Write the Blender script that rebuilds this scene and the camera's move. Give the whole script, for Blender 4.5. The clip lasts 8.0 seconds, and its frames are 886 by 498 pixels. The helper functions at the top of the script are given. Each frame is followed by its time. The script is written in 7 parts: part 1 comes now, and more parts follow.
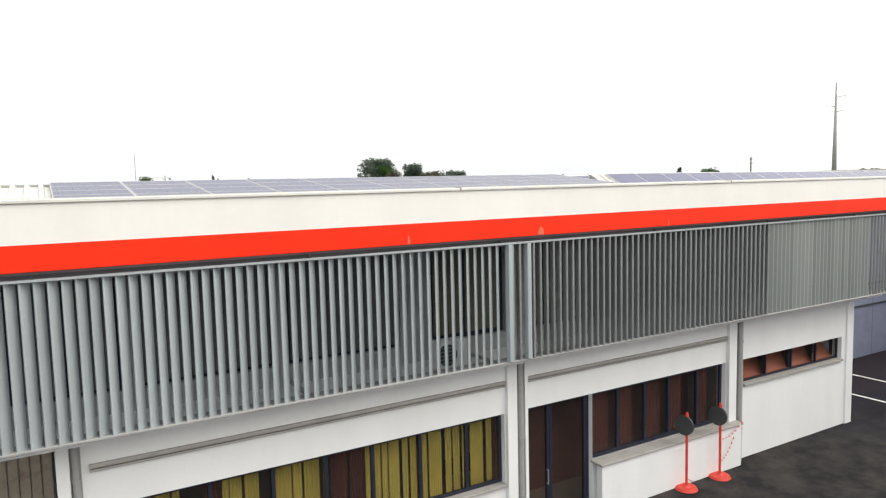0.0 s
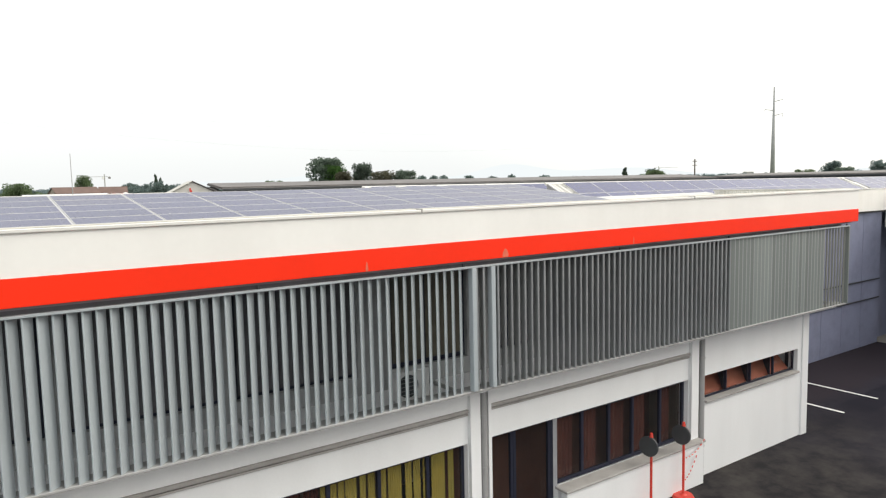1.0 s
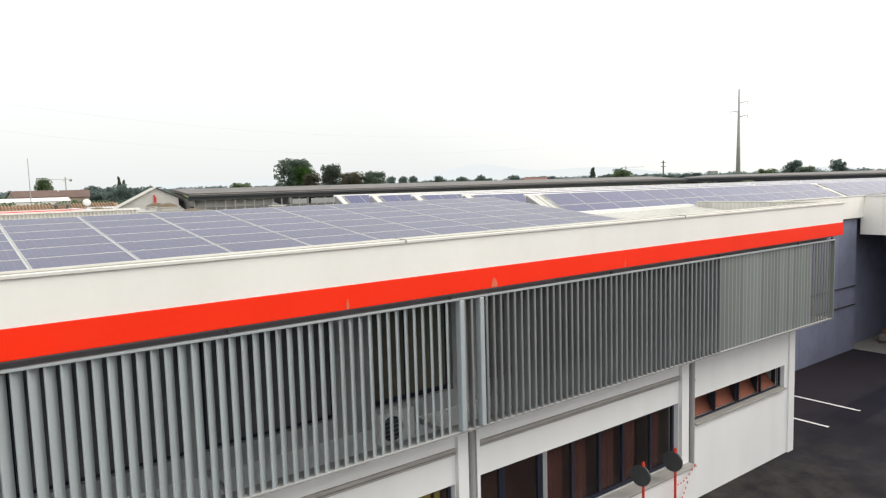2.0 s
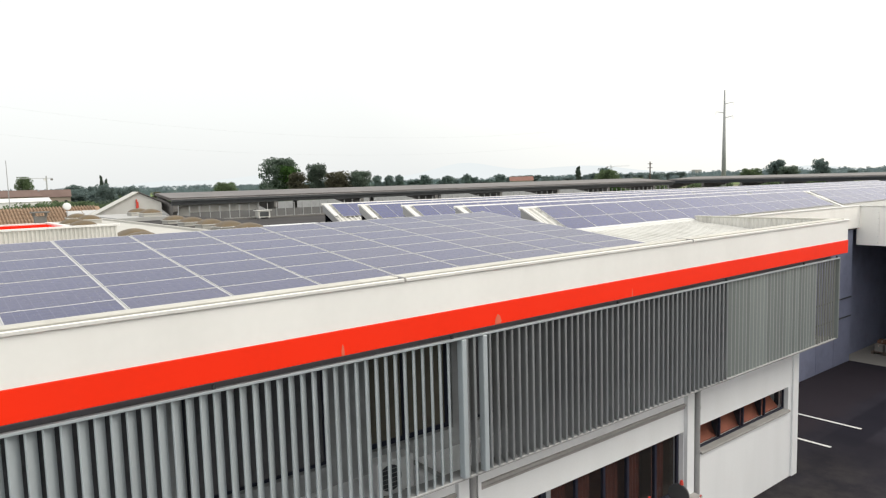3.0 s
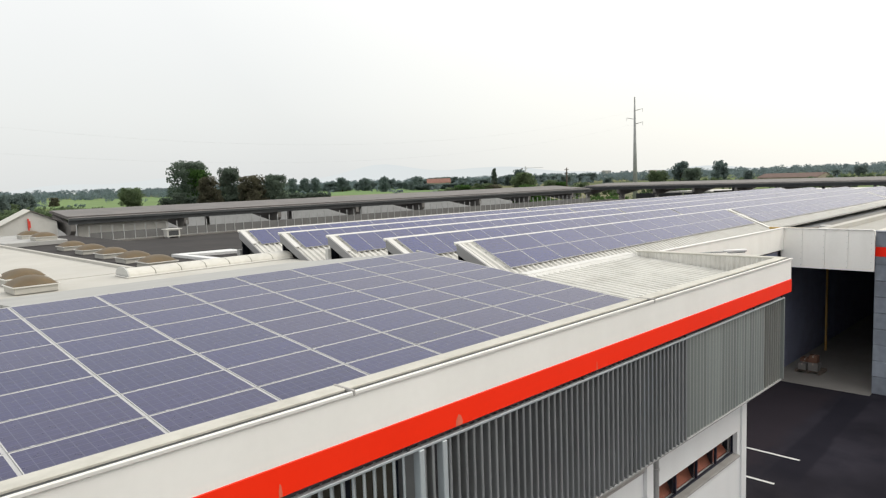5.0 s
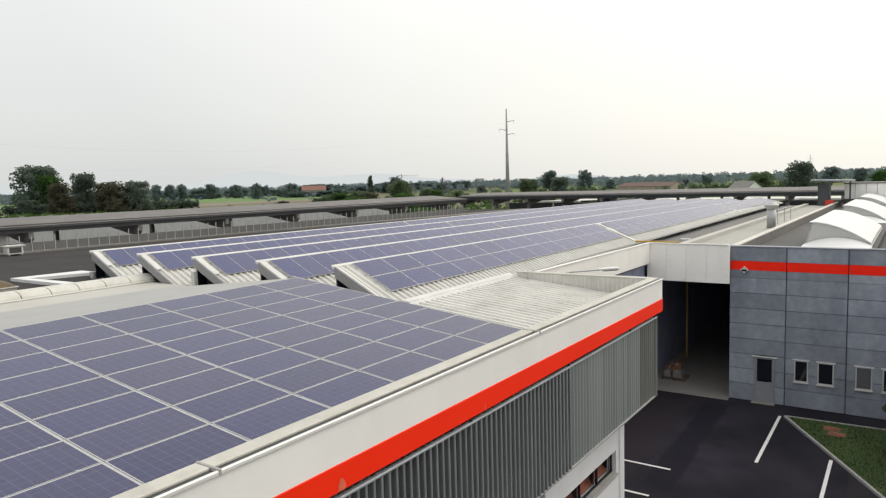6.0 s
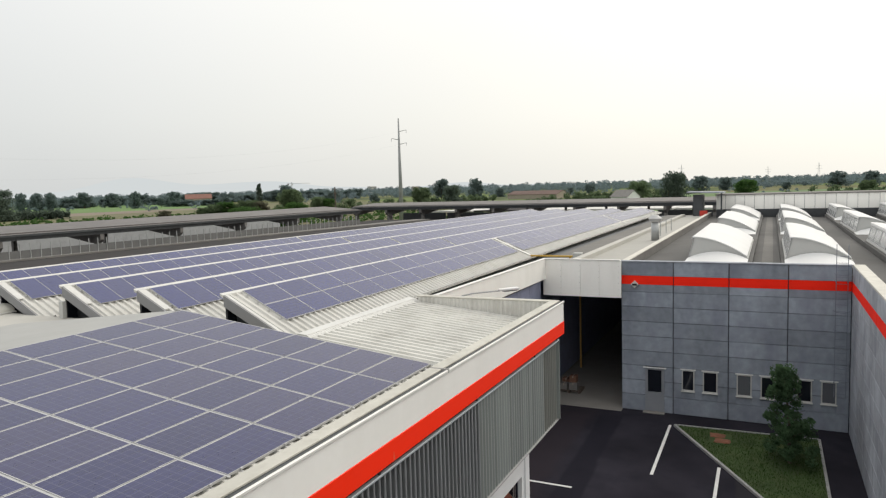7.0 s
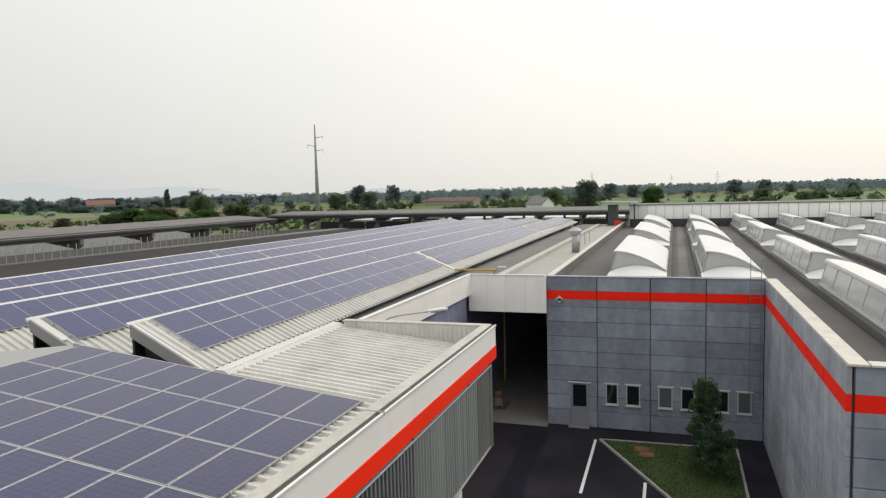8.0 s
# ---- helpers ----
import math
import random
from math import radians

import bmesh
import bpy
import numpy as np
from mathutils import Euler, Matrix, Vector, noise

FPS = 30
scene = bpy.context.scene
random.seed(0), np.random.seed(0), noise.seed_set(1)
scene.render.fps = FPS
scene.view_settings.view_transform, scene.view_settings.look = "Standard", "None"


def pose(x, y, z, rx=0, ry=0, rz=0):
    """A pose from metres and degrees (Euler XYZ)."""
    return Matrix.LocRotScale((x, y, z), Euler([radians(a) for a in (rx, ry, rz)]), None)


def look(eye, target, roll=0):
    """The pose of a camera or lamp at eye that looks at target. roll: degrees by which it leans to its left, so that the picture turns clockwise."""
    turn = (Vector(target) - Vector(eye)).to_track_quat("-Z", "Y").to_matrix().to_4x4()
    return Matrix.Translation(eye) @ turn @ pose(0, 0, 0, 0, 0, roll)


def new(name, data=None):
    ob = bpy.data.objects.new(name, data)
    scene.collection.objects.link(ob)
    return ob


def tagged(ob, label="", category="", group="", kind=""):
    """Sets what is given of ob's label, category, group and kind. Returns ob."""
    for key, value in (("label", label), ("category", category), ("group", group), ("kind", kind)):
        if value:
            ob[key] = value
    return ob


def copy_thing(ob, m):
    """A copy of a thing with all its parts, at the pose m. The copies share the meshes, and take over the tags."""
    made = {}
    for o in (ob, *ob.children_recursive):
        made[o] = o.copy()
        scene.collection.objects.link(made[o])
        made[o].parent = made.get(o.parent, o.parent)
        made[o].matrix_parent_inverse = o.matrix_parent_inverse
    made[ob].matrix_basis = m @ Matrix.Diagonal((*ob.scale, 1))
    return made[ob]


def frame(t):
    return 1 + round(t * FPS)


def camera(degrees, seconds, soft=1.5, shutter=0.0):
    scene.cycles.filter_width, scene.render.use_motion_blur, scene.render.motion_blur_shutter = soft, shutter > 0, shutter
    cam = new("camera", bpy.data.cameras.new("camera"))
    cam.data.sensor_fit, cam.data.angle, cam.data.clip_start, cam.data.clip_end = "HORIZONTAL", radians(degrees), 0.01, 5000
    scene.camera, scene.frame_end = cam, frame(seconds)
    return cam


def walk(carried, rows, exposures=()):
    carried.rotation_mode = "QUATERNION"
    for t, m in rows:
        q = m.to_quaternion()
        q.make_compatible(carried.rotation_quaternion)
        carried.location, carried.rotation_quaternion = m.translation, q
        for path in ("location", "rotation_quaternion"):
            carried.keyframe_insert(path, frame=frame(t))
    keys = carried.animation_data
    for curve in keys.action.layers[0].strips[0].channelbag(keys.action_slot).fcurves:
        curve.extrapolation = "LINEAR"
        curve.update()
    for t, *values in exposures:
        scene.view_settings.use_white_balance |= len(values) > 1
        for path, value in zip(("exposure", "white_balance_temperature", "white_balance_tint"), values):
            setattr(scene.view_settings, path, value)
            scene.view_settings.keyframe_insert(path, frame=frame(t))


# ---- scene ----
cam = camera(65.7, 8.0, soft=1.25)
PATH = [
    (0, (0.161, -0.239, 7.712), (1.166, 1.48, 7.527), -1.4),
    (0.5, (0.275, 0.126, 7.851), (1.349, 1.803, 7.672), -1.5),
    (1, (0.432, 0.557, 8.109), (1.56, 2.198, 7.918), -1.3),
    (1.5, (0.6, 1.04, 8.328), (1.771, 2.651, 8.136), -1.5),
    (3, (1.065, 2.252, 9.106), (2.296, 3.816, 8.908), -1.6),
    (3.5, (1.294, 2.747, 9.371), (2.54, 4.298, 9.171), -1.7),
    (4, (1.432, 3.06, 9.662), (2.694, 4.598, 9.46), -1.8),
    (4.2, (1.484, 3.21, 9.743), (2.757, 4.74, 9.547), -2.0),
    (5.3, (2.015, 4.105, 10.416), (3.498, 5.432, 10.215), -1.9),
    (5.5, (2.131, 4.199, 10.479), (3.664, 5.468, 10.283), -1.9),
    (6, (2.432, 4.509, 10.706), (4.07, 5.64, 10.513), -1.7),
    (6.5, (2.724, 4.8, 10.939), (4.454, 5.787, 10.754), -1.7),
    (7, (3.008, 5.087, 11.166), (4.804, 5.95, 10.986), -1.7),
    (7.5, (3.377, 5.44, 11.406), (5.226, 6.182, 11.229), -1.6),
    (8, (3.683, 5.727, 11.59), (5.57, 6.367, 11.421), -1.5),
]
EXPOSURES = [(0, 0.58), (1.0, 0.48), (1.5, 0.42), (3.0, 0.38), (4.0, 0.32), (5.5, 0.10), (6.5, 0.0), (7.2, -0.02), (8.0, -0.11)]
walk(cam, [(t, look(eye, target, roll)) for t, eye, target, roll in PATH], EXPOSURES)

# ---- world and sun ----
world = bpy.data.worlds.new("overcast_sky")
scene.world = world
world.use_nodes = True
wn, wl = world.node_tree.nodes, world.node_tree.links
wn.clear()
w_out = wn.new("ShaderNodeOutputWorld")
w_bg = wn.new("ShaderNodeBackground")
w_sky = wn.new("ShaderNodeTexSky")
w_sky.sky_type, w_sky.sun_disc = "NISHITA", False
w_sky.sun_elevation, w_sky.sun_rotation = radians(42), radians(127)
w_sky.air_density, w_sky.dust_density = 1.0, 4.0
w_geo = wn.new("ShaderNodeTexCoord")
w_sep = wn.new("ShaderNodeSeparateXYZ")
w_ramp = wn.new("ShaderNodeValToRGB")
w_ramp.color_ramp.elements[0].position, w_ramp.color_ramp.elements[0].color = 0.0, (0.73, 0.742, 0.737, 1)
w_ramp.color_ramp.elements[1].position, w_ramp.color_ramp.elements[1].color = 1.0, (1.08, 1.08, 1.08, 1)
_e = w_ramp.color_ramp.elements.new(0.10)
_e.color = (0.815, 0.822, 0.806, 1)
_e = w_ramp.color_ramp.elements.new(0.35)
_e.color = (0.95, 0.95, 0.94, 1)
w_noise = wn.new("ShaderNodeTexNoise")
w_noise.inputs["Scale"].default_value, w_noise.inputs["Detail"].default_value = 1.6, 3
w_mr = wn.new("ShaderNodeMapRange")
w_mr.inputs["To Min"].default_value, w_mr.inputs["To Max"].default_value = 0.96, 1.04
w_mul = wn.new("ShaderNodeMixRGB")
w_mul.blend_type, w_mul.inputs[0].default_value = "MULTIPLY", 1.0
w_scale = wn.new("ShaderNodeMixRGB")
w_scale.blend_type, w_scale.inputs[0].default_value, w_scale.inputs[2].default_value = "MULTIPLY", 1.0, (0.11, 0.11, 0.11, 1)
w_mix = wn.new("ShaderNodeMixRGB")
w_mix.inputs[0].default_value = 0.9
wl.new(w_geo.outputs["Generated"], w_sep.inputs[0])
wl.new(w_sep.outputs["Z"], w_ramp.inputs[0])
wl.new(w_geo.outputs["Generated"], w_noise.inputs["Vector"])
wl.new(w_noise.outputs["Fac"], w_mr.inputs["Value"])
# the veiled sun warms its side of the sky, the far side stays cooler
w_dir = wn.new("ShaderNodeVectorMath")
w_dir.operation, w_dir.inputs[1].default_value = "DOT_PRODUCT", (0.80, -0.60, 0.0)
w_side = wn.new("ShaderNodeMapRange")
w_side.interpolation_type = "SMOOTHSTEP"
w_side.inputs["From Min"].default_value, w_side.inputs["From Max"].default_value = -0.1, 1.0
w_tint = wn.new("ShaderNodeMixRGB")
w_tint.inputs[1].default_value, w_tint.inputs[2].default_value = (0.993, 1.0, 1.0, 1), (1.03, 1.003, 0.955, 1)
w_side_mul = wn.new("ShaderNodeMixRGB")
w_side_mul.blend_type, w_side_mul.inputs[0].default_value = "MULTIPLY", 1.0
wl.new(w_geo.outputs["Generated"], w_dir.inputs[0])
wl.new(w_dir.outputs["Value"], w_side.inputs["Value"])
wl.new(w_side.outputs[0], w_tint.inputs[0])
wl.new(w_ramp.outputs[0], w_side_mul.inputs[1])
wl.new(w_tint.outputs[0], w_side_mul.inputs[2])
wl.new(w_side_mul.outputs[0], w_mul.inputs[1])
wl.new(w_mr.outputs[0], w_mul.inputs[2])
wl.new(w_sky.outputs[0], w_scale.inputs[1])
wl.new(w_scale.outputs[0], w_mix.inputs[1])
wl.new(w_mul.outputs[0], w_mix.inputs[2])
# the veiled sun brightens its side of the haze
w_dot = wn.new("ShaderNodeVectorMath")
w_dot.operation = "DOT_PRODUCT"
w_dot.inputs[1].default_value = (0.60, -0.45, 0.66)
w_glow = wn.new("ShaderNodeMapRange")
w_glow.inputs["From Min"].default_value, w_glow.inputs["From Max"].default_value = 0.0, 1.0
w_glow.inputs["To Min"].default_value, w_glow.inputs["To Max"].default_value = 0.0, 0.42
w_warm = wn.new("ShaderNodeMixRGB")
w_warm.blend_type, w_warm.inputs[0].default_value, w_warm.inputs[1].default_value = "MULTIPLY", 1.0, (1.0, 0.93, 0.77, 1)
w_add = wn.new("ShaderNodeMixRGB")
w_add.blend_type, w_add.inputs[0].default_value = "ADD", 1.0
wl.new(w_geo.outputs["Generated"], w_dot.inputs[0])
wl.new(w_dot.outputs["Value"], w_glow.inputs["Value"])
wl.new(w_glow.outputs[0], w_warm.inputs[2])
wl.new(w_mix.outputs[0], w_add.inputs[1])
wl.new(w_warm.outputs[0], w_add.inputs[2])
wl.new(w_add.outputs[0], w_bg.inputs[0])
w_bg.inputs[1].default_value = 1.0
wl.new(w_bg.outputs[0], w_out.inputs[0])

sun = new("sun", bpy.data.lights.new("sun", "SUN"))
sun.data.energy, sun.data.angle, sun.data.color = 0.7, radians(30), (1.0, 0.96, 0.88)
sun.matrix_world = look((60, -45, 66), (0, 0, 0))


# ---- materials ----
def mat(name, color, rough=0.6, metal=0.0, vary=0.12, scale=1.2, fine=18.0, bump=0.0, dirt=0.0, dirt_color=(0.2, 0.19, 0.17), spec=0.5, rand=0.0, streak=1.0, grit=0.35):
    """Painted or mineral surface: colour with two scales of variation, optional stains and relief. streak > 1 draws the stains out downwards."""
    m = bpy.data.materials.new(name)
    m.use_nodes = True
    n, l = m.node_tree.nodes, m.node_tree.links
    b = n["Principled BSDF"]
    b.inputs["Roughness"].default_value, b.inputs["Metallic"].default_value = rough, metal
    b.inputs["Specular IOR Level"].default_value = spec
    tc = n.new("ShaderNodeTexCoord")
    geo = n.new("ShaderNodeNewGeometry")
    big, small = n.new("ShaderNodeTexNoise"), n.new("ShaderNodeTexNoise")
    big.inputs["Scale"].default_value, big.inputs["Detail"].default_value = scale, 4
    small.inputs["Scale"].default_value, small.inputs["Detail"].default_value = fine, 3
    mp = n.new("ShaderNodeMapping")
    mp.inputs["Scale"].default_value = (1, 1, 1 / streak)
    l.new(geo.outputs["Position"], mp.inputs["Vector"])
    l.new(mp.outputs[0], big.inputs["Vector"])
    l.new(geo.outputs["Position"], small.inputs["Vector"])
    add = n.new("ShaderNodeMath")
    add.operation = "MULTIPLY_ADD"
    add.inputs[1].default_value = grit
    l.new(small.outputs["Fac"], add.inputs[0])
    l.new(big.outputs["Fac"], add.inputs[2])
    mr = n.new("ShaderNodeMapRange")
    mr.inputs["From Min"].default_value, mr.inputs["From Max"].default_value = 0.35 * (1 + grit) - 0.1225, 0.65 * (1 + grit) + 0.1225
    mr.inputs["To Min"].default_value, mr.inputs["To Max"].default_value = 1 - vary, 1 + vary
    l.new(add.outputs[0], mr.inputs["Value"])
    mul = n.new("ShaderNodeMixRGB")
    mul.blend_type, mul.inputs[0].default_value, mul.inputs[1].default_value = "MULTIPLY", 1.0, (*color, 1)
    l.new(mr.outputs[0], mul.inputs[2])
    last = mul.outputs[0]
    if rand:
        oi = n.new("ShaderNodeObjectInfo")
        rr = n.new("ShaderNodeMapRange")
        rr.inputs["To Min"].default_value, rr.inputs["To Max"].default_value = 1 - rand, 1 + rand
        l.new(oi.outputs["Random"], rr.inputs["Value"])
        m2 = n.new("ShaderNodeMixRGB")
        m2.blend_type, m2.inputs[0].default_value = "MULTIPLY", 1.0
        l.new(last, m2.inputs[1])
        l.new(rr.outputs[0], m2.inputs[2])
        last = m2.outputs[0]
    if dirt:
        st = n.new("ShaderNodeTexNoise")
        st.inputs["Scale"].default_value, st.inputs["Detail"].default_value = scale * 2.3, 6
        l.new(mp.outputs[0], st.inputs["Vector"])
        cr = n.new("ShaderNodeMapRange")
        cr.inputs["From Min"].default_value, cr.inputs["From Max"].default_value = 0.48, 0.78
        cr.inputs["To Max"].default_value = dirt
        l.new(st.outputs["Fac"], cr.inputs["Value"])
        m3 = n.new("ShaderNodeMixRGB")
        m3.inputs[2].default_value = (*dirt_color, 1)
        l.new(cr.outputs[0], m3.inputs[0])
        l.new(last, m3.inputs[1])
        last = m3.outputs[0]
    l.new(last, b.inputs["Base Color"])
    if bump:
        bp = n.new("ShaderNodeBump")
        bp.inputs["Strength"].default_value, bp.inputs["Distance"].default_value = bump, 0.02
        l.new(add.outputs[0], bp.inputs["Height"])
        l.new(bp.outputs[0], b.inputs["Normal"])
    return m


def glass_mat(name, color, rough=0.05, alpha=1.0):
    m = bpy.data.materials.new(name)
    m.use_nodes = True
    b = m.node_tree.nodes["Principled BSDF"]
    b.inputs["Base Color"].default_value = (*color, 1)
    b.inputs["Roughness"].default_value = rough
    b.inputs["Alpha"].default_value = alpha
    b.inputs["Specular IOR Level"].default_value = 0.5
    return m


def cell_mat(name, color, line, ior=1.4, rough=0.1, cell=0.158):
    """Solar glass: dark blue cells with pale seams, thin bus bars and a change of hue from module to module."""
    m = bpy.data.materials.new(name)
    m.use_nodes = True
    n, l = m.node_tree.nodes, m.node_tree.links
    b = n["Principled BSDF"]
    b.inputs["Roughness"].default_value = 0.16
    b.inputs["IOR"].default_value = ior
    tc = n.new("ShaderNodeTexCoord")
    sep = n.new("ShaderNodeSeparateXYZ")
    l.new(tc.outputs["Object"], sep.inputs[0])

    def seams(axis, pitch, width):
        a = n.new("ShaderNodeMath")
        a.operation, a.inputs[1].default_value = "DIVIDE", pitch
        l.new(sep.outputs[axis], a.inputs[0])
        f = n.new("ShaderNodeMath")
        f.operation = "FRACT"
        l.new(a.outputs[0], f.inputs[0])
        g = n.new("ShaderNodeMath")
        g.operation, g.inputs[1].default_value = "LESS_THAN", width / pitch
        l.new(f.outputs[0], g.inputs[0])
        return g

    s1, s2, s3 = seams("X", cell, 0.009), seams("Y", cell, 0.009), seams("Y", cell / 3, 0.002)
    m1, m2 = n.new("ShaderNodeMath"), n.new("ShaderNodeMath")
    m1.operation = m2.operation = "MAXIMUM"
    l.new(s1.outputs[0], m1.inputs[0])
    l.new(s2.outputs[0], m1.inputs[1])
    l.new(m1.outputs[0], m2.inputs[0])
    l.new(s3.outputs[0], m2.inputs[1])
    oi = n.new("ShaderNodeObjectInfo")
    nz = n.new("ShaderNodeTexNoise")
    nz.inputs["Scale"].default_value, nz.inputs["Detail"].default_value = 7.0, 4
    l.new(tc.outputs["Object"], nz.inputs["Vector"])
    sm = n.new("ShaderNodeMath")
    l.new(oi.outputs["Random"], sm.inputs[0])
    l.new(nz.outputs["Fac"], sm.inputs[1])
    mr = n.new("ShaderNodeMapRange")
    mr.inputs["From Min"].default_value, mr.inputs["From Max"].default_value = 0.2, 1.6
    mr.inputs["To Min"].default_value, mr.inputs["To Max"].default_value = 0.72, 1.3
    l.new(sm.outputs[0], mr.inputs["Value"])
    mp = n.new("ShaderNodeMapping")
    mp.inputs["Scale"].default_value = (1.2, 19.0, 1.0)
    l.new(tc.outputs["Object"], mp.inputs["Vector"])
    streaks = n.new("ShaderNodeTexNoise")
    streaks.inputs["Scale"].default_value, streaks.inputs["Detail"].default_value = 2.0, 3
    l.new(mp.outputs[0], streaks.inputs["Vector"])
    sr = n.new("ShaderNodeMapRange")
    sr.inputs["From Min"].default_value, sr.inputs["From Max"].default_value = 0.3, 0.7
    sr.inputs["To Min"].default_value, sr.inputs["To Max"].default_value = 0.72, 1.35
    l.new(streaks.outputs["Fac"], sr.inputs["Value"])
    both = n.new("ShaderNodeMath")
    both.operation = "MULTIPLY"
    l.new(mr.outputs[0], both.inputs[0])
    l.new(sr.outputs[0], both.inputs[1])
    hue = n.new("ShaderNodeMixRGB")
    hue.inputs[1].default_value = (*color, 1)
    hue.inputs[2].default_value = (color[0] * 1.18, color[1] * 1.02, color[2] * 0.76, 1)
    pick = n.new("ShaderNodeMapRange")
    pick.inputs["From Min"].default_value, pick.inputs["From Max"].default_value = 0.45, 1.0
    l.new(oi.outputs["Random"], pick.inputs["Value"])
    l.new(pick.outputs[0], hue.inputs[0])
    base = n.new("ShaderNodeMixRGB")
    base.blend_type, base.inputs[0].default_value = "MULTIPLY", 1.0
    l.new(hue.outputs[0], base.inputs[1])
    l.new(both.outputs[0], base.inputs[2])
    mix = n.new("ShaderNodeMixRGB")
    mix.inputs[2].default_value = (*line, 1)
    l.new(m2.outputs[0], mix.inputs[0])
    l.new(base.outputs[0], mix.inputs[1])
    l.new(mix.outputs[0], b.inputs["Base Color"])
    rg = n.new("ShaderNodeMapRange")
    rg.inputs["To Min"].default_value, rg.inputs["To Max"].default_value = rough, rough + 0.2
    l.new(nz.outputs["Fac"], rg.inputs["Value"])
    l.new(rg.outputs[0], b.inputs["Roughness"])
    return m


def asphalt_mat():
    """Dark yard asphalt with a browner worn area, a tarred streak and pale dusty wear, edges broken by noise."""
    m = mat("dark_asphalt", (0.0285, 0.0268, 0.0350), 0.95, 0, 0.5, 0.3, 30, 0.25, 0.8, (0.0165, 0.0160, 0.0225), spec=0.06)
    n, l = m.node_tree.nodes, m.node_tree.links
    b = n["Principled BSDF"]
    last = b.inputs["Base Color"].links[0].from_socket
    geo = n.new("ShaderNodeNewGeometry")
    wob = n.new("ShaderNodeTexNoise")
    wob.inputs["Scale"].default_value, wob.inputs["Detail"].default_value = 0.55, 5
    l.new(geo.outputs["Position"], wob.inputs["Vector"])

    def patch(x0, x1, y0, y1, turn, soft, colour, amount, stain=None):
        nonlocal last
        mp = n.new("ShaderNodeMapping")
        mp.vector_type = "TEXTURE"
        mp.inputs["Location"].default_value = ((x0 + x1) / 2, (y0 + y1) / 2, 0)
        mp.inputs["Rotation"].default_value = (0, 0, turn)
        mp.inputs["Scale"].default_value = ((x1 - x0) / 2, (y1 - y0) / 2, 1)
        l.new(geo.outputs["Position"], mp.inputs["Vector"])
        ab = n.new("ShaderNodeVectorMath")
        ab.operation = "ABSOLUTE"
        l.new(mp.outputs[0], ab.inputs[0])
        sp = n.new("ShaderNodeSeparateXYZ")
        l.new(ab.outputs[0], sp.inputs[0])
        mx = n.new("ShaderNodeMath")
        mx.operation = "MAXIMUM"
        l.new(sp.outputs["X"], mx.inputs[0])
        l.new(sp.outputs["Y"], mx.inputs[1])
        ad = n.new("ShaderNodeMath")
        ad.operation, ad.inputs[1].default_value = "MULTIPLY_ADD", soft
        l.new(wob.outputs["Fac"], ad.inputs[0])
        l.new(mx.outputs[0], ad.inputs[2])
        mr = n.new("ShaderNodeMapRange")
        mr.interpolation_type = "SMOOTHSTEP"
        mr.inputs["From Min"].default_value, mr.inputs["From Max"].default_value = 0.75 + soft * 0.5, 1.1 + soft * 0.5
        mr.inputs["To Min"].default_value, mr.inputs["To Max"].default_value = amount, 0.0
        l.new(ad.outputs[0], mr.inputs["Value"])
        mix = n.new("ShaderNodeMixRGB")
        mix.inputs[2].default_value = (*colour, 1)
        if stain:
            blot = n.new("ShaderNodeTexNoise")
            blot.inputs["Scale"].default_value, blot.inputs["Detail"].default_value, blot.inputs["Roughness"].default_value = 0.9, 8, 0.65
            l.new(geo.outputs["Position"], blot.inputs["Vector"])
            ramp = n.new("ShaderNodeValToRGB")
            ramp.color_ramp.elements[0].position, ramp.color_ramp.elements[0].color = 0.40, (*stain, 1)
            ramp.color_ramp.elements[1].position, ramp.color_ramp.elements[1].color = 0.62, (*colour, 1)
            l.new(blot.outputs["Fac"], ramp.inputs[0])
            l.new(ramp.outputs[0], mix.inputs[2])
        l.new(mr.outputs[0], mix.inputs[0])
        l.new(last, mix.inputs[1])
        last = mix.outputs[0]

    patch(-30.0, 23.6, 4.5, 17.5, 0.0, 0.22, (0.062, 0.057, 0.053), 0.9, (0.026, 0.0245, 0.026))
    patch(23.5, 36.5, 12.6, 16.0, 0.0, 0.5, (0.035, 0.029, 0.035), 0.8)
    patch(25.0, 35.5, 11.2, 12.3, 0.03, 0.6, (0.017, 0.0165, 0.0235), 0.75)
    patch(27.0, 32.0, 5.4, 6.2, 0.05, 0.5, (0.035, 0.033, 0.036), 0.6)
    l.new(last, b.inputs["Base Color"])
    return m


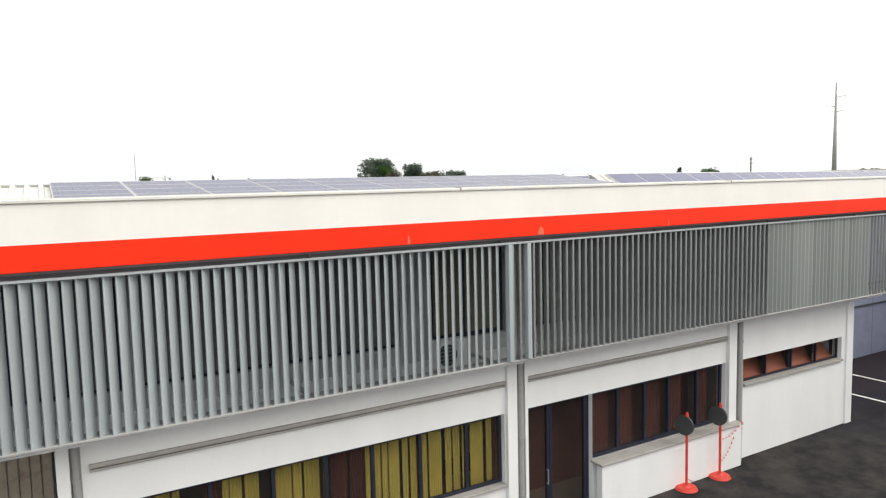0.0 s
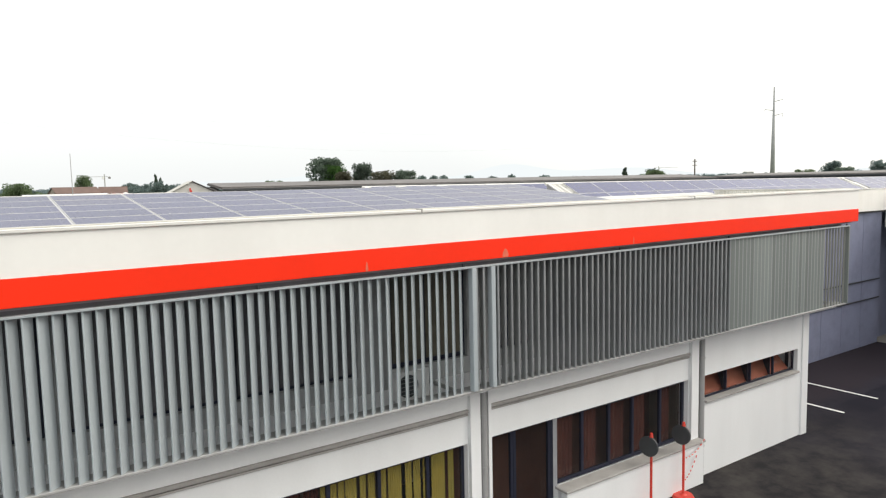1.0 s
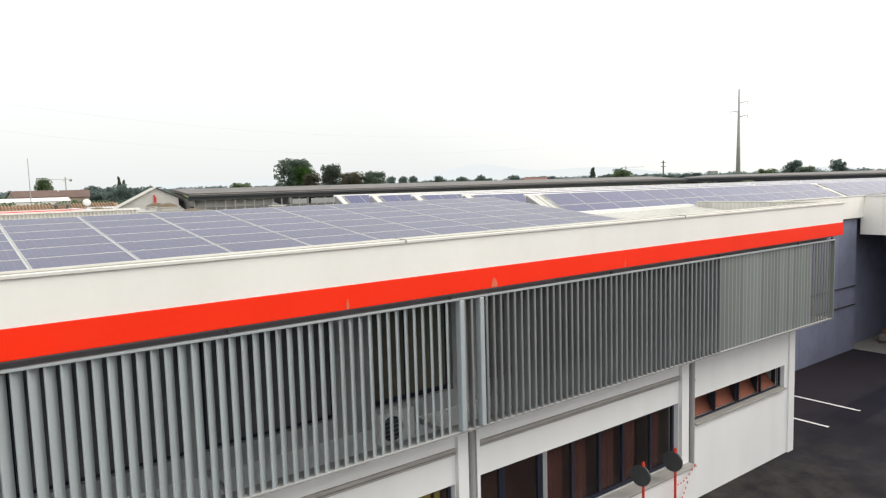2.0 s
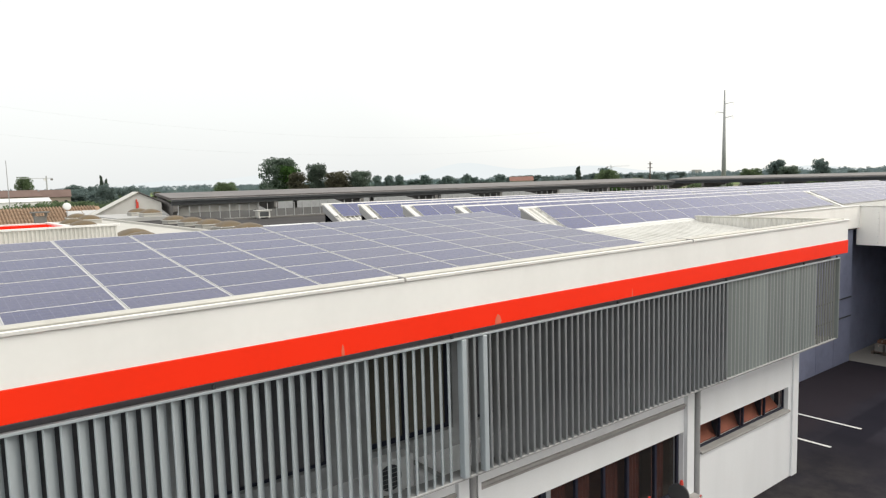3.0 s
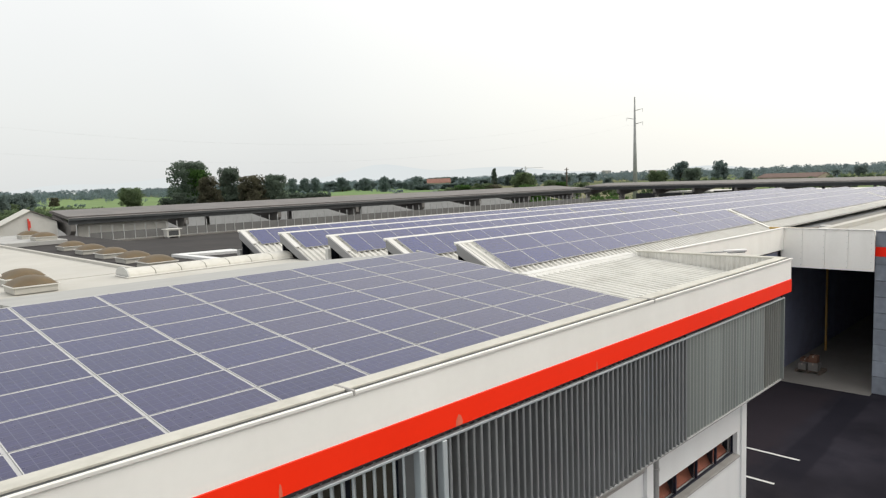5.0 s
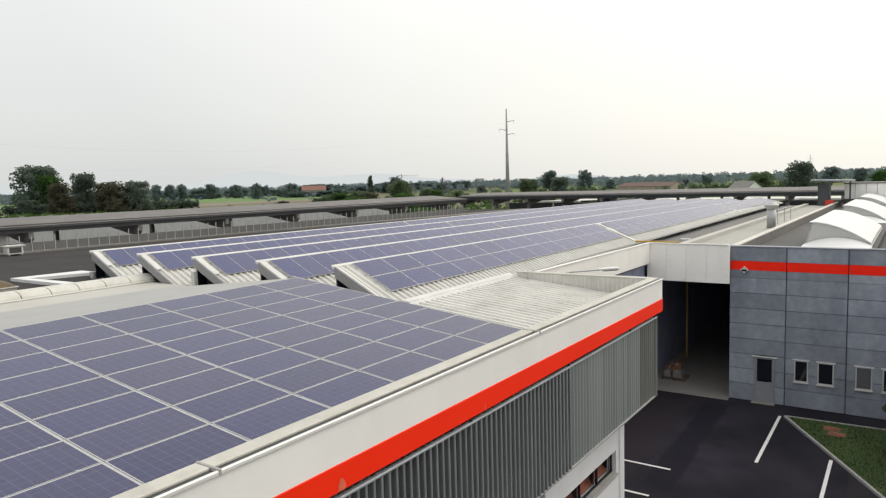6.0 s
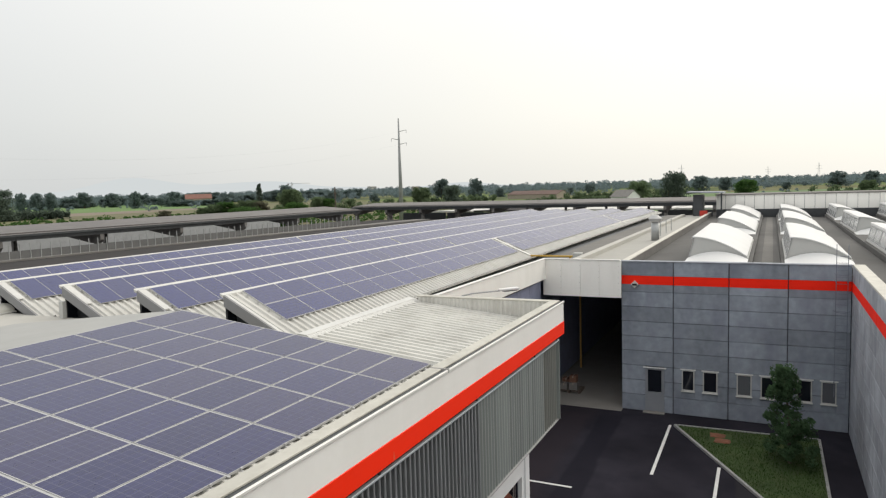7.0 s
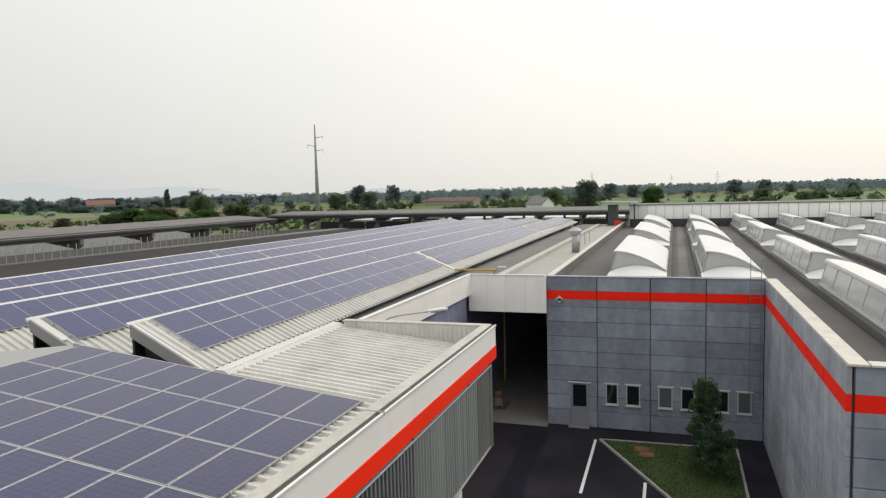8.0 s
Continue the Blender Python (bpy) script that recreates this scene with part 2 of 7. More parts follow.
def ground_mat():
    m = bpy.data.materials.new("fields")
    m.use_nodes = True
    n, l = m.node_tree.nodes, m.node_tree.links
    b = n["Principled BSDF"]
    b.inputs["Roughness"].default_value = 0.95
    b.inputs["Specular IOR Level"].default_value = 0.1
    geo = n.new("ShaderNodeNewGeometry")
    mp = n.new("ShaderNodeMapping")
    mp.inputs["Rotation"].default_value = (0, 0, 0.5)
    mp.inputs["Scale"].default_value = (0.0035, 0.011, 1)
    l.new(geo.outputs["Position"], mp.inputs["Vector"])
    vo = n.new("ShaderNodeTexVoronoi")
    vo.inputs["Scale"].default_value = 1.0
    l.new(mp.outputs[0], vo.inputs["Vector"])
    sp = n.new("ShaderNodeSeparateColor")
    l.new(vo.outputs["Color"], sp.inputs[0])
    rp = n.new("ShaderNodeValToRGB")
    rp.color_ramp.interpolation = "CONSTANT"
    els = rp.color_ramp.elements
    els[0].position, els[0].color = 0.0, (0.10, 0.125, 0.05, 1)
    els[1].position, els[1].color = 0.8, (0.15, 0.15, 0.075, 1)
    for pos, c in ((0.3, (0.125, 0.165, 0.06, 1)), (0.5, (0.16, 0.165, 0.08, 1)), (0.65, (0.085, 0.105, 0.05, 1))):
        e = els.new(pos)
        e.color = c
    l.new(sp.outputs[0], rp.inputs[0])
    nz = n.new("ShaderNodeTexNoise")
    nz.inputs["Scale"].default_value, nz.inputs["Detail"].default_value = 0.06, 8
    l.new(geo.outputs["Position"], nz.inputs["Vector"])
    mr = n.new("ShaderNodeMapRange")
    mr.inputs["From Min"].default_value, mr.inputs["From Max"].default_value = 0.3, 0.7
    mr.inputs["To Min"].default_value, mr.inputs["To Max"].default_value = 0.65, 1.4
    l.new(nz.outputs["Fac"], mr.inputs["Value"])
    mu = n.new("ShaderNodeMixRGB")
    mu.blend_type, mu.inputs[0].default_value = "MULTIPLY", 1.0
    l.new(rp.outputs[0], mu.inputs[1])
    l.new(mr.outputs[0], mu.inputs[2])
    l.new(mu.outputs[0], b.inputs["Base Color"])
    return m


def leaf_mat(name, color, low=0.68, high=1.35):
    m = bpy.data.materials.new(name)
    m.use_nodes = True
    n, l = m.node_tree.nodes, m.node_tree.links
    b = n["Principled BSDF"]
    b.inputs["Roughness"].default_value = 0.95
    b.inputs["Specular IOR Level"].default_value = 0.04
    g = n.new("ShaderNodeNewGeometry")
    oi = n.new("ShaderNodeObjectInfo")
    ad = n.new("ShaderNodeMath")
    l.new(g.outputs["Random Per Island"], ad.inputs[0])
    l.new(oi.outputs["Random"], ad.inputs[1])
    mr = n.new("ShaderNodeMapRange")
    mr.inputs["From Max"].default_value = 2.0
    mr.inputs["To Min"].default_value, mr.inputs["To Max"].default_value = low, high
    l.new(ad.outputs[0], mr.inputs["Value"])
    mu = n.new("ShaderNodeMixRGB")
    mu.blend_type, mu.inputs[0].default_value, mu.inputs[1].default_value = "MULTIPLY", 1.0, (*color, 1)
    l.new(mr.outputs[0], mu.inputs[2])
    l.new(mu.outputs[0], b.inputs["Base Color"])
    tr, mx = n.new("ShaderNodeBsdfTranslucent"), n.new("ShaderNodeMixShader")
    mx.inputs[0].default_value = 0.5
    l.new(mu.outputs[0], tr.inputs["Color"])
    l.new(b.outputs[0], mx.inputs[1])
    l.new(tr.outputs[0], mx.inputs[2])
    l.new(mx.outputs[0], n["Material Output"].inputs["Surface"])
    return m


M_WHITE = mat("white_painted_sheet", (0.90, 0.893, 0.865), 0.45, 0, 0.04, 0.5, 9, 0.03, 0.10, (0.52, 0.50, 0.45), streak=6)
M_PLASTER = mat("white_plaster", (0.835, 0.845, 0.855), 0.8, 0, 0.05, 0.8, 22, 0.15, 0.09, (0.55, 0.54, 0.52), streak=4)
M_RED = mat("red_painted_sheet", (1.0, 0.030, 0.004), 0.5, 0, 0.05, 0.8, 10, 0.02, 0.03, (0.85, 0.10, 0.05), spec=0.25, streak=5)
M_REDTOP = mat("matt_red_roof_coating", (0.75, 0.020, 0.010), 0.9, 0, 0.10, 0.8, 10, 0.02, 0.1, (0.5, 0.03, 0.02), spec=0.0)
M_REDGREY = mat("red_paint_on_concrete", (1.0, 0.028, 0.011), 0.7, 0, 0.07, 1.2, 14, 0.08, 0.1, (0.5, 0.02, 0.01), spec=0.12)
M_COPING = mat("galvanised_coping", (0.53, 0.515, 0.46), 0.55, 0.1, 0.14, 1.5, 20, 0.06, 0.5, (0.33, 0.31, 0.26))
M_TRIM = mat("pale_metal_trim", (0.78, 0.77, 0.74), 0.35, 0.1, 0.06, 1.2, 15, 0.02, 0.2, (0.5, 0.48, 0.44))
M_BEAD = mat("pale_edge_line", (0.42, 0.445, 0.435), 0.42, 0.35, 0.06, 1.0, 14, 0.02, 0.15, (0.30, 0.31, 0.30), rand=0.05, streak=5)
M_FIN = mat("grey_aluminium_fin", (0.475, 0.525, 0.555), 0.42, 0.25, 0.06, 1.0, 14, 0.02, 0.15, (0.30, 0.31, 0.30), rand=0.07, streak=5)
# Fins right of the posts: their shade is put into two darker metal tones.
M_FIN_B = mat("shade_toned_fin", (0.40, 0.415, 0.425), 0.36, 0.55, 0.06, 1.0, 14, 0.02, 0.15, (0.28, 0.29, 0.30), rand=0.07, streak=5)
M_FIN_D = mat("shade_toned_screen_sheet", (0.285, 0.31, 0.30), 0.5, 0.35, 0.06, 1.0, 14, 0.02, 0.15, (0.22, 0.24, 0.24), rand=0.14, streak=5)
M_POLE = mat("dull_grey_pole_steel", (0.30, 0.31, 0.31), 0.6, 0.2, 0.15, 0.6, 8, 0.02, 0.3, (0.11, 0.11, 0.11))
M_STEEL = mat("galvanised_steel", (0.42, 0.43, 0.43), 0.45, 0.5, 0.10, 2, 20, 0.03)
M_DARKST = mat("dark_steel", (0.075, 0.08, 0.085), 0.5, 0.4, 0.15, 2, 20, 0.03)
M_PIPE = mat("grey_downpipe_paint", (0.36, 0.36, 0.36), 0.5, 0.1, 0.08, 2, 16, 0.02, 0.15)
M_LEDGE = mat("grey_stone_ledge", (0.38, 0.365, 0.35), 0.8, 0, 0.12, 1.5, 25, 0.1, 0.3, (0.18, 0.17, 0.15))
M_FRAME = mat("dark_window_frame", (0.022, 0.025, 0.045), 0.45, 0.2, 0.1, 3, 20)
M_GLASS = glass_mat("window_glass", (0.02, 0.022, 0.025), 0.04, 0.22)
M_CLEAR = glass_mat("clear_glass", (0.02, 0.02, 0.02), 0.03, 0.12)
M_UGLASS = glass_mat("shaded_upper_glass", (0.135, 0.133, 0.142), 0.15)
M_CURTGL = glass_mat("curtained_upper_glass", (0.15, 0.138, 0.108), 0.15)
M_DGLASS = glass_mat("dark_window_glass", (0.012, 0.014, 0.02), 0.05)
M_CELL = cell_mat("solar_cells", (0.022, 0.0245, 0.094), (0.085, 0.09, 0.152), 1.48, 0.2)
M_CELL_B = cell_mat("blue_solar_cells", (0.022, 0.029, 0.128), (0.08, 0.09, 0.18), 1.60, 0.12)
M_ALU = mat("aluminium_frame", (0.48, 0.48, 0.48), 0.5, 0.1, 0.08, 3, 20)
M_ROOFSH = mat("pale_grey_roof_sheet", (0.66, 0.65, 0.61), 0.5, 0.1, 0.10, 0.6, 12, 0.03, 0.45, (0.34, 0.32, 0.28))
M_SHEDTRIM = mat("weathered_ridge_trim", (0.64, 0.635, 0.61), 0.45, 0.1, 0.08, 1.0, 12, 0.02, 0.3, (0.45, 0.43, 0.38))
M_ROOFW = mat("white_roof_sheet", (0.61, 0.60, 0.565), 0.5, 0.05, 0.08, 0.6, 12, 0.03, 0.35, (0.46, 0.44, 0.38))
M_MEMBR = mat("grey_roof_membrane", (0.118, 0.115, 0.110), 0.85, 0, 0.16, 0.35, 8, 0.08, 0.55, (0.085, 0.082, 0.078))
M_DARKR = mat("dark_bitumen_roof", (0.042, 0.039, 0.039), 0.9, 0, 0.25, 0.3, 8, 0.08, 0.5, (0.062, 0.057, 0.053), spec=0.2)
M_WMEMB = mat("white_roof_membrane", (0.48, 0.467, 0.43), 0.75, 0, 0.08, 0.4, 8, 0.05, 0.4, (0.42, 0.40, 0.34))
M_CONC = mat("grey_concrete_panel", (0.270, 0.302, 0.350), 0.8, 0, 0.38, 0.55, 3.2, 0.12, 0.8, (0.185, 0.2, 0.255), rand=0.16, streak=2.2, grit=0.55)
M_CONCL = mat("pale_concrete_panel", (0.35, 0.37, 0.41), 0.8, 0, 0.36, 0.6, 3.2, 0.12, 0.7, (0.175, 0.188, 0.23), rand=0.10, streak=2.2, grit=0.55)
# End fascia faces away from the sun; that shade is put into this grey.
M_ENDG = mat("shade_side_end_sheet", (0.25, 0.25, 0.255), 0.55, 0.1, 0.06, 1, 12, 0.02, 0.2, (0.22, 0.22, 0.22))
# Upper wall: the shade behind the fins is put into this grey.
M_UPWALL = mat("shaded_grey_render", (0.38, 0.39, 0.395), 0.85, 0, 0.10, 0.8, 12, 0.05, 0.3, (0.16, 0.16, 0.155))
M_JOINT = mat("dark_joint", (0.125, 0.13, 0.155), 0.9, 0, 0.1, 2, 20)
M_COPST = mat("pale_stone_coping", (0.66, 0.635, 0.57), 0.75, 0, 0.10, 1.0, 20, 0.08, 0.4, (0.36, 0.34, 0.29))
M_SHELL = mat("white_skylight_shell", (0.74, 0.74, 0.735), 0.4, 0, 0.04, 0.8, 10, 0.02, 0.12, (0.6, 0.59, 0.56))
M_GABLE = mat("grey_skylight_end", (0.52, 0.52, 0.50), 0.5, 0, 0.05, 1, 12, 0.02, 0.15, (0.42, 0.41, 0.38))
M_POLYC = mat("frosted_glazing", (0.24, 0.255, 0.26), 0.2, 0, 0.12, 1.4, 9, 0.0, 0.2, (0.28, 0.29, 0.29))
M_BLIND = glass_mat("blind_behind_glass", (0.12, 0.127, 0.14), 0.12)
M_LIGHTGL = glass_mat("roof_light_glass", (0.66, 0.67, 0.67), 0.14, 0.6)
M_LADDER = mat("blue_grey_ladder_steel", (0.19, 0.205, 0.25), 0.6, 0.2, 0.1, 2, 16)
# Soffit: the shade under the roof edge is put into its grey.
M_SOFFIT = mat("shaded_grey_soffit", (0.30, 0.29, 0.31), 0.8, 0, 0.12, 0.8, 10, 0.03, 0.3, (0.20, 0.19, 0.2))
M_TUNNEL = mat("aged_white_acrylic", (0.60, 0.585, 0.53), 0.45, 0, 0.10, 1.2, 8, 0.02, 0.4, (0.42, 0.40, 0.34))
M_ASPH = asphalt_mat()
M_APRON = mat("concrete_apron", (0.235, 0.222, 0.205), 0.85, 0, 0.12, 0.7, 22, 0.1, 0.3, (0.2, 0.19, 0.17))
M_LINE = mat("white_road_paint", (0.76, 0.76, 0.74), 0.7, 0, 0.10, 2.5, 30, 0.05, 0.3, (0.45, 0.45, 0.45))
M_KERB = mat("grey_kerb_stone", (0.36, 0.36, 0.35), 0.85, 0, 0.12, 2, 24, 0.1, 0.2)
M_TURF = mat("lawn_soil", (0.044, 0.074, 0.020), 0.95, 0, 0.35, 0.9, 12, 0.2, 0.4, (0.08, 0.085, 0.032))
M_GRASS = leaf_mat("grass_blades", (0.046, 0.086, 0.022), 0.8, 1.2)
M_MULCH = mat("reddish_bark_mulch", (0.20, 0.085, 0.05), 0.95, 0, 0.3, 3, 20, 0.3)
M_BARK = mat("tree_bark", (0.10, 0.08, 0.06), 0.9, 0, 0.25, 4, 30, 0.4)
M_LEAF_A = leaf_mat("leaves_mid_green", (0.14, 0.19, 0.105))
# Far trees: the distance haze is put into this paler blue-green.
M_LEAF_D = leaf_mat("hazed_tree_leaves", (0.165, 0.215, 0.205), 0.88, 1.12)
M_LEAF_B = leaf_mat("leaves_dark_green", (0.125, 0.162, 0.128))
M_LEAF_C = leaf_mat("leaves_olive", (0.122, 0.12, 0.085))
# Woods at the horizon carry the haze in their leaf colour too.
M_LEAF_F = leaf_mat("hazed_wood_leaves", (0.19, 0.245, 0.26), 0.92, 1.08)
M_LEAF_Y = leaf_mat("leaves_fresh_green", (0.075, 0.145, 0.045))
M_LEAF_T = leaf_mat("leaves_deep_green", (0.085, 0.145, 0.075))
M_FIELD = ground_mat()
M_TILE = mat("weathered_roof_tile", (0.29, 0.19, 0.12), 0.85, 0, 0.28, 1.2, 9, 0.3, 0.6, (0.20, 0.15, 0.09))
M_BRICKR = mat("red_roof_tile", (0.23, 0.115, 0.09), 0.85, 0, 0.2, 0.5, 5)
M_WALLB = mat("beige_render", (0.34, 0.29, 0.24), 0.85, 0, 0.12, 0.4, 6)
M_WALLG = mat("grey_render", (0.40, 0.40, 0.39), 0.85, 0, 0.10, 0.6, 8, 0.05, 0.4, (0.28, 0.27, 0.25))
M_DOME = mat("aged_brown_acrylic", (0.12, 0.082, 0.038), 0.55, 0, 0.3, 1.6, 8, 0.05, 0.7, (0.10, 0.08, 0.045))
M_YEL = mat("yellow_curtain", (0.68, 0.56, 0.14), 0.9, 0, 0.15, 2, 12)
M_ORG = mat("red_curtain", (0.15, 0.05, 0.035), 0.9, 0, 0.15, 2, 12)
M_INT = mat("dim_interior_wall", (0.30, 0.23, 0.17), 0.9, 0, 0.1, 1, 8)
M_TERRA = mat("orange_interior_wall", (0.42, 0.14, 0.085), 0.8, 0, 0.1, 1, 8)
M_BLUEW = mat("blue_grey_wall_sheet", (0.25, 0.27, 0.38), 0.7, 0.1, 0.12, 0.8, 10, 0.05, 0.3, (0.11, 0.12, 0.15))
M_DOORG = mat("grey_door_paint", (0.27, 0.285, 0.31), 0.55, 0.1, 0.08, 1.5, 14, 0.02)
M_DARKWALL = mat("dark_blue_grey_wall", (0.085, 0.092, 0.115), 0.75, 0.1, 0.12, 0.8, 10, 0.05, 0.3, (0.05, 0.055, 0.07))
M_BLACK = mat("black_rubber", (0.02, 0.02, 0.02), 0.7, 0, 0.1, 3, 20)
M_SIGNRED = mat("red_plastic", (0.62, 0.05, 0.03), 0.45, 0, 0.1, 3, 20)
M_YELST = mat("yellow_paint", (0.55, 0.34, 0.05), 0.5, 0.1, 0.1, 2, 14)
M_WOOD = mat("pallet_wood", (0.13, 0.10, 0.08), 0.85, 0, 0.2, 3, 30, 0.2)
M_CARD = mat("brown_carton", (0.17, 0.085, 0.055), 0.85, 0, 0.15, 2, 20)
M_DARKROOF = mat("brown_metal_canopy", (0.132, 0.121, 0.116), 0.6, 0.1, 0.25, 0.25, 6, 0.03, 0.6, (0.20, 0.18, 0.165))
M_CANCONC = mat("old_concrete_frame", (0.20, 0.19, 0.18), 0.85, 0, 0.15, 0.8, 14, 0.1, 0.4, (0.11, 0.105, 0.1))
# Backdrop hills glow evenly; their haze is put into the emission colour.
M_HILL = bpy.data.materials.new("hazed_hills")
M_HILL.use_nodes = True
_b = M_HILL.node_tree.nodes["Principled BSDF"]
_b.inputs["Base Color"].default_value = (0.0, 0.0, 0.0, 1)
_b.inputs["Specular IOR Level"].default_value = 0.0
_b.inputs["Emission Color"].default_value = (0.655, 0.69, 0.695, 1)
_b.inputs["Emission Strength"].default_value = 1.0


# ---- mesh helpers ----
def box(bm, x0, x1, y0, y1, z0, z1, bevel=0.0):
    r = bmesh.ops.create_cube(bm, size=1.0, matrix=Matrix.Translation(((x0 + x1) / 2, (y0 + y1) / 2, (z0 + z1) / 2)) @ Matrix.Diagonal((abs(x1 - x0), abs(y1 - y0), abs(z1 - z0), 1)))
    if bevel:
        es = list({e for v in r["verts"] for e in v.link_edges})
        bmesh.ops.bevel(bm, geom=es, offset=bevel, segments=1, affect="EDGES")


def cyl(bm, p, q, r0, r1=None, seg=10):
    p, q = Vector(p), Vector(q)
    d = q - p
    m = Matrix.Translation((p + q) / 2) @ d.to_track_quat("Z", "Y").to_matrix().to_4x4()
    bmesh.ops.create_cone(bm, cap_ends=True, segments=seg, radius1=r0, radius2=r0 if r1 is None else r1, depth=d.length, matrix=m)


def part(name, bm, material, parent=None, label="", smooth=False):
    """Links a bmesh as one mesh object under a thing or a part."""
    me = bpy.data.meshes.new(name)
    bm.to_mesh(me)
    bm.free()
    for m in (material if isinstance(material, (list, tuple)) else [material]):
        me.materials.append(m)
    if smooth:
        for p in me.polygons:
            p.use_smooth = True
    ob = new(name, me)
    if parent:
        ob.parent = parent
    if label:
        tagged(ob, label)
    return ob


def boxes(name, dims, material, parent=None, label="", bevel=0.0):
    bm = bmesh.new()
    for d in dims:
        box(bm, *d, bevel=bevel)
    return part(name, bm, material, parent, label)


def thing(name, label, category, x=0, y=0, z=0, group="", kind=""):
    ob = new(name)
    ob.location = (x, y, z)
    return tagged(ob, label, category, group, kind)


def mesh_from(name, verts, faces, material, parent=None, label="", smooth=False):
    me = bpy.data.meshes.new(name)
    me.from_pydata(verts, [], faces)
    me.update()
    for m in (material if isinstance(material, (list, tuple)) else [material]):
        me.materials.append(m)
    if smooth:
        for p in me.polygons:
            p.use_smooth = True
    ob = new(name, me)
    if parent:
        ob.parent = parent
    if label:
        tagged(ob, label)
    return ob


def ribbed(name, x0, x1, y0, z0, y1, z1, pitch, depth, material, parent=None, label="", thick=0.03):
    """A trapezoid-ribbed sheet from the eave line (y0, z0) to (y1, z1); ribs run up the slope, counted along x."""
    n = max(1, int(round((x1 - x0) / pitch)))
    step = (x1 - x0) / n
    prof = []
    for i in range(n):
        a = x0 + i * step
        prof += [(a, 0), (a + 0.52 * step, 0), (a + 0.62 * step, depth), (a + 0.90 * step, depth)]
    prof.append((x1, 0))
    verts, faces = [], []
    for x, d in prof:
        verts += [(x, y0, z0 + d), (x, y1, z1 + d)]
    k = len(prof)
    for i in range(k - 1):
        faces.append((2 * i, 2 * i + 2, 2 * i + 3, 2 * i + 1))
    b = len(verts)
    verts += [(x0, y0, z0 - thick), (x1, y0, z0 - thick), (x1, y1, z1 - thick), (x0, y1, z1 - thick)]
    faces.append((b + 3, b + 2, b + 1, b))
    return mesh_from(name, verts, faces, material, parent, label)


def slab(name, corners, thick, material, parent=None, label=""):
    """A plate with the given upper corners (anticlockwise from above) and a thickness downwards."""
    k = len(corners)
    verts = [tuple(c) for c in corners] + [(c[0], c[1], c[2] - thick) for c in corners]
    faces = [tuple(range(k)), tuple(reversed(range(k, 2 * k)))]
    for i in range(k):
        j = (i + 1) % k
        faces.append((i, i + k, j + k, j))
    return mesh_from(name, verts, faces, material, parent, label)


# ---- ground and yard ----
mesh_from("ground", [(-2500, -2500, -0.05), (4800, -2500, -0.05), (4800, 4800, -0.05), (-2500, 4800, -0.05)], [(0, 1, 2, 3)], M_FIELD)
tagged(bpy.data.objects["ground"], "flat green and tan farmland reaching the horizon", "field", kind="structure")
yard = slab("road", [(-70, -90, 0), (152, -90, 0), (152, 92, 0), (-70, 110, 0)], 0.04, M_ASPH)
tagged(yard, "dark asphalt factory yard with damp patches", "road", kind="structure")
apron = slab("concrete_floor", [(36.1, 11.6, 0.015), (60, 11.6, 0.015), (60, 16.5, 0.015), (36.1, 16.5, 0.015)], 0.012, M_APRON)
tagged(apron, "pale concrete floor of the covered passage", "floor", kind="structure")


def stripe(x0, y0, x1, y1, w=0.12):
    d = Vector((x1 - x0, y1 - y0, 0)).normalized()
    s = Vector((-d.y, d.x, 0)) * w / 2
    ob = slab("parking_line", [(x0 + s.x * -1, y0 - s.y, 0.022), (x1 - s.x, y1 - s.y, 0.022), (x1 + s.x, y1 + s.y, 0.022), (x0 + s.x, y0 + s.y, 0.022)], 0.006, M_LINE)
    tagged(ob, "white painted parking bay line on asphalt", "road marking", "parking bay lines", "structure")


for ln in ((34.9, 9.15, 29.1, 9.1), (30.7, 6.8, 25.0, 6.75), (26.9, 11.6, 26.9, 16.0), (24.45, 11.6, 24.45, 16.0)):
    stripe(*ln)

lawn = thing("lawn", "small clipped lawn with a stone kerb round it", "lawn")
LAWN = [(34.85, 8.95), (27.2, 4.6), (27.2, 3.15), (35.1, 3.15)]
slab("turf", [(x, y, 0.07) for x, y in reversed(LAWN)], 0.08, M_TURF, lawn)
for (ax, ay), (bx, by) in zip(LAWN, LAWN[1:] + LAWN[:1]):
    d = Vector((bx - ax, by - ay, 0))
    n_k = max(1, int(d.length / 1.0))
    s = Vector((d.y, -d.x, 0)).normalized() * 0.05
    for k in range(n_k):
        p, q = Vector((ax, ay, 0)) + d * (k + 0.01) / n_k, Vector((ax, ay, 0)) + d * (k + 0.99) / n_k
        slab("kerb_stone", [(p.x - s.x, p.y - s.y, 0.10), (p.x + s.x, p.y + s.y, 0.10), (q.x + s.x, q.y + s.y, 0.10), (q.x - s.x, q.y - s.y, 0.10)], 0.10, M_KERB, lawn)
gv, gf = [], []
rg = random.Random(5)


def in_lawn(x, y):
    inside = False
    for (ax, ay), (bx, by) in zip(LAWN, LAWN[1:] + LAWN[:1]):
        if (ay > y) != (by > y) and x < (bx - ax) * (y - ay) / (by - ay) + ax:
            inside = not inside
    return inside


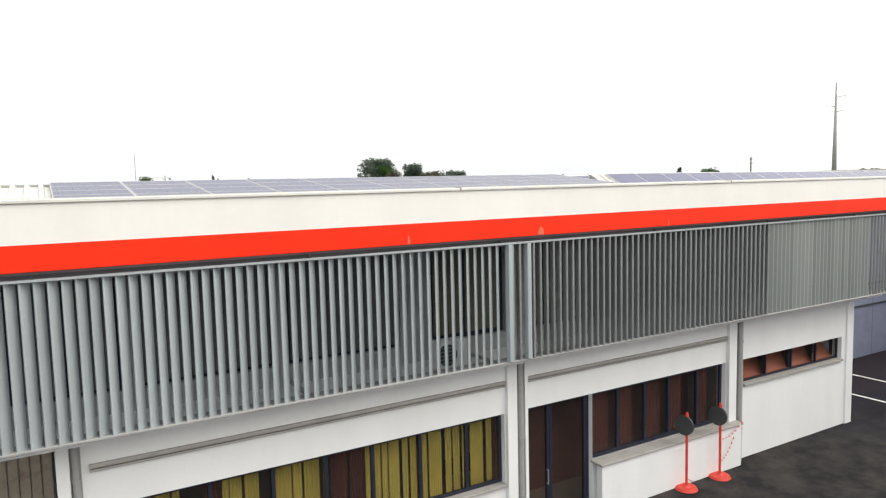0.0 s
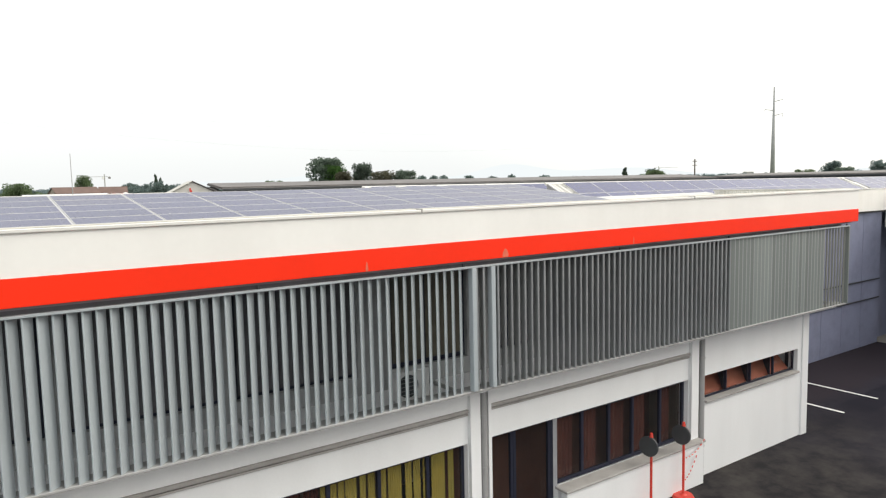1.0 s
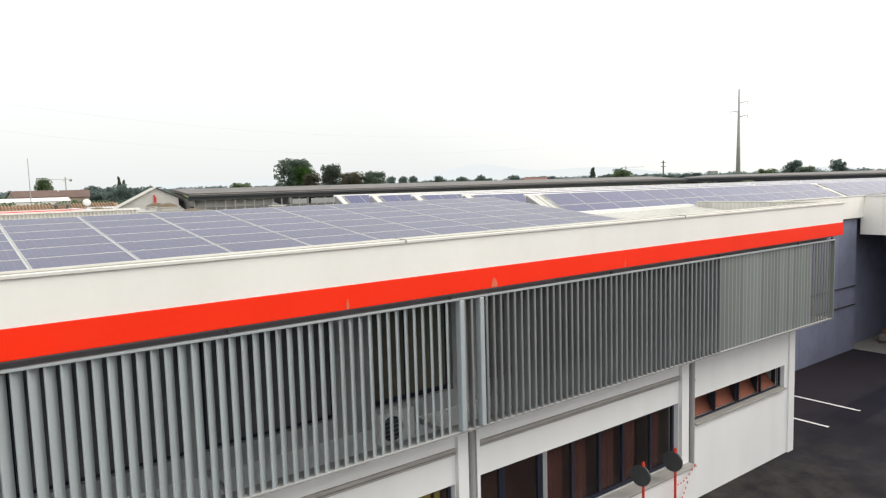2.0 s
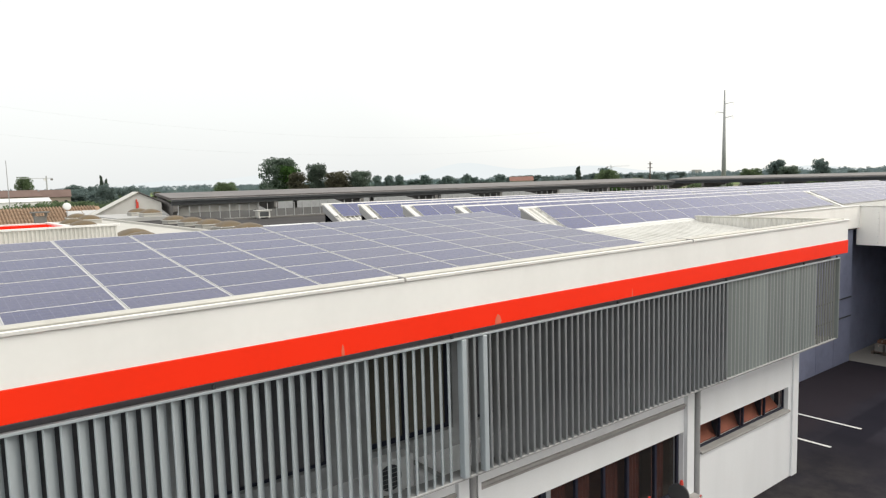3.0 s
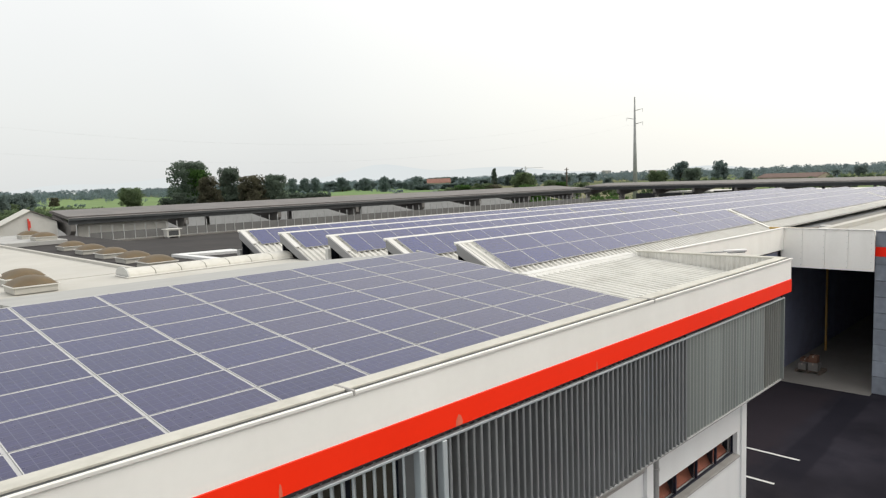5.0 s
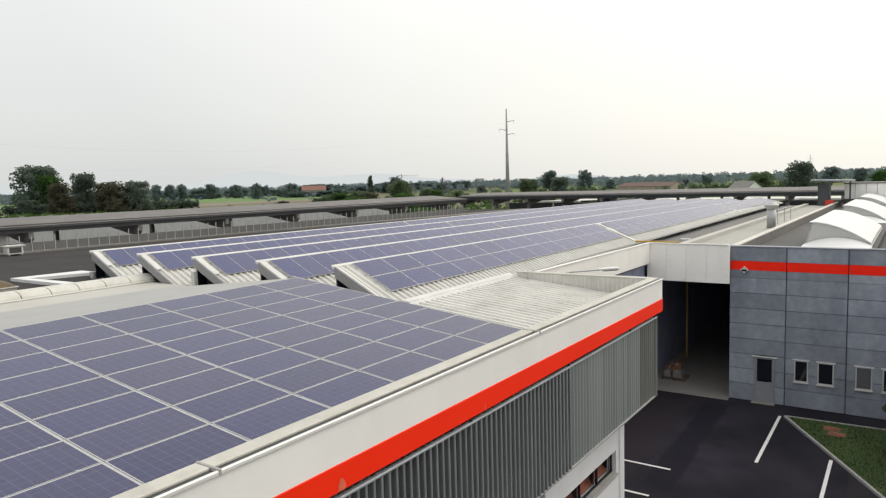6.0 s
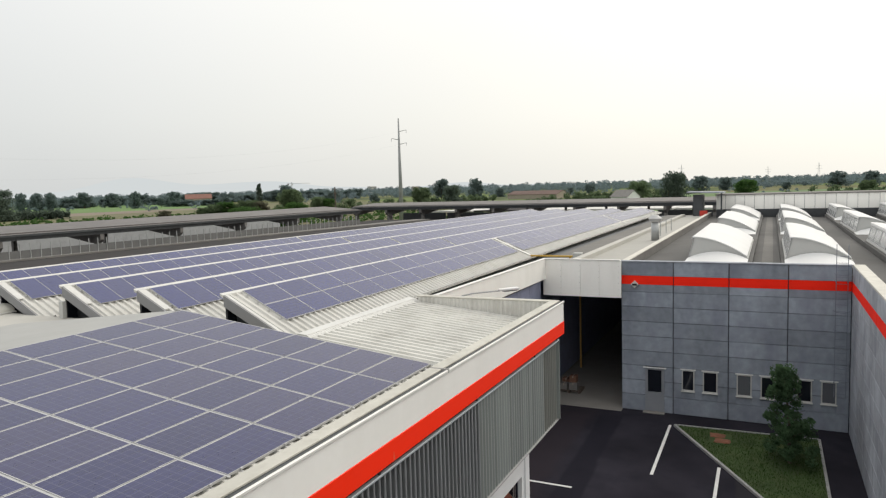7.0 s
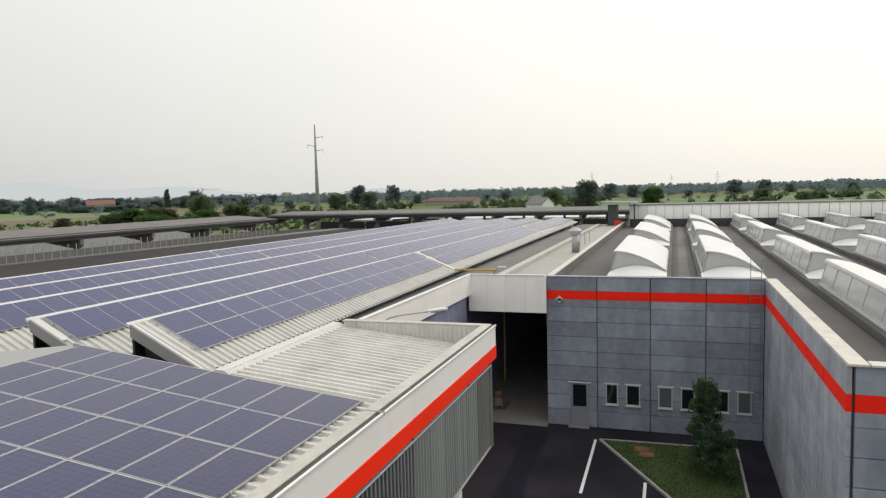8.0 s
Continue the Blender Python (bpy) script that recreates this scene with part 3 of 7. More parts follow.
while len(gf) < 9000:
    x, y = rg.uniform(27.2, 35.1), rg.uniform(3.15, 8.95)
    if in_lawn(x, y) and not (33.2 < x < 34.4 and 6.5 < y < 7.4):
        a, hgt = rg.uniform(0, 6.28), rg.uniform(0.03, 0.09)
        k = len(gv)
        gv += [(x - 0.012 * math.cos(a), y - 0.012 * math.sin(a), 0.06), (x + 0.012 * math.cos(a), y + 0.012 * math.sin(a), 0.06), (x + rg.uniform(-.03, .03), y + rg.uniform(-.03, .03), 0.07 + hgt)]
        gf.append((k, k + 1, k + 2))
tagged(mesh_from("grass", gv, gf, M_GRASS), "short green grass on the kerbed lawn", "grass", kind="stuff")
for mx_, my_ in ((34.1, 7.07), (33.5, 6.85)):
    bm = bmesh.new()
    bmesh.ops.create_grid(bm, x_segments=14, y_segments=14, size=1.0, matrix=Matrix.Translation((mx_, my_, 0.075)) @ Matrix.Diagonal((0.26, 0.31, 1, 1)))
    for v in bm.verts:
        u = max(abs(v.co.x - mx_) / 0.26, abs(v.co.y - my_) / 0.31)
        v.co += Vector((0.05 * noise.noise(v.co * 5), 0.05 * noise.noise(v.co * 5 + Vector((9, 0, 0))), 0.05 * (1 - u ** 3) + 0.02 * noise.noise(v.co * 9)))
    tagged(part("mulch_bed", bm, M_MULCH), "small square bed of reddish bark mulch in the lawn", "mulch", "mulch beds")

# ---- office building ----
M_SCUFF = mat("scuffed_red_paint", (0.80, 0.16, 0.09), 0.6, 0, 0.15, 3, 20)
M_STRIP = mat("grey_flat_flashing", (0.37, 0.37, 0.355), 0.6, 0.1, 0.08, 0.7, 12, 0.03, 0.3, (0.33, 0.32, 0.29))
XL, XR = -12.0, 22.93         # ends of the roof fascia
FY = 10.7                     # plane of the fascia
office = thing("office_building", "long white two-storey office block with red band and grey fin screen", "building")


def pv_z(y):
    return 7.263 + 0.112 * (y - 12.9)


boxes("fascia", [(XL, XR, FY, FY + 0.12, 7.037, 7.599)], M_WHITE, office, "white sheet fascia")
boxes("red_band", [(XL, XR + 0.012, FY - 0.014, FY + 0.12, 6.66, 7.035)], M_RED, office, "bright red painted band", 0.006)
boxes("end_fascia", [(XR - 0.1, XR - 0.002, FY + 0.122, 15.5, 7.037, 7.62)], M_WHITE, office)
boxes("end_red_band", [(XR - 0.1, XR + 0.010, FY + 0.122, 15.5, 6.66, 7.035)], M_RED, office)
boxes("coping_trim", [(XL, XR, FY - 0.035, FY + 0.012, 7.60, 7.655)], M_TRIM, office, "thin white edge trim", 0.01)
for a, b in ((XL, 6.93), (6.97, 14.69), (14.73, XR)):
    boxes("coping", [(a, b, FY + 0.114, FY + 0.37, 7.627, 7.665)], M_COPING, office, "weathered grey metal coping", 0.008)
for jx in (6.95, 14.71):
    boxes("coping_joint", [(jx - 0.018, jx + 0.018, FY - 0.042, FY + 0.38, 7.60, 7.674)], M_LEDGE, office, "dark coping joint", 0.006)
boxes("coping_groove", [(XL, XR, FY + 0.014, FY + 0.112, 7.58, 7.632)], M_DARKST, office, "dark groove behind the trim")
boxes("gutter_wall", [(XL, XR - 0.1, FY + 0.24, FY + 0.29, 7.0, 7.626)], M_COPING, office)
slab("end_coping", [(XR - 0.26, FY + 0.372, 7.665), (XR + 0.01, FY + 0.372, 7.665), (XR + 0.01, 15.54, 7.65), (XR - 0.26, 15.54, 7.65)], 0.045, M_COPING, office, "weathered grey metal coping")
# ribbed lining of the end parapet
lv, lf = [], []
n_l = 30
for i in range(n_l * 4 + 1):
    yy = 11.0 + (15.5 - 11.0) * i / (n_l * 4)
    d = 0.0 if i % 4 in (0, 1) else 0.035
    zt = 7.62 - (yy - 11.0) * 0.003
    lv += [(XR - 0.24 - d, yy, 6.95), (XR - 0.24 - d, yy, zt)]
for i in range(n_l * 4):
    lf.append((2 * i, 2 * i + 1, 2 * i + 3, 2 * i + 2))
mesh_from("parapet_lining", lv, lf, M_ROOFSH, office, "grey ribbed sheet lining")

# roofs
ribbed("roof_sheet", XL, 16.78, 11.0, pv_z(11.0) - 0.11, 19.75, pv_z(19.75) - 0.11, 0.30, 0.06, M_ROOFW, office, "pale ribbed roof sheet")
ribbed("low_roof_sheet", 16.79, XR - 0.26, 11.0, 6.95, 15.75, 7.42, 0.27, 0.085, M_ROOFSH, office, "pale grey ribbed roof sheet")
slab("roof_step", [(16.73, 12.0, 7.06), (16.80, 12.0, 7.06), (16.80, 20.0, pv_z(20.0) - 0.03), (16.73, 20.0, pv_z(20.0) - 0.03)], 0.9, M_STRIP, office, "grey edge flashing")
for i in range(60):
    x0 = 16.9 + i * (XR - 0.1 - 16.9) / 60
    x1 = x0 + (XR - 0.1 - 16.9) / 60 * 0.86
    slab("ridge_tooth", [(x0, 15.52, 7.46), (x1, 15.52, 7.46), (x1, 15.655, 7.53), (x0, 15.655, 7.53)], 0.03, M_SHEDTRIM, office)
slab("cap_base", [(16.9, 15.66, 7.54), (XR - 0.1, 15.66, 7.54), (XR - 0.1, 15.95, 7.56), (16.9, 15.95, 7.56)], 0.5, M_SHEDTRIM, office)
slab("roof_strip", [(XL, 19.68, 7.97), (16.75, 19.68, 7.97), (17.0, 20.38, 7.90), (16.3, 26.4, 7.298), (6.2, 27.3, 7.208), (5.6, 20.9, 7.848), (XL, 20.9, 7.848)], 0.05, M_STRIP, office, "flat grey ridge flashing")
boxes("back_wall", [(6.2, 16.2, 26.2, 26.3, 6.5, 7.22)], M_PLASTER, office)

# pale scuffs on the band
for sx, sz, sw in ((5.84, 6.665, 0.05), (8.85, 6.67, 0.15), (12.55, 6.665, 0.03)):
    v_s = [(sx + sw * c, FY - 0.017, sz + d) for c, d in ((-0.5, 0.0), (0.4, 0.0), (0.5, 0.05), (0.25, 0.14), (-0.1, 0.17), (-0.45, 0.08))]
    mesh_from("scuff", v_s + [(a, b + 0.002, c) for a, b, c in v_s], [tuple(range(6)), tuple(reversed(range(6, 12)))], M_SCUFF, office, "pale scuff on the red paint")

# lower storey walls
WY = 11.5
boxes("floor_slab", [(XL, 22.3, WY - 0.55, 16.0, 4.01, 4.06)], M_PLASTER, office, "white balcony slab")
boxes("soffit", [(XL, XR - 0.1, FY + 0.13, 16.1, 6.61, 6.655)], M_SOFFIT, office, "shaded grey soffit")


def wall_with_openings(name, x0, x1, z0, z1, y0, y1, holes, material, parent):
    """A wall along x, cut by rectangular holes (x0, x1, z0, z1) that do not overlap in x; each length of wall is a part."""
    at = x0
    for hx0, hx1, hz0, hz1 in sorted(holes):
        if hx0 > at:
            boxes(name, [(at, hx0, y0, y1, z0, z1)], material, parent)
        if hz0 > z0:
            boxes(name, [(hx0, hx1, y0, y1, z0, hz0)], material, parent)
        if hz1 < z1:
            boxes(name, [(hx0, hx1, y0, y1, hz1, z1)], material, parent)
        at = hx1
    if at < x1:
        boxes(name, [(at, x1, y0, y1, z0, z1)], material, parent)


HOLES = [(0.85, 8.45, 1.25, 2.80), (9.02, 10.95, 0.05, 2.80), (10.951, 15.70, 1.15, 2.80), (16.42, 21.15, 2.10, 2.78)]
wall_with_openings("front_wall", 0.10, 21.65, 0, 4.008, WY, WY + 0.28, HOLES, M_PLASTER, office)
boxes("side_wall", [(21.37, 21.65, WY + 0.28, 16.0, 0, 4.008)], M_PLASTER, office)
boxes("side_wall", [(0.10, 0.38, WY + 0.28, 16.0, 0, 4.008)], M_PLASTER, office)
boxes("corner_pillar", [(21.36, 21.69, WY - 0.05, WY - 0.002, 0, 4.0)], M_PLASTER, office)
boxes("pier", [(8.47, 8.72, WY - 0.10, WY - 0.002, 0, 4.0)], M_PLASTER, office)
boxes("pier", [(8.93, 9.01, WY - 0.10, WY - 0.002, 0, 4.0)], M_PLASTER, office)
boxes("pier", [(15.72, 16.02, WY - 0.10, WY - 0.002, 0, 4.0)], M_PLASTER, office)
boxes("pier", [(0.10, 0.28, WY - 0.10, WY - 0.002, 0, 4.0)], M_PLASTER, office)
for px0, px1 in ((8.75, 8.90), (16.06, 16.34), (0.31, 0.42)):
    bm = bmesh.new()
    cyl(bm, ((px0 + px1) / 2, WY - 0.07, 0.0), ((px0 + px1) / 2, WY - 0.07, 4.0), min(0.07, (px1 - px0) / 2), seg=12)
    for zc in (0.9, 2.2, 3.3):
        cyl(bm, ((px0 + px1) / 2, WY - 0.07, zc), ((px0 + px1) / 2, WY - 0.07, zc + 0.05), min(0.07, (px1 - px0) / 2) + 0.012, seg=12)
    part("downpipe", bm, M_PIPE, office, "grey round downpipe")
    boxes("pipe_recess", [(px0 - 0.02, px1 + 0.02, WY - 0.012, WY - 0.003, 0, 4.0)], M_PIPE, office)
for lx0, lx1 in ((0.55, 8.45), (9.03, 15.70)):
    boxes("ledge", [(lx0, lx1, WY - 0.07, WY - 0.002, 3.46, 3.53)], M_LEDGE, office, "grey stone ledge", 0.01)
    boxes("ledge_drip", [(lx0, lx1, WY - 0.045, WY - 0.002, 3.40, 3.44)], M_LEDGE, office)
boxes("window_sill", [(0.85, 8.45, WY - 0.08, WY + 0.2, 1.20, 1.255)], M_LEDGE, office, "", 0.008)
boxes("window_sill", [(16.42, 21.15, WY - 0.08, WY + 0.2, 2.04, 2.105)], M_LEDGE, office, "", 0.008)
boxes("low_wall", [(10.97, 15.99, WY - 0.30, WY - 0.102, 0, 1.13)], M_PLASTER, office, "low white wall under the window", 0.01)
boxes("low_wall_cap", [(10.93, 16.02, WY - 0.34, WY + 0.06, 1.132, 1.19)], M_LEDGE, office, "weathered stone cap", 0.01)


def glazing(x0, x1, z0, z1, mullions, name="window", y=WY + 0.12, glass=M_GLASS, fw=0.05):
    w = boxes(name, [(x0, x1, y, y + 0.06, z0, z0 + fw), (x0, x1, y, y + 0.06, z1 - fw, z1), (x0, x0 + fw, y, y + 0.06, z0 + fw, z1 - fw), (x1 - fw, x1, y, y + 0.06, z0 + fw, z1 - fw)], M_FRAME, office, "dark metal window frame")
    for mx in mullions:
        boxes("mullion", [(mx - fw / 2, mx + fw / 2, y - 0.005, y + 0.065, z0 + fw, z1 - fw)], M_FRAME, w)
    edges = [x0 + fw] + [m for mx in mullions for m in (mx - fw / 2, mx + fw / 2)] + [x1 - fw]
    for a, b in zip(edges[::2], edges[1::2]):
        g = boxes("pane", [(a, b, y + 0.025, y + 0.035, z0 + fw, z1 - fw)], glass, w)
        g.visible_shadow = False
    return w


glazing(0.86, 8.44, 1.26, 2.79, [2.35, 3.45, 4.45, 5.4, 6.45, 7.55], fw=0.07)
glazing(10.96, 15.69, 1.19, 2.79, [11.88, 12.8, 13.65, 14.72], fw=0.08)
glazing(16.43, 21.14, 2.11, 2.77, [17.6, 18.8, 20.0], fw=0.04, glass=M_CLEAR)
dr = glazing(9.03, 10.94, 0.06, 2.79, [9.72, 9.80, 10.82], name="entrance_door", fw=0.07)
bm = bmesh.new()
cyl(bm, (9.68, WY + 0.06, 0.9), (9.68, WY + 0.06, 1.25), 0.014)
cyl(bm, (9.68, WY + 0.06, 0.92), (9.68, WY + 0.12, 0.92), 0.01)
cyl(bm, (9.68, WY + 0.06, 1.23), (9.68, WY + 0.12, 1.23), 0.01)
part("door_handle", bm, M_STEEL, dr, "steel pull handle")
# slanted fins inside the high window; an added orange panel catches the sky light
for i in range(5):
    xa = 16.45 + i * 1.17
    mesh_from("reveal", [(xa, WY + 0.22, 2.12), (xa + 0.42, WY + 0.75, 2.12), (xa + 0.42, WY + 0.75, 2.76), (xa, WY + 0.22, 2.76), (xa + 0.05, WY + 0.22, 2.12), (xa + 0.47, WY + 0.75, 2.12), (xa + 0.47, WY + 0.75, 2.76), (xa + 0.05, WY + 0.22, 2.76)], [(0, 1, 2, 3), (7, 6, 5, 4), (0, 3, 7, 4), (1, 5, 6, 2), (3, 2, 6, 7), (0, 4, 5, 1)], M_FRAME, office, "dark slanted window fin")
slab("inner_ledge", [(16.43, WY + 0.30, 2.12), (21.14, WY + 0.30, 2.12), (21.14, WY + 0.78, 2.62), (16.43, WY + 0.78, 2.62)], 0.05, M_TERRA, office, "orange sloping panel added to catch the sky light")
boxes("inner_wall", [(16.05, 21.36, WY + 1.3, WY + 1.4, 0.02, 3.8)], M_TERRA, office, "terracotta-coloured inner wall")
boxes("inner_wall", [(0.4, 8.9, WY + 3.4, WY + 3.5, 0.02, 3.8)], M_INT, office)
boxes("inner_wall", [(8.92, 16.0, WY + 1.5, WY + 1.6, 0.02, 3.8)], mat("red_brown_inner_wall", (0.17, 0.075, 0.048), 0.85, 0, 0.25, 1.2, 8), office, "red-brown inner wall")
boxes("partition", [(16.0, 16.04, WY + 0.3, WY + 3.4, 0.02, 3.8)], M_INT, office)
boxes("inner_floor", [(0.4, 21.36, WY + 0.29, WY + 3.4, 0.013, 0.05)], M_INT, office)
# shutter in the open bay beyond the end wall
M_SHUT = mat("brown_shutter", (0.40, 0.34, 0.28), 0.75, 0.1, 0.16, 2.5, 22, 0.08, 0.6, (0.16, 0.125, 0.10))
for i in range(70):
    xs = 0.04 - 0.17 * i
    boxes("shutter_rib", [(xs - 0.155, xs, 13.4, 13.45 + 0.02 * (i % 2), 0.02, 3.95)], M_SHUT, office, "", 0.008)

# curtains behind the long window
rc = random.Random(11)
cx = 0.95
while cx < 8.3:
    wdt = rc.uniform(0.10, 0.34)
    if rc.random() < 0.95:
        bm = bmesh.new()
        nf = max(2, int(wdt / 0.05))
        prev = None
        for k in range(nf * 2 + 1):
            xx = cx + wdt * k / (nf * 2)
            yy = WY + 0.34 + (0.03 if k % 2 else 0.0)
            va, vb = bm.verts.new((xx, yy, 1.0)), bm.verts.new((xx, yy, 2.78))
            if prev:
                bm.faces.new((prev[0], va, vb, prev[1]))
            prev = (va, vb)
        red = rc.random() < 0.09
        tagged(part("curtain", bm, M_ORG if red else M_YEL), "dull red hanging curtain strip behind the window" if red else "yellow-green hanging curtain strip behind the window", "curtain", "curtains behind the long window")
    cx += wdt + rc.uniform(0.01, 0.09)
for cx in (11.3, 12.1, 13.1, 13.9, 14.9):
    bm = bmesh.new()
    prev = None
    for k in range(9):
        va, vb = bm.verts.new((cx + 0.06 * k, WY + 0.36 + 0.03 * (k % 2), 0.9)), bm.verts.new((cx + 0.06 * k, WY + 0.36 + 0.03 * (k % 2), 2.78))
        if prev:
            bm.faces.new((prev[0], va, vb, prev[1]))
        prev = (va, vb)
    tagged(part("curtain", bm, M_ORG), "dull red hanging curtain strip behind the window", "curtain", "curtains beside the entrance")

# upper storey behind the fins
UY = 12.15
UH = [(a, a + 2.35, 4.42, 6.47) for a in (-11.6, -9.0, -6.4, -3.8, -1.2, 1.4, 4.0)] + [(7.08, 8.98, 4.42, 6.47), (9.6, 11.3, 4.42, 6.47), (11.5, 13.8, 4.42, 6.47), (14.0, 16.2, 4.42, 6.47), (17.0, 21.0, 4.42, 6.47)]
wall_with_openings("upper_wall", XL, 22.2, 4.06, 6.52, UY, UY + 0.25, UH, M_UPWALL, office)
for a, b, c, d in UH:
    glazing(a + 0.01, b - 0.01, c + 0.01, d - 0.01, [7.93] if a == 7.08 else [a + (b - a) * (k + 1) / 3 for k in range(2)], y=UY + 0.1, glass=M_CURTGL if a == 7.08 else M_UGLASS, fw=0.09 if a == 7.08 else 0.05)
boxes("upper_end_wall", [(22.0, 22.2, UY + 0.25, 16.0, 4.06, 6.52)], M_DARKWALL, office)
boxes("upper_end_wall", [(XL, XL + 0.2, UY + 0.25, 16.0, 4.06, 6.52)], M_PLASTER, office)
boxes("rear_wall", [(XL, 22.2, 16.0, 16.15, 0, 6.98)], M_PLASTER, office)

boxes("recess_strip", [(XL, 22.5, FY + 0.27, FY + 0.31, 6.46, 6.608)], mat("purple_grey_sheet", (0.17, 0.16, 0.18), 0.7, 0.1, 0.1, 1, 12), office, "dark purple-grey recessed strip")
# outdoor unit on the balcony
unit = thing("air_conditioner", "pale outdoor air conditioner with a dark round fan on the balcony", "air conditioner", 7.0, 11.32, 4.061)
boxes("casing", [(-0.36, 0.36, -0.14, 0.14, 0.04, 0.60)], M_SHELL, unit, "", 0.015)
boxes("foot", [(-0.28, -0.22, -0.15, 0.15, 0.0, 0.039)], M_DARKST, unit)
boxes("foot", [(0.22, 0.28, -0.15, 0.15, 0.0, 0.039)], M_DARKST, unit)
bm = bmesh.new()
cyl(bm, (-0.12, -0.139, 0.32), (-0.12, -0.16, 0.32), 0.215, seg=28)
part("fan_opening", bm, M_DARKST, unit, "dark round fan opening")
for k in range(5):
    boxes("guard_bar", [(-0.31, 0.07, -0.168, -0.162, 0.165 + 0.075 * k, 0.172 + 0.075 * k)], M_STEEL, unit)

# fin screen
boxes("top_rail", [(XL, 22.55, FY + 0.03, FY + 0.11, 6.512, 6.552)], M_FIN, office, "galvanised top rail", 0.006)
boxes("bottom_rail", [(XL, 22.55, FY + 0.07, FY + 0.40, 4.10, 4.145)], M_PIPE, office, "galvanised bottom rail", 0.008)
for pxx in (8.12, 8.58):
    boxes("post", [(pxx - 0.05, pxx + 0.05, FY + 0.02, FY + 0.16, 4.146, 6.508)], M_FIN, office, "pale grey steel post", 0.01)
boxes("end_post", [(22.50, 22.55, FY + 0.03, FY + 0.2, 4.146, 6.508)], M_FIN_D, office)
for bx in (-8.0, -4.0, 0.0, 4.0, 7.9, 12.2, 16.3, 20.3, 22.4):
    boxes("bracket", [(bx - 0.03, bx + 0.03, FY + 0.405, UY - 0.005, 4.08, 4.14)], M_STEEL, office)
    boxes("hanger", [(bx - 0.02, bx + 0.02, FY + 0.05, FY + 0.09, 6.554, 6.608)], M_DARKST, office)


def fin_mesh(width, thick, h):
    """An upright flat blade with softened long edges."""
    verts, faces = [], []
    prof = [(-0.5, -0.28), (-0.44, -0.5), (0.44, -0.5), (0.5, -0.28), (0.5, 0.28), (0.44, 0.5), (-0.44, 0.5), (-0.5, 0.28)]
    for z in (0, h):
        verts += [(a * width, b * thick, z) for a, b in prof]
    for i in range(8):
        j = (i + 1) % 8
        faces.append((i, j, j + 8, i + 8))
    faces += [tuple(reversed(range(8))), tuple(range(8, 16))]
    me = bpy.data.meshes.new("fin")
    me.from_pydata(verts, [], faces)
    me.materials.append(M_FIN)
    return me


FIN = fin_mesh(0.188, 0.03, 2.364)
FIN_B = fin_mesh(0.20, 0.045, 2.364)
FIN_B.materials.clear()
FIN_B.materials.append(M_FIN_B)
PITCH = 0.1735
rf = random.Random(3)
x = XL + 0.1
while x < 16.42:
    if abs(x - 8.12) > 0.1 and abs(x - 8.58) > 0.1:
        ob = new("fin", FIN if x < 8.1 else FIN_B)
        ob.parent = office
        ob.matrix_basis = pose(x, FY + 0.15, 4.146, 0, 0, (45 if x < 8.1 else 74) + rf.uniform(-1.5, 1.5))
    x += PITCH
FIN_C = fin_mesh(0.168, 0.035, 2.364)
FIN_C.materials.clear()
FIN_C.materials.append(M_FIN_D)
# Added bead, paler in colour, draws the lit line along each blade tip.
bm = bmesh.new()
bm.from_mesh(FIN_C)
cyl(bm, (0.084, 0, 0), (0.084, 0, 2.364), 0.021, seg=8)
for f in bm.faces:
    if f.calc_center_median().x > 0.0841 or (f.calc_center_median().x > 0.07 and abs(f.calc_center_median().y) > 0.012 and len(f.verts) == 4 and f.calc_area() < 0.05):
        f.material_index = 1
bm.to_mesh(FIN_C)
bm.free()
FIN_C.materials.append(M_BEAD)
while x < 21.15:
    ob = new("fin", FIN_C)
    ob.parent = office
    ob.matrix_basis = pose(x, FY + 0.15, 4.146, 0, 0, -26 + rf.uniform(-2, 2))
    x += PITCH
FIN_E = fin_mesh(0.185, 0.05, 2.364)
FIN_E.materials.clear()
FIN_E.materials.append(mat("brownish_grey_fin", (0.27, 0.275, 0.255), 0.5, 0.3, 0.06, 1.0, 14, 0.02, 0.2, (0.18, 0.18, 0.16), rand=0.07, streak=5))
while x < 22.48:
    ob = new("fin", FIN_E)
    ob.parent = office
    ob.matrix_basis = pose(x, FY + 0.15, 4.146, 0, 0, 24 + rf.uniform(-1.5, 1.5))
    x += PITCH


# ---- solar panels ----
def panel_mesh(w, d, r=0.017, cells=M_CELL):
    t = 0.04
    bm = bmesh.new()
    box(bm, -w / 2, w / 2, -d / 2, d / 2, -t, 0)
    bm.faces.ensure_lookup_table()
    top = max(bm.faces, key=lambda f: f.calc_center_median().z)
    bmesh.ops.inset_region(bm, faces=[top], thickness=r)
    top = [f for f in bm.faces if f.calc_center_median().z > -0.001 and abs(f.calc_center_median().x) < 0.01 and abs(f.calc_center_median().y) < 0.01][0]
    top.material_index = 1
    for v in top.verts:
        v.co.z -= 0.004
    me = bpy.data.meshes.new("panel")
    bm.to_mesh(me)
    bm.free()
    me.materials.append(M_ALU)
    me.materials.append(cells)
    return me


def panel_at(me, parent, x, y, z, tilt, jitter):
    ob = new("panel", me)
    ob.parent = parent
    ob.matrix_basis = pose(x, y, z, tilt + jitter.uniform(-0.25, 0.25), jitter.uniform(-0.15, 0.15), 0)


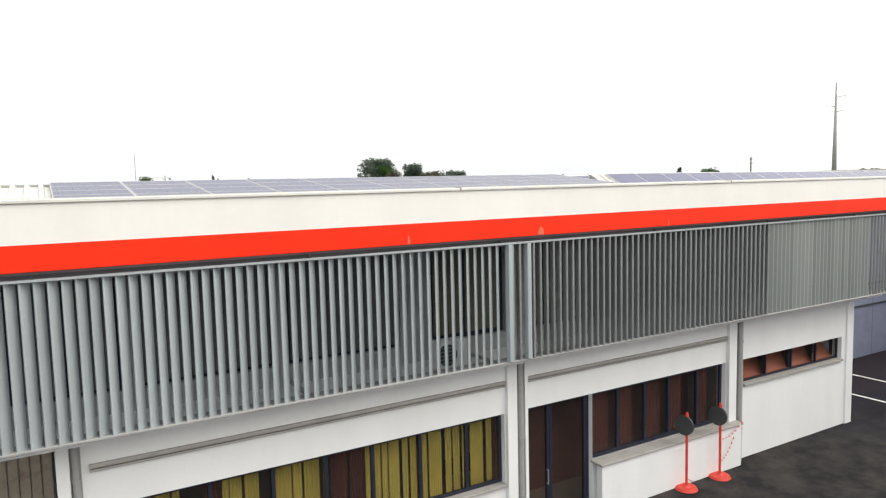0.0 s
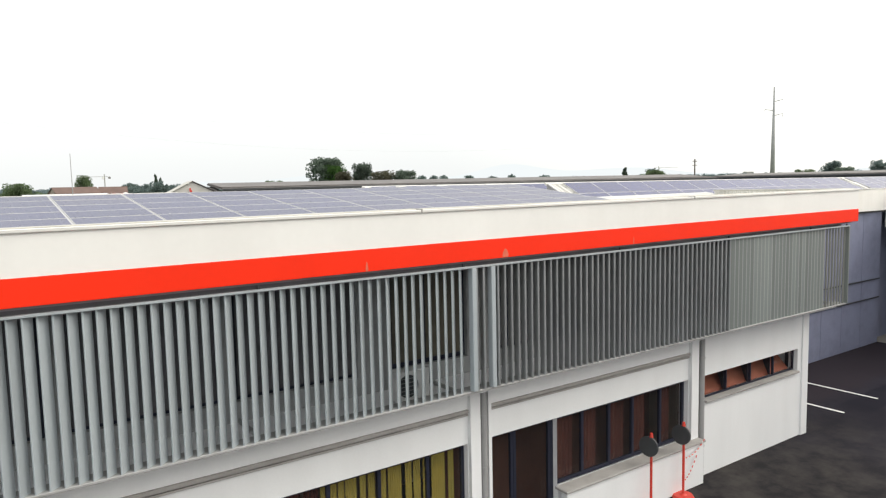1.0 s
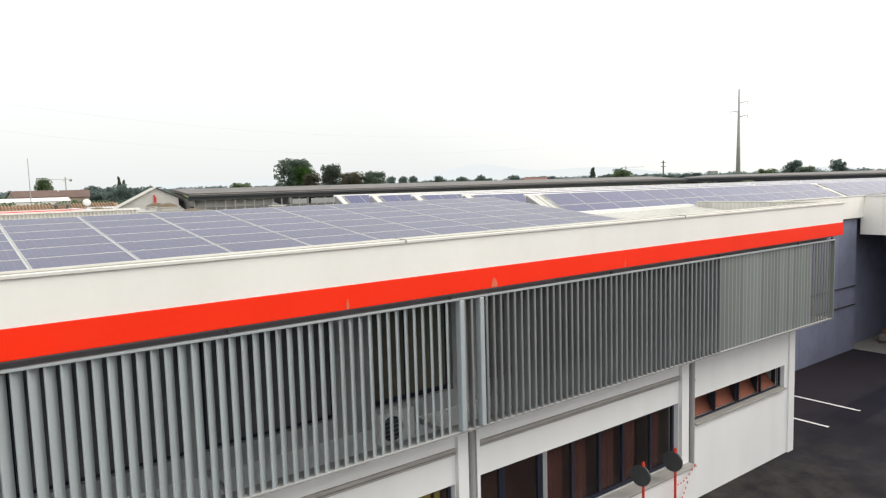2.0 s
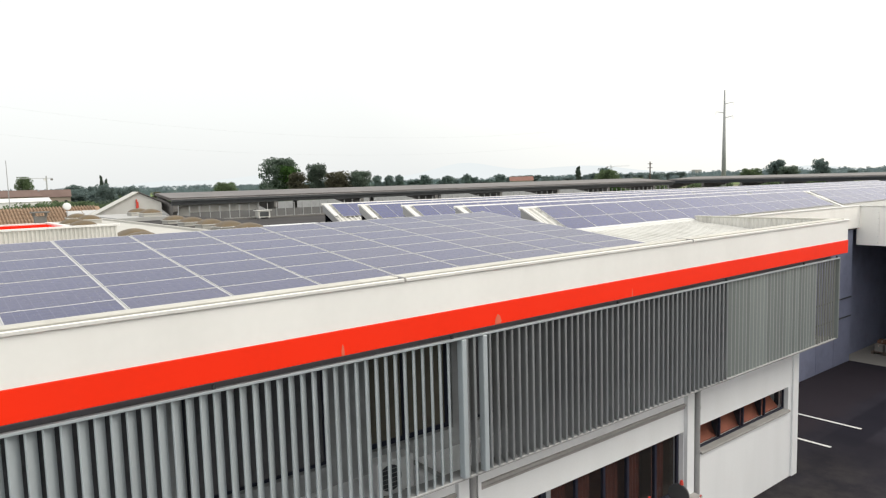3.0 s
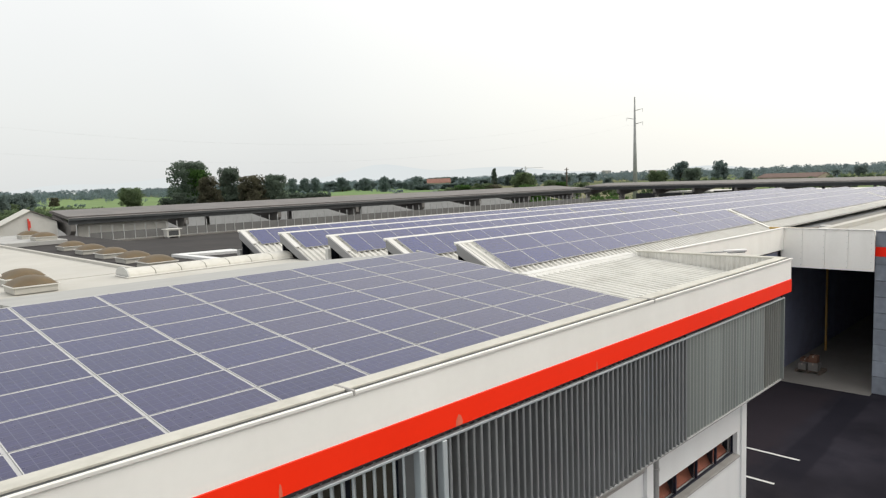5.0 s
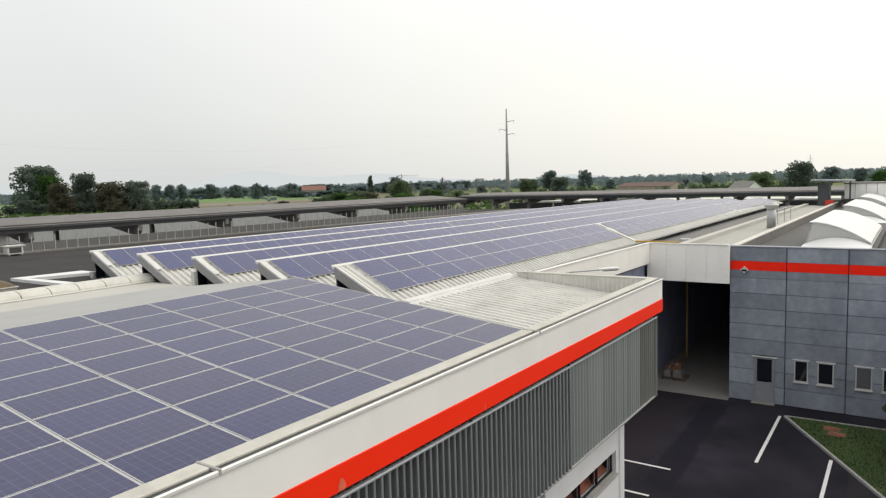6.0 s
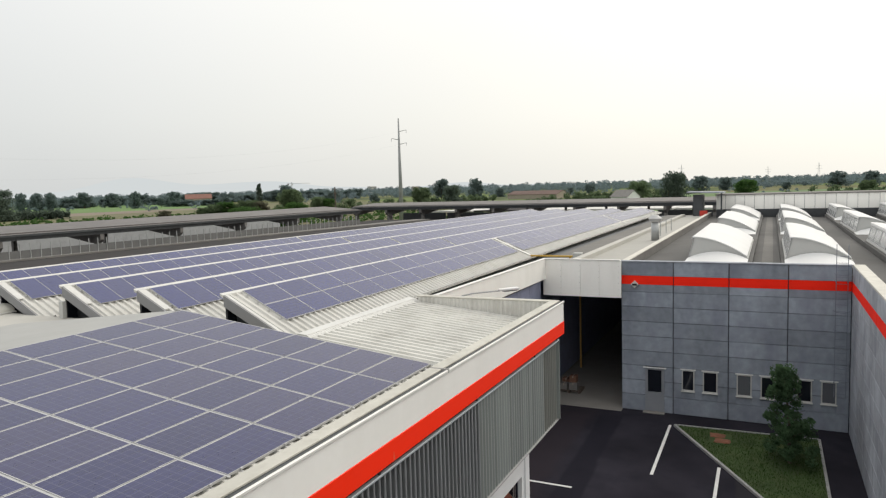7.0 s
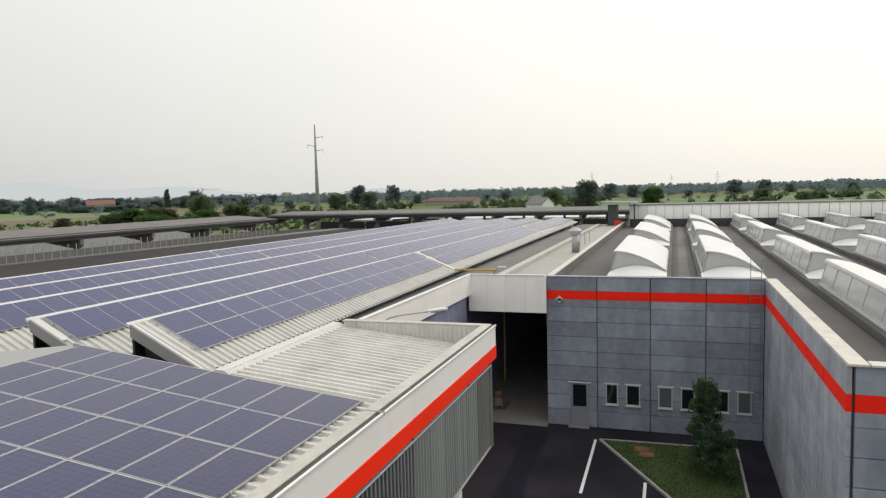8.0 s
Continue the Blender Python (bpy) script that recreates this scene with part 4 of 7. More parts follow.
PV_T = math.degrees(math.atan(0.112))
PANEL_A = panel_mesh(1.592, 0.937, 0.023)
jit = random.Random(21)
array = thing("solar_array", "large blue solar panel array on the pale office roof", "solar panels")
for i in range(-7, 3):
    for j in range(8):
        xc, yc = 11.795 + 1.629 * (i + 0.5), 12.039 + 0.951 * (j + 0.5)
        panel_at(PANEL_A, array, xc, yc, pv_z(yc), PV_T, jit)
    xs = 11.795 + 1.629 * (i + 1)
    slab("cover_strip", [(xs - 0.017, 12.0, pv_z(12.0) - 0.012), (xs + 0.017, 12.0, pv_z(12.0) - 0.012), (xs + 0.017, 19.66, pv_z(19.66) - 0.012), (xs - 0.017, 19.66, pv_z(19.66) - 0.012)], 0.02, M_ALU, array)
    for dx in (0.28, 1.30):
        xr = 11.795 + 1.629 * i + dx
        slab("mounting_rail", [(xr - 0.02, 11.95, pv_z(11.95) - 0.045), (xr + 0.02, 11.95, pv_z(11.95) - 0.045), (xr + 0.02, 19.7, pv_z(19.7) - 0.045), (xr - 0.02, 19.7, pv_z(19.7) - 0.045)], 0.05, M_ALU, array)

bm = bmesh.new()
box(bm, -0.02, 0.02, -0.014, 0.014, -0.03, 0.006)
CLAMP = bpy.data.meshes.new("clamp")
bm.to_mesh(CLAMP)
bm.free()
CLAMP.materials.append(M_ALU)
for i in range(-7, 3):
    for j in range(9):
        for dx in (0.28, 1.30):
            ob = new("clamp", CLAMP)
            ob.parent = array
            yy = 12.039 + 0.951 * j
            ob.matrix_basis = pose(11.795 + 1.629 * i + dx, yy, pv_z(yy), PV_T)

# ---- shed roofs with panels ----
SX0, SX1 = 19.3, 97.0
RUN, STEP = 2.54, 3.83
BREAKS = ((20.08, 42.2), (43.05, 73.0), (73.85, 96.6))
BREAKS_C = ((19.72, 42.8), (42.97, 72.0), (72.2, 96.3))
PANEL_B = panel_mesh(1.55, 0.955, 0.024, M_CELL_B)
PANEL_C = panel_mesh(0.99, 1.45, 0.014, M_CELL_B)


def ridge_z(x):
    """The long ridges fall a little towards the far end."""
    return 7.94 - 0.0048 * (x - SX0)


def eave_z(x):
    return 6.67 + 0.003 * (x - SX0)


def shed_z(x, off):
    """Height of the sheet at a distance off down from the ridge."""
    return ridge_z(x) - (ridge_z(x) - eave_z(x)) * off / RUN


def shed_tilt(x):
    return math.degrees(math.atan((ridge_z(x) - eave_z(x)) / RUN))


def strip(name, x0, x1, yr, near, far, up, thick, material, parent, label=""):
    """A plate on the shed's slope between two distances down from the ridge."""
    return slab(name, [(x0, yr - near, shed_z(x0, near) + up), (x1, yr - near, shed_z(x1, near) + up), (x1, yr - far, shed_z(x1, far) + up), (x0, yr - far, shed_z(x0, far) + up)], thick, material, parent, label)


def shed_sheet(yr, parent):
    n = int(round((SX1 - SX0) / 0.30))
    step, verts, prof = (SX1 - SX0) / n, [], []
    for i in range(n):
        a = SX0 + i * step
        prof += [(a, 0), (a + 0.52 * step, 0), (a + 0.62 * step, 0.075), (a + 0.90 * step, 0.075)]
    prof.append((SX1, 0))
    for x, d in prof:
        verts += [(x, yr - RUN, eave_z(x) + d), (x, yr, ridge_z(x) + d)]
    k = len(prof)
    faces = [(2 * i, 2 * i + 2, 2 * i + 3, 2 * i + 1) for i in range(k - 1)]
    verts += [(SX0, yr - RUN, eave_z(SX0) - 0.03), (SX1, yr - RUN, eave_z(SX1) - 0.03), (SX1, yr, ridge_z(SX1) - 0.03), (SX0, yr, ridge_z(SX0) - 0.03)]
    faces.append((2 * k + 3, 2 * k + 2, 2 * k + 1, 2 * k))
    return mesh_from("sheet", verts, faces, M_ROOFW, parent, "white ribbed roof sheet")


for s in range(5):
    yr = 20.65 + STEP * s
    ye = yr - RUN
    shed = thing("shed_roof", "long white sawtooth factory roof with ribbed sheet and shade-toned end fascia", "roof", group="sawtooth roofs")
    shed_sheet(yr, shed)
    strip("ridge_cap", SX0 - 0.1, SX1, yr, 0.075, -0.03, 0.09, 0.09, M_SHEDTRIM, shed, "white ridge flashing")
    slab("end_beam", [(SX0 - 0.08, ye - 0.05, eave_z(SX0) + 0.06), (SX0 - 0.002, ye - 0.05, eave_z(SX0) + 0.06), (SX0 - 0.002, yr - 0.08, ridge_z(SX0) + 0.04), (SX0 - 0.08, yr - 0.08, ridge_z(SX0) + 0.04)], 0.36, M_ENDG, shed, "sloping end fascia in a shade-side grey")
    strip("end_strip", SX0, SX0 + (0.27 if s else 0.12), yr, 1.25 if s else RUN, 0.08, 0.085, 0.03, M_SHEDTRIM, shed, "flat white verge strip")
    slab("clerestory", [(SX0 + 0.1, yr - 0.05, ridge_z(SX0) - 0.1), (SX1, yr - 0.05, ridge_z(SX1) - 0.1), (SX1, yr + 0.03, ridge_z(SX1) - 0.1), (SX0 + 0.1, yr + 0.03, ridge_z(SX0) - 0.1)], 1.1, M_DGLASS, shed, "dark clerestory glazing")
    # Dark sheet stands in for the shade inside the open roof end.
    mesh_from("end_infill", [(SX0 + 0.5, ye + 0.2, 6.4), (SX0 + 0.5, yr, 6.4), (SX0 + 0.5, yr, 7.8), (SX0 + 0.58, ye + 0.2, 6.4), (SX0 + 0.58, yr, 6.4), (SX0 + 0.58, yr, 7.8)], [(0, 2, 1), (3, 4, 5), (0, 1, 4, 3), (1, 2, 5, 4), (0, 3, 5, 2)], M_DARKST, shed, "dark sheet for the shade under the end fascia")
    boxes("gutter", [(SX0, SX1, ye - 0.6, ye + 0.02, 6.40, 6.54)], M_DARKST, shed, "dark valley gutter")
    sol = thing("solar_array", "row of blue solar panels on a white sawtooth roof", "solar panels", group="panel rows on the sawtooth roofs")
    for a, b in (BREAKS if s == 0 else BREAKS_C):
        if s == 0:
            for k in range(int((b - a) / 1.57 + 0.01)):
                xc = a + 1.57 * (k + 0.5)
                for off in (0.52, 1.39):
                    panel_at(PANEL_B, sol, xc, yr - off, shed_z(xc, off) + 0.13, shed_tilt(xc), jit)
        else:
            for k in range(int((b - a) / 1.0 + 0.01)):
                panel_at(PANEL_C, sol, a + k + 0.5, yr - 0.78, shed_z(a + k + 0.5, 0.78) + 0.13, shed_tilt(a + k + 0.5), jit)
        for off in ((0.3, 0.72, 1.15, 1.62) if s == 0 else (0.45, 1.1)):
            strip("mounting_rail", a - 0.05, b - 0.05, yr, off + 0.02, off - 0.02, 0.085, 0.045, M_ALU, sol)
# pale cable trays in the gaps of the first roof
tray = thing("cable_tray", "pale cable tray running down the gap between panel rows", "cable tray", group="cable trays")
for bx in (42.42, 73.2):
    strip("tray", bx, bx + 0.22, 20.65, 2.4, 0.14, 0.14, 0.05, M_TRIM, tray)
# hall below the sheds
hall = thing("factory_hall", "low factory hall under the sawtooth roofs", "building")
boxes("body", [(SX0 + 0.12, SX1, 17.3, 36.6, 0, 6.38)], M_WALLG, hall)
boxes("parapet", [(SX0 + 0.12, SX1, 36.25, 36.55, 6.39, 7.0)], M_WALLG, hall)
box_unit = thing("vent_box", "small grey vent box between the sawtooth roofs", "vent", SX0 - 0.12, 28.2, 6.80)
boxes("body", [(-0.09, 0.09, -0.10, 0.10, 0, 0.66)], M_GABLE, box_unit, "", 0.02)


# ---- covered passage and white link ----
M_VALLEY = mat("valley_roof_membrane", (0.18, 0.172, 0.16), 0.85, 0, 0.16, 0.35, 8, 0.08, 0.5, (0.12, 0.114, 0.105))
M_RUSTY = mat("rusty_pipe", (0.42, 0.25, 0.07), 0.7, 0.1, 0.15, 2, 14)
M_PANELW = mat("white_wall_panel", (0.95, 0.935, 0.885), 0.5, 0, 0.05, 0.7, 12, 0.03, 0.2, (0.66, 0.64, 0.58), streak=4)
M_LINKR = mat("pale_roof_membrane", (0.385, 0.375, 0.345), 0.75, 0, 0.10, 0.4, 8, 0.05, 0.45, (0.34, 0.33, 0.29))
link = thing("link_bridge", "white panelled parapet wrapping the roof over the passage", "building")
for k in range(4):
    y0 = 11.68 + k * 0.955
    boxes("white_panel", [(36.30, 36.42, y0 - (0.075 if k == 0 else 0), y0 + 0.948, 5.56, 7.38)], M_PANELW, link, "white metal panel", 0.006)
    for z in np.arange(5.7, 7.35, 0.28):
        bm = bmesh.new()
        cyl(bm, (36.298, y0 + 0.04, z), (36.285, y0 + 0.04, z), 0.012, seg=6)
        part("rivet", bm, M_STEEL, link)
slab("side_panel", [(23.42, 15.36, 7.46), (36.29, 15.36, 7.38), (36.29, 15.48, 7.38), (23.42, 15.48, 7.46)], 1.0, M_PANELW, link, "long white side panel")
boxes("link_coping", [(36.26, 36.46, 11.66, 15.52, 7.385, 7.42)], M_TRIM, link)
slab("link_coping", [(23.4, 15.33, 7.50), (36.25, 15.33, 7.42), (36.25, 15.52, 7.42), (23.4, 15.52, 7.50)], 0.035, M_TRIM, link)
boxes("roof_slab", [(36.43, 84.0, 11.70, 13.80, 6.85, 7.12)], M_LINKR, link, "white membrane roof")
boxes("roof_slab", [(23.42, 36.42, 15.49, 17.4, 6.3, 6.45)], M_MEMBR, link, "grey membrane roof")
boxes("roof_kerb", [(36.45, 84.0, 13.802, 14.2, 6.85, 7.34)], M_WMEMB, link, "white raised roof edge")
boxes("valley_floor", [(36.43, 97.0, 14.202, 17.4, 6.3, 6.6)], M_VALLEY, link, "grey weathered valley roof")
for y0 in (23.5, 25.3, 27.1, 28.9, 30.7, 32.5, 34.3):
    boxes("wall_panel", [(y0, y0 + 1.78, 15.56, 15.62, 0, 6.45)], M_BLUEW, link, "blue-grey wall panel", 0.008)
boxes("passage_wall", [(36.6, 60.0, 16.0, 16.15, 0, 6.29)], M_BLUEW, link)
boxes("passage_back", [(60.0, 60.2, 11.6, 16.15, 0, 6.29)], M_BLUEW, link)
boxes("pipe", [(43.3, 43.4, 15.36, 15.46, 0.02, 6.28)], M_RUSTY, link, "dull yellow upright pipe")
for z in (2.2, 3.1):
    boxes("conduit", [(24.0, 36.0, 15.50, 15.55, z, z + 0.05)], M_DARKST, link)

pallet = thing("pallet", "wooden pallet on the passage floor", "pallet", 38.6, 14.75, 0.016)
for k in range(5):
    boxes("slat", [(-0.5 + 0.23 * k, -0.38 + 0.23 * k, -0.6, 0.6, 0.10, 0.122)], M_WOOD, pallet)
for k in range(3):
    boxes("bearer", [(-0.5, 0.54, -0.6 + 0.55 * k, -0.5 + 0.55 * k, 0.0, 0.098)], M_WOOD, pallet)
for k, (dx, dy, s, hh) in enumerate(((-0.15, -0.2, 0.46, 0.40), (0.2, 0.28, 0.44, 0.5), (-0.22, 0.30, 0.36, 0.34), (-0.12, -0.18, 0.38, 0.36))):
    z0 = 0.139 if k < 3 else 0.541
    c = thing("carton", "small pale carton on the pallet" if k in (0, 2) else "reddish brown carton stacked on the pallet", "box", 38.6 + dx, 14.75 + dy, z0, "cartons on the pallet")
    boxes("body", [(-s / 2, s / 2, -s / 2, s / 2, 0, hh)], M_CANCONC if k in (0, 2) else M_CARD, c, "", 0.012)
    boxes("tape", [(-s / 2 - 0.002, s / 2 + 0.002, -0.03, 0.03, hh - 0.1, hh + 0.002)], M_WALLB, c)
beam = thing("yellow_beam", "yellow steel beam across the valley between roofs", "beam", 42.45, 15.55, 6.60)
bm = bmesh.new()
box(bm, -0.07, 0.07, 0.0, 2.62, 0.235, 0.33, 0.01)
box(bm, -0.05, 0.05, 0.15, 0.25, 0.003, 0.24)
part("girder", bm, M_YELST, beam)
boxes("hoist_box", [(-0.22, 0.22, -0.52, -0.01, 0.003, 0.50)], M_GABLE, beam, "grey hoist box", 0.02)

lamp = thing("area_lamp", "grey floodlight on a curved arm at the roof edge", "lamp", 26.3, 14.1, 7.0)
pts = [Vector((-0.9, 1.25, 0.10)), Vector((-0.85, 1.05, 0.22)), Vector((-0.7, 0.7, 0.30)), Vector((-0.35, 0.2, 0.33)), Vector((0, -0.1, 0.33))]
bm = bmesh.new()
for p, q in zip(pts, pts[1:]):
    cyl(bm, p, q, 0.025, seg=8)
part("arm", bm, M_STEEL, lamp)
bm = bmesh.new()
box(bm, -0.42, 0.42, -0.15, 0.15, -0.06, 0.06, 0.03)
for v in bm.verts:
    if v.co.x < -0.2:
        v.co.y *= 0.45
        v.co.z *= 0.6
    if v.co.x > 0.3 and v.co.z > 0:
        v.co.z *= 0.6
bmesh.ops.transform(bm, verts=bm.verts, matrix=Matrix.Translation((0.28, -0.3, 0.36)) @ Matrix.Rotation(radians(-35), 4, "Z"))
part("lamp_head", bm, M_SHELL, lamp, "flat white lamp housing")
bm = bmesh.new()
box(bm, -0.22, 0.36, -0.11, 0.11, -0.085, -0.062, 0.01)
bmesh.ops.transform(bm, verts=bm.verts, matrix=Matrix.Translation((0.28, -0.3, 0.36)) @ Matrix.Rotation(radians(-35), 4, "Z"))
part("lens", bm, M_POLYC, lamp, "frosted lens")


# ---- grey concrete hall ----
GX, GY0, GY1, GZ = 36.58, 1.95, 11.65, 7.33
grey = thing("concrete_hall", "grey precast concrete factory hall with a red band", "building")
boxes("body", [(GX + 0.12, 88, GY0 + 0.12, GY1 - 0.02, 0, 6.8)], M_JOINT, grey)
boxes("body", [(21.52, 88, -45, GY0 - 0.12, 0, 6.8)], M_JOINT, grey)
ROWS_Z = [0.0] + [0.80 + 0.723 * k for k in range(8)] + [6.22, 6.64, GZ - 0.02]


def panel_field(axis, plane, out, a0, a1, cols, holes, material, red, parent):
    """Precast panels with recessed joints on one wall. axis: the way the wall runs; out: -1 or +1, where its face looks."""
    w = (a1 - a0) / cols
    for c in range(cols):
        u0, u1 = a0 + c * w + 0.020, a0 + (c + 1) * w - 0.020
        for z0, z1 in zip(ROWS_Z, ROWS_Z[1:]):
            isred = abs(z0 - 6.22) < 0.01
            g = 0.002 if isred or abs(z1 - 6.22) < 0.01 or abs(z0 - 6.64) < 0.01 else 0.011
            pieces = [(u0, u1)]
            for h0, h1, hz0, hz1 in holes:
                if z1 > hz0 + 0.02 and z0 < hz1 - 0.02:
                    nxt = []
                    for p0, p1 in pieces:
                        if h1 <= p0 or h0 >= p1:
                            nxt.append((p0, p1))
                            continue
                        if h0 > p0:
                            nxt.append((p0, h0))
                        if h1 < p1:
                            nxt.append((h1, p1))
                    pieces = nxt
            d0, d1 = (plane, plane - out * 0.118)
            if isred:
                d0 = plane + out * 0.003
            for p0, p1 in pieces:
                lo, hi = min(d0, d1), max(d0, d1)
                dim = (p0, p1, lo, hi, z0 + g, z1 - g) if axis == "x" else (lo, hi, p0, p1, z0 + g, z1 - g)
                boxes("red_panel" if isred else "concrete_panel", [dim], red if isred else material, parent, "red painted concrete band" if isred else "", 0.0 if isred else 0.008)


WIN = [(8.27, 8.84), (7.26, 7.90), (5.81, 6.44), (4.83, 5.44), (3.38, 3.98), (2.44, 3.03)]
GH = [(9.64, 10.53, 0.0, 2.20)] + [(a, b, 1.17, 2.22) for a, b in WIN]
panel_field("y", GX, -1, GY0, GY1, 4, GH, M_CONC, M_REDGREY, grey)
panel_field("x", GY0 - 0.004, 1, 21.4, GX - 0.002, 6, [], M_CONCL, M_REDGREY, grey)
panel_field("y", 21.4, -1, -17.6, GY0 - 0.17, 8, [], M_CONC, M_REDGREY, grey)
# surrounds of the openings where a joint row is cut only in part
for a, b in WIN:
    for z0, z1 in ((0.812, 1.165), (2.225, 2.235)):
        boxes("concrete_panel", [(GX - 0.0, GX + 0.118, a + 0.0, b - 0.0, z0, z1)], M_CONC, grey)
    w = boxes("window", [(GX - 0.03, GX + 0.05, a, a + 0.05, 1.20, 2.2), (GX - 0.03, GX + 0.05, b - 0.05, b, 1.20, 2.2), (GX - 0.03, GX + 0.05, a + 0.05, b - 0.05, 2.15, 2.2), (GX - 0.03, GX + 0.05, a + 0.05, b - 0.05, 1.2, 1.25)], M_GABLE, grey, "pale metal window frame")
    boxes("window_sill", [(GX - 0.10, GX + 0.05, a - 0.03, b + 0.03, 1.15, 1.198)], M_GABLE, w, "pale sill", 0.006)
    boxes("lintel_trim", [(GX - 0.06, GX + 0.02, a - 0.06, b + 0.06, 2.203, 2.245)], M_SHELL, w, "white drip edge")
    blind = WIN.index((a, b)) in (2, 5)
    boxes("pane", [(GX + 0.0, GX + 0.012, a + 0.05, b - 0.05, 1.25, 2.15)], M_BLIND if blind else M_DGLASS, w, "grey blind behind glass" if blind else "dark glass")
door = boxes("door", [(GX - 0.02, GX + 0.06, 9.64, 9.72, 0.02, 2.16), (GX - 0.02, GX + 0.06, 10.45, 10.53, 0.02, 2.16), (GX - 0.02, GX + 0.06, 9.72, 10.45, 2.08, 2.16)], M_DOORG, grey, "grey metal door with a dark glass upper half")
boxes("door_leaf", [(GX + 0.0, GX + 0.05, 9.721, 10.449, 0.03, 0.98)], M_DOORG, door)
boxes("pane", [(GX + 0.01, GX + 0.03, 9.77, 10.40, 1.0, 2.06)], M_DGLASS, door)
for a in (9.721, 10.402):
    boxes("leaf_stile", [(GX + 0.0, GX + 0.05, a, a + 0.047, 0.982, 2.078)], M_DOORG, door)
boxes("lintel_trim", [(GX - 0.07, GX + 0.02, 9.55, 10.62, 2.165, 2.21)], M_SHELL, door, "white drip edge")
bm = bmesh.new()
cyl(bm, (GX - 0.05, 9.80, 1.0), (GX - 0.05, 9.92, 1.0), 0.012)
cyl(bm, (GX - 0.05, 9.80, 1.0), (GX + 0.0, 9.80, 1.0), 0.012)
part("door_handle", bm, M_STEEL, door)
boxes("doorstep", [(GX - 0.35, GX - 0.03, 9.6, 10.6, 0.002, 0.05)], M_APRON, grey, "", 0.01)
# parapets and copings
boxes("parapet_wall", [(GX + 0.122, GX + 0.25, GY0 + 0.1, GY1 - 0.02, 6.8, GZ - 0.022)], M_CANCONC, grey)
boxes("coping", [(GX - 0.04, GX + 0.30, GY0 + 0.0, GY1 + 0.04, GZ - 0.02, GZ + 0.025)], M_CONCL, grey, "thin grey coping", 0.008)
boxes("parapet_wall", [(GX + 0.25, 88, GY1 - 0.30, GY1 - 0.02, 6.801, GZ - 0.03)], M_CANCONC, grey)
for k in range(17):
    boxes("coping_slab", [(GX + 0.31 + 3.0 * k, GX + 3.28 + 3.0 * k, GY1 - 0.31, GY1 - 0.0, GZ - 0.028, GZ + 0.03)], M_COPST, grey, "pale stone coping slab", 0.01)
boxes("parapet_wall", [(21.5, 36.6, GY0 - 0.40, GY0 - 0.17, 6.801, GZ - 0.02)], M_CANCONC, grey)
for k in range(8):
    boxes("coping_slab", [(21.32 + 1.91 * k, 21.32 + 1.91 * k + 1.89, GY0 - 0.46, GY0 - 0.01, GZ - 0.018, GZ + 0.05)], M_COPST, grey, "pale stone coping slab", 0.01)
boxes("parapet_wall", [(21.52, 21.72, -17.6, GY0 - 0.41, 6.801, GZ - 0.02)], M_CANCONC, grey)
for k in range(8):
    boxes("coping_slab", [(21.32, 21.76, GY0 - 0.48 - 2.4 * (k + 1), GY0 - 0.48 - 2.4 * k - 0.02, GZ - 0.018, GZ + 0.04)], M_COPST, grey, "pale stone coping slab", 0.01)
boxes("roof_deck", [(GX + 0.25, 88, GY0 - 0.1, GY1 - 0.31, 6.802, 6.85)], M_MEMBR, grey, "grey weathered roof membrane")
boxes("roof_deck", [(21.73, 88, -45, GY0 - 0.42, 6.802, 6.85)], M_MEMBR, grey, "grey weathered roof membrane")

alarm = thing("alarm_beacon", "diamond-shaped grey alarm housing on the red band", "alarm", GX, 11.0, 6.22)
bm = bmesh.new()
box(bm, -0.10, -0.004, -0.135, 0.135, -0.135, 0.135, 0.02)
bmesh.ops.rotate(bm, verts=bm.verts, cent=(0, 0, 0), matrix=Matrix.Rotation(radians(45), 3, "X"))
part("housing", bm, M_GABLE, alarm)
boxes("slot", [(-0.115, -0.101, -0.11, 0.11, -0.05, 0.04)], M_BLACK, alarm)

ladder = thing("roof_ladder", "thin blue-grey steel cat ladder with hoops up the wall", "ladder", GX - 0.2, 2.34, 0)
for dy in (-0.22, 0.22):
    bm = bmesh.new()
    cyl(bm, (0, dy, 1.6), (0, dy, 8.25), 0.013, seg=8)
    part("stile", bm, M_LADDER, ladder)
for k in range(20):
    bm = bmesh.new()
    cyl(bm, (0, -0.22, 1.75 + 0.3 * k), (0, 0.22, 1.75 + 0.3 * k), 0.009, seg=6)
    part("rung", bm, M_LADDER, ladder)
for k in range(7):
    bm = bmesh.new()
    ring = [Vector((-0.62 * math.sin(a), 0.3 * math.cos(a), 3.0 + 0.8 * k)) for a in [math.pi * i / 8 for i in range(9)]]
    for p, q in zip(ring, ring[1:]):
        cyl(bm, p, q, 0.009, seg=6)
    part("hoop", bm, M_LADDER, ladder)
for z in (2.2, 4.4, 6.6):
    boxes("wall_bracket", [(0.02, 0.199, -0.24, -0.20, z, z + 0.04), (0.02, 0.199, 0.20, 0.24, z, z + 0.04)], M_LADDER, ladder)


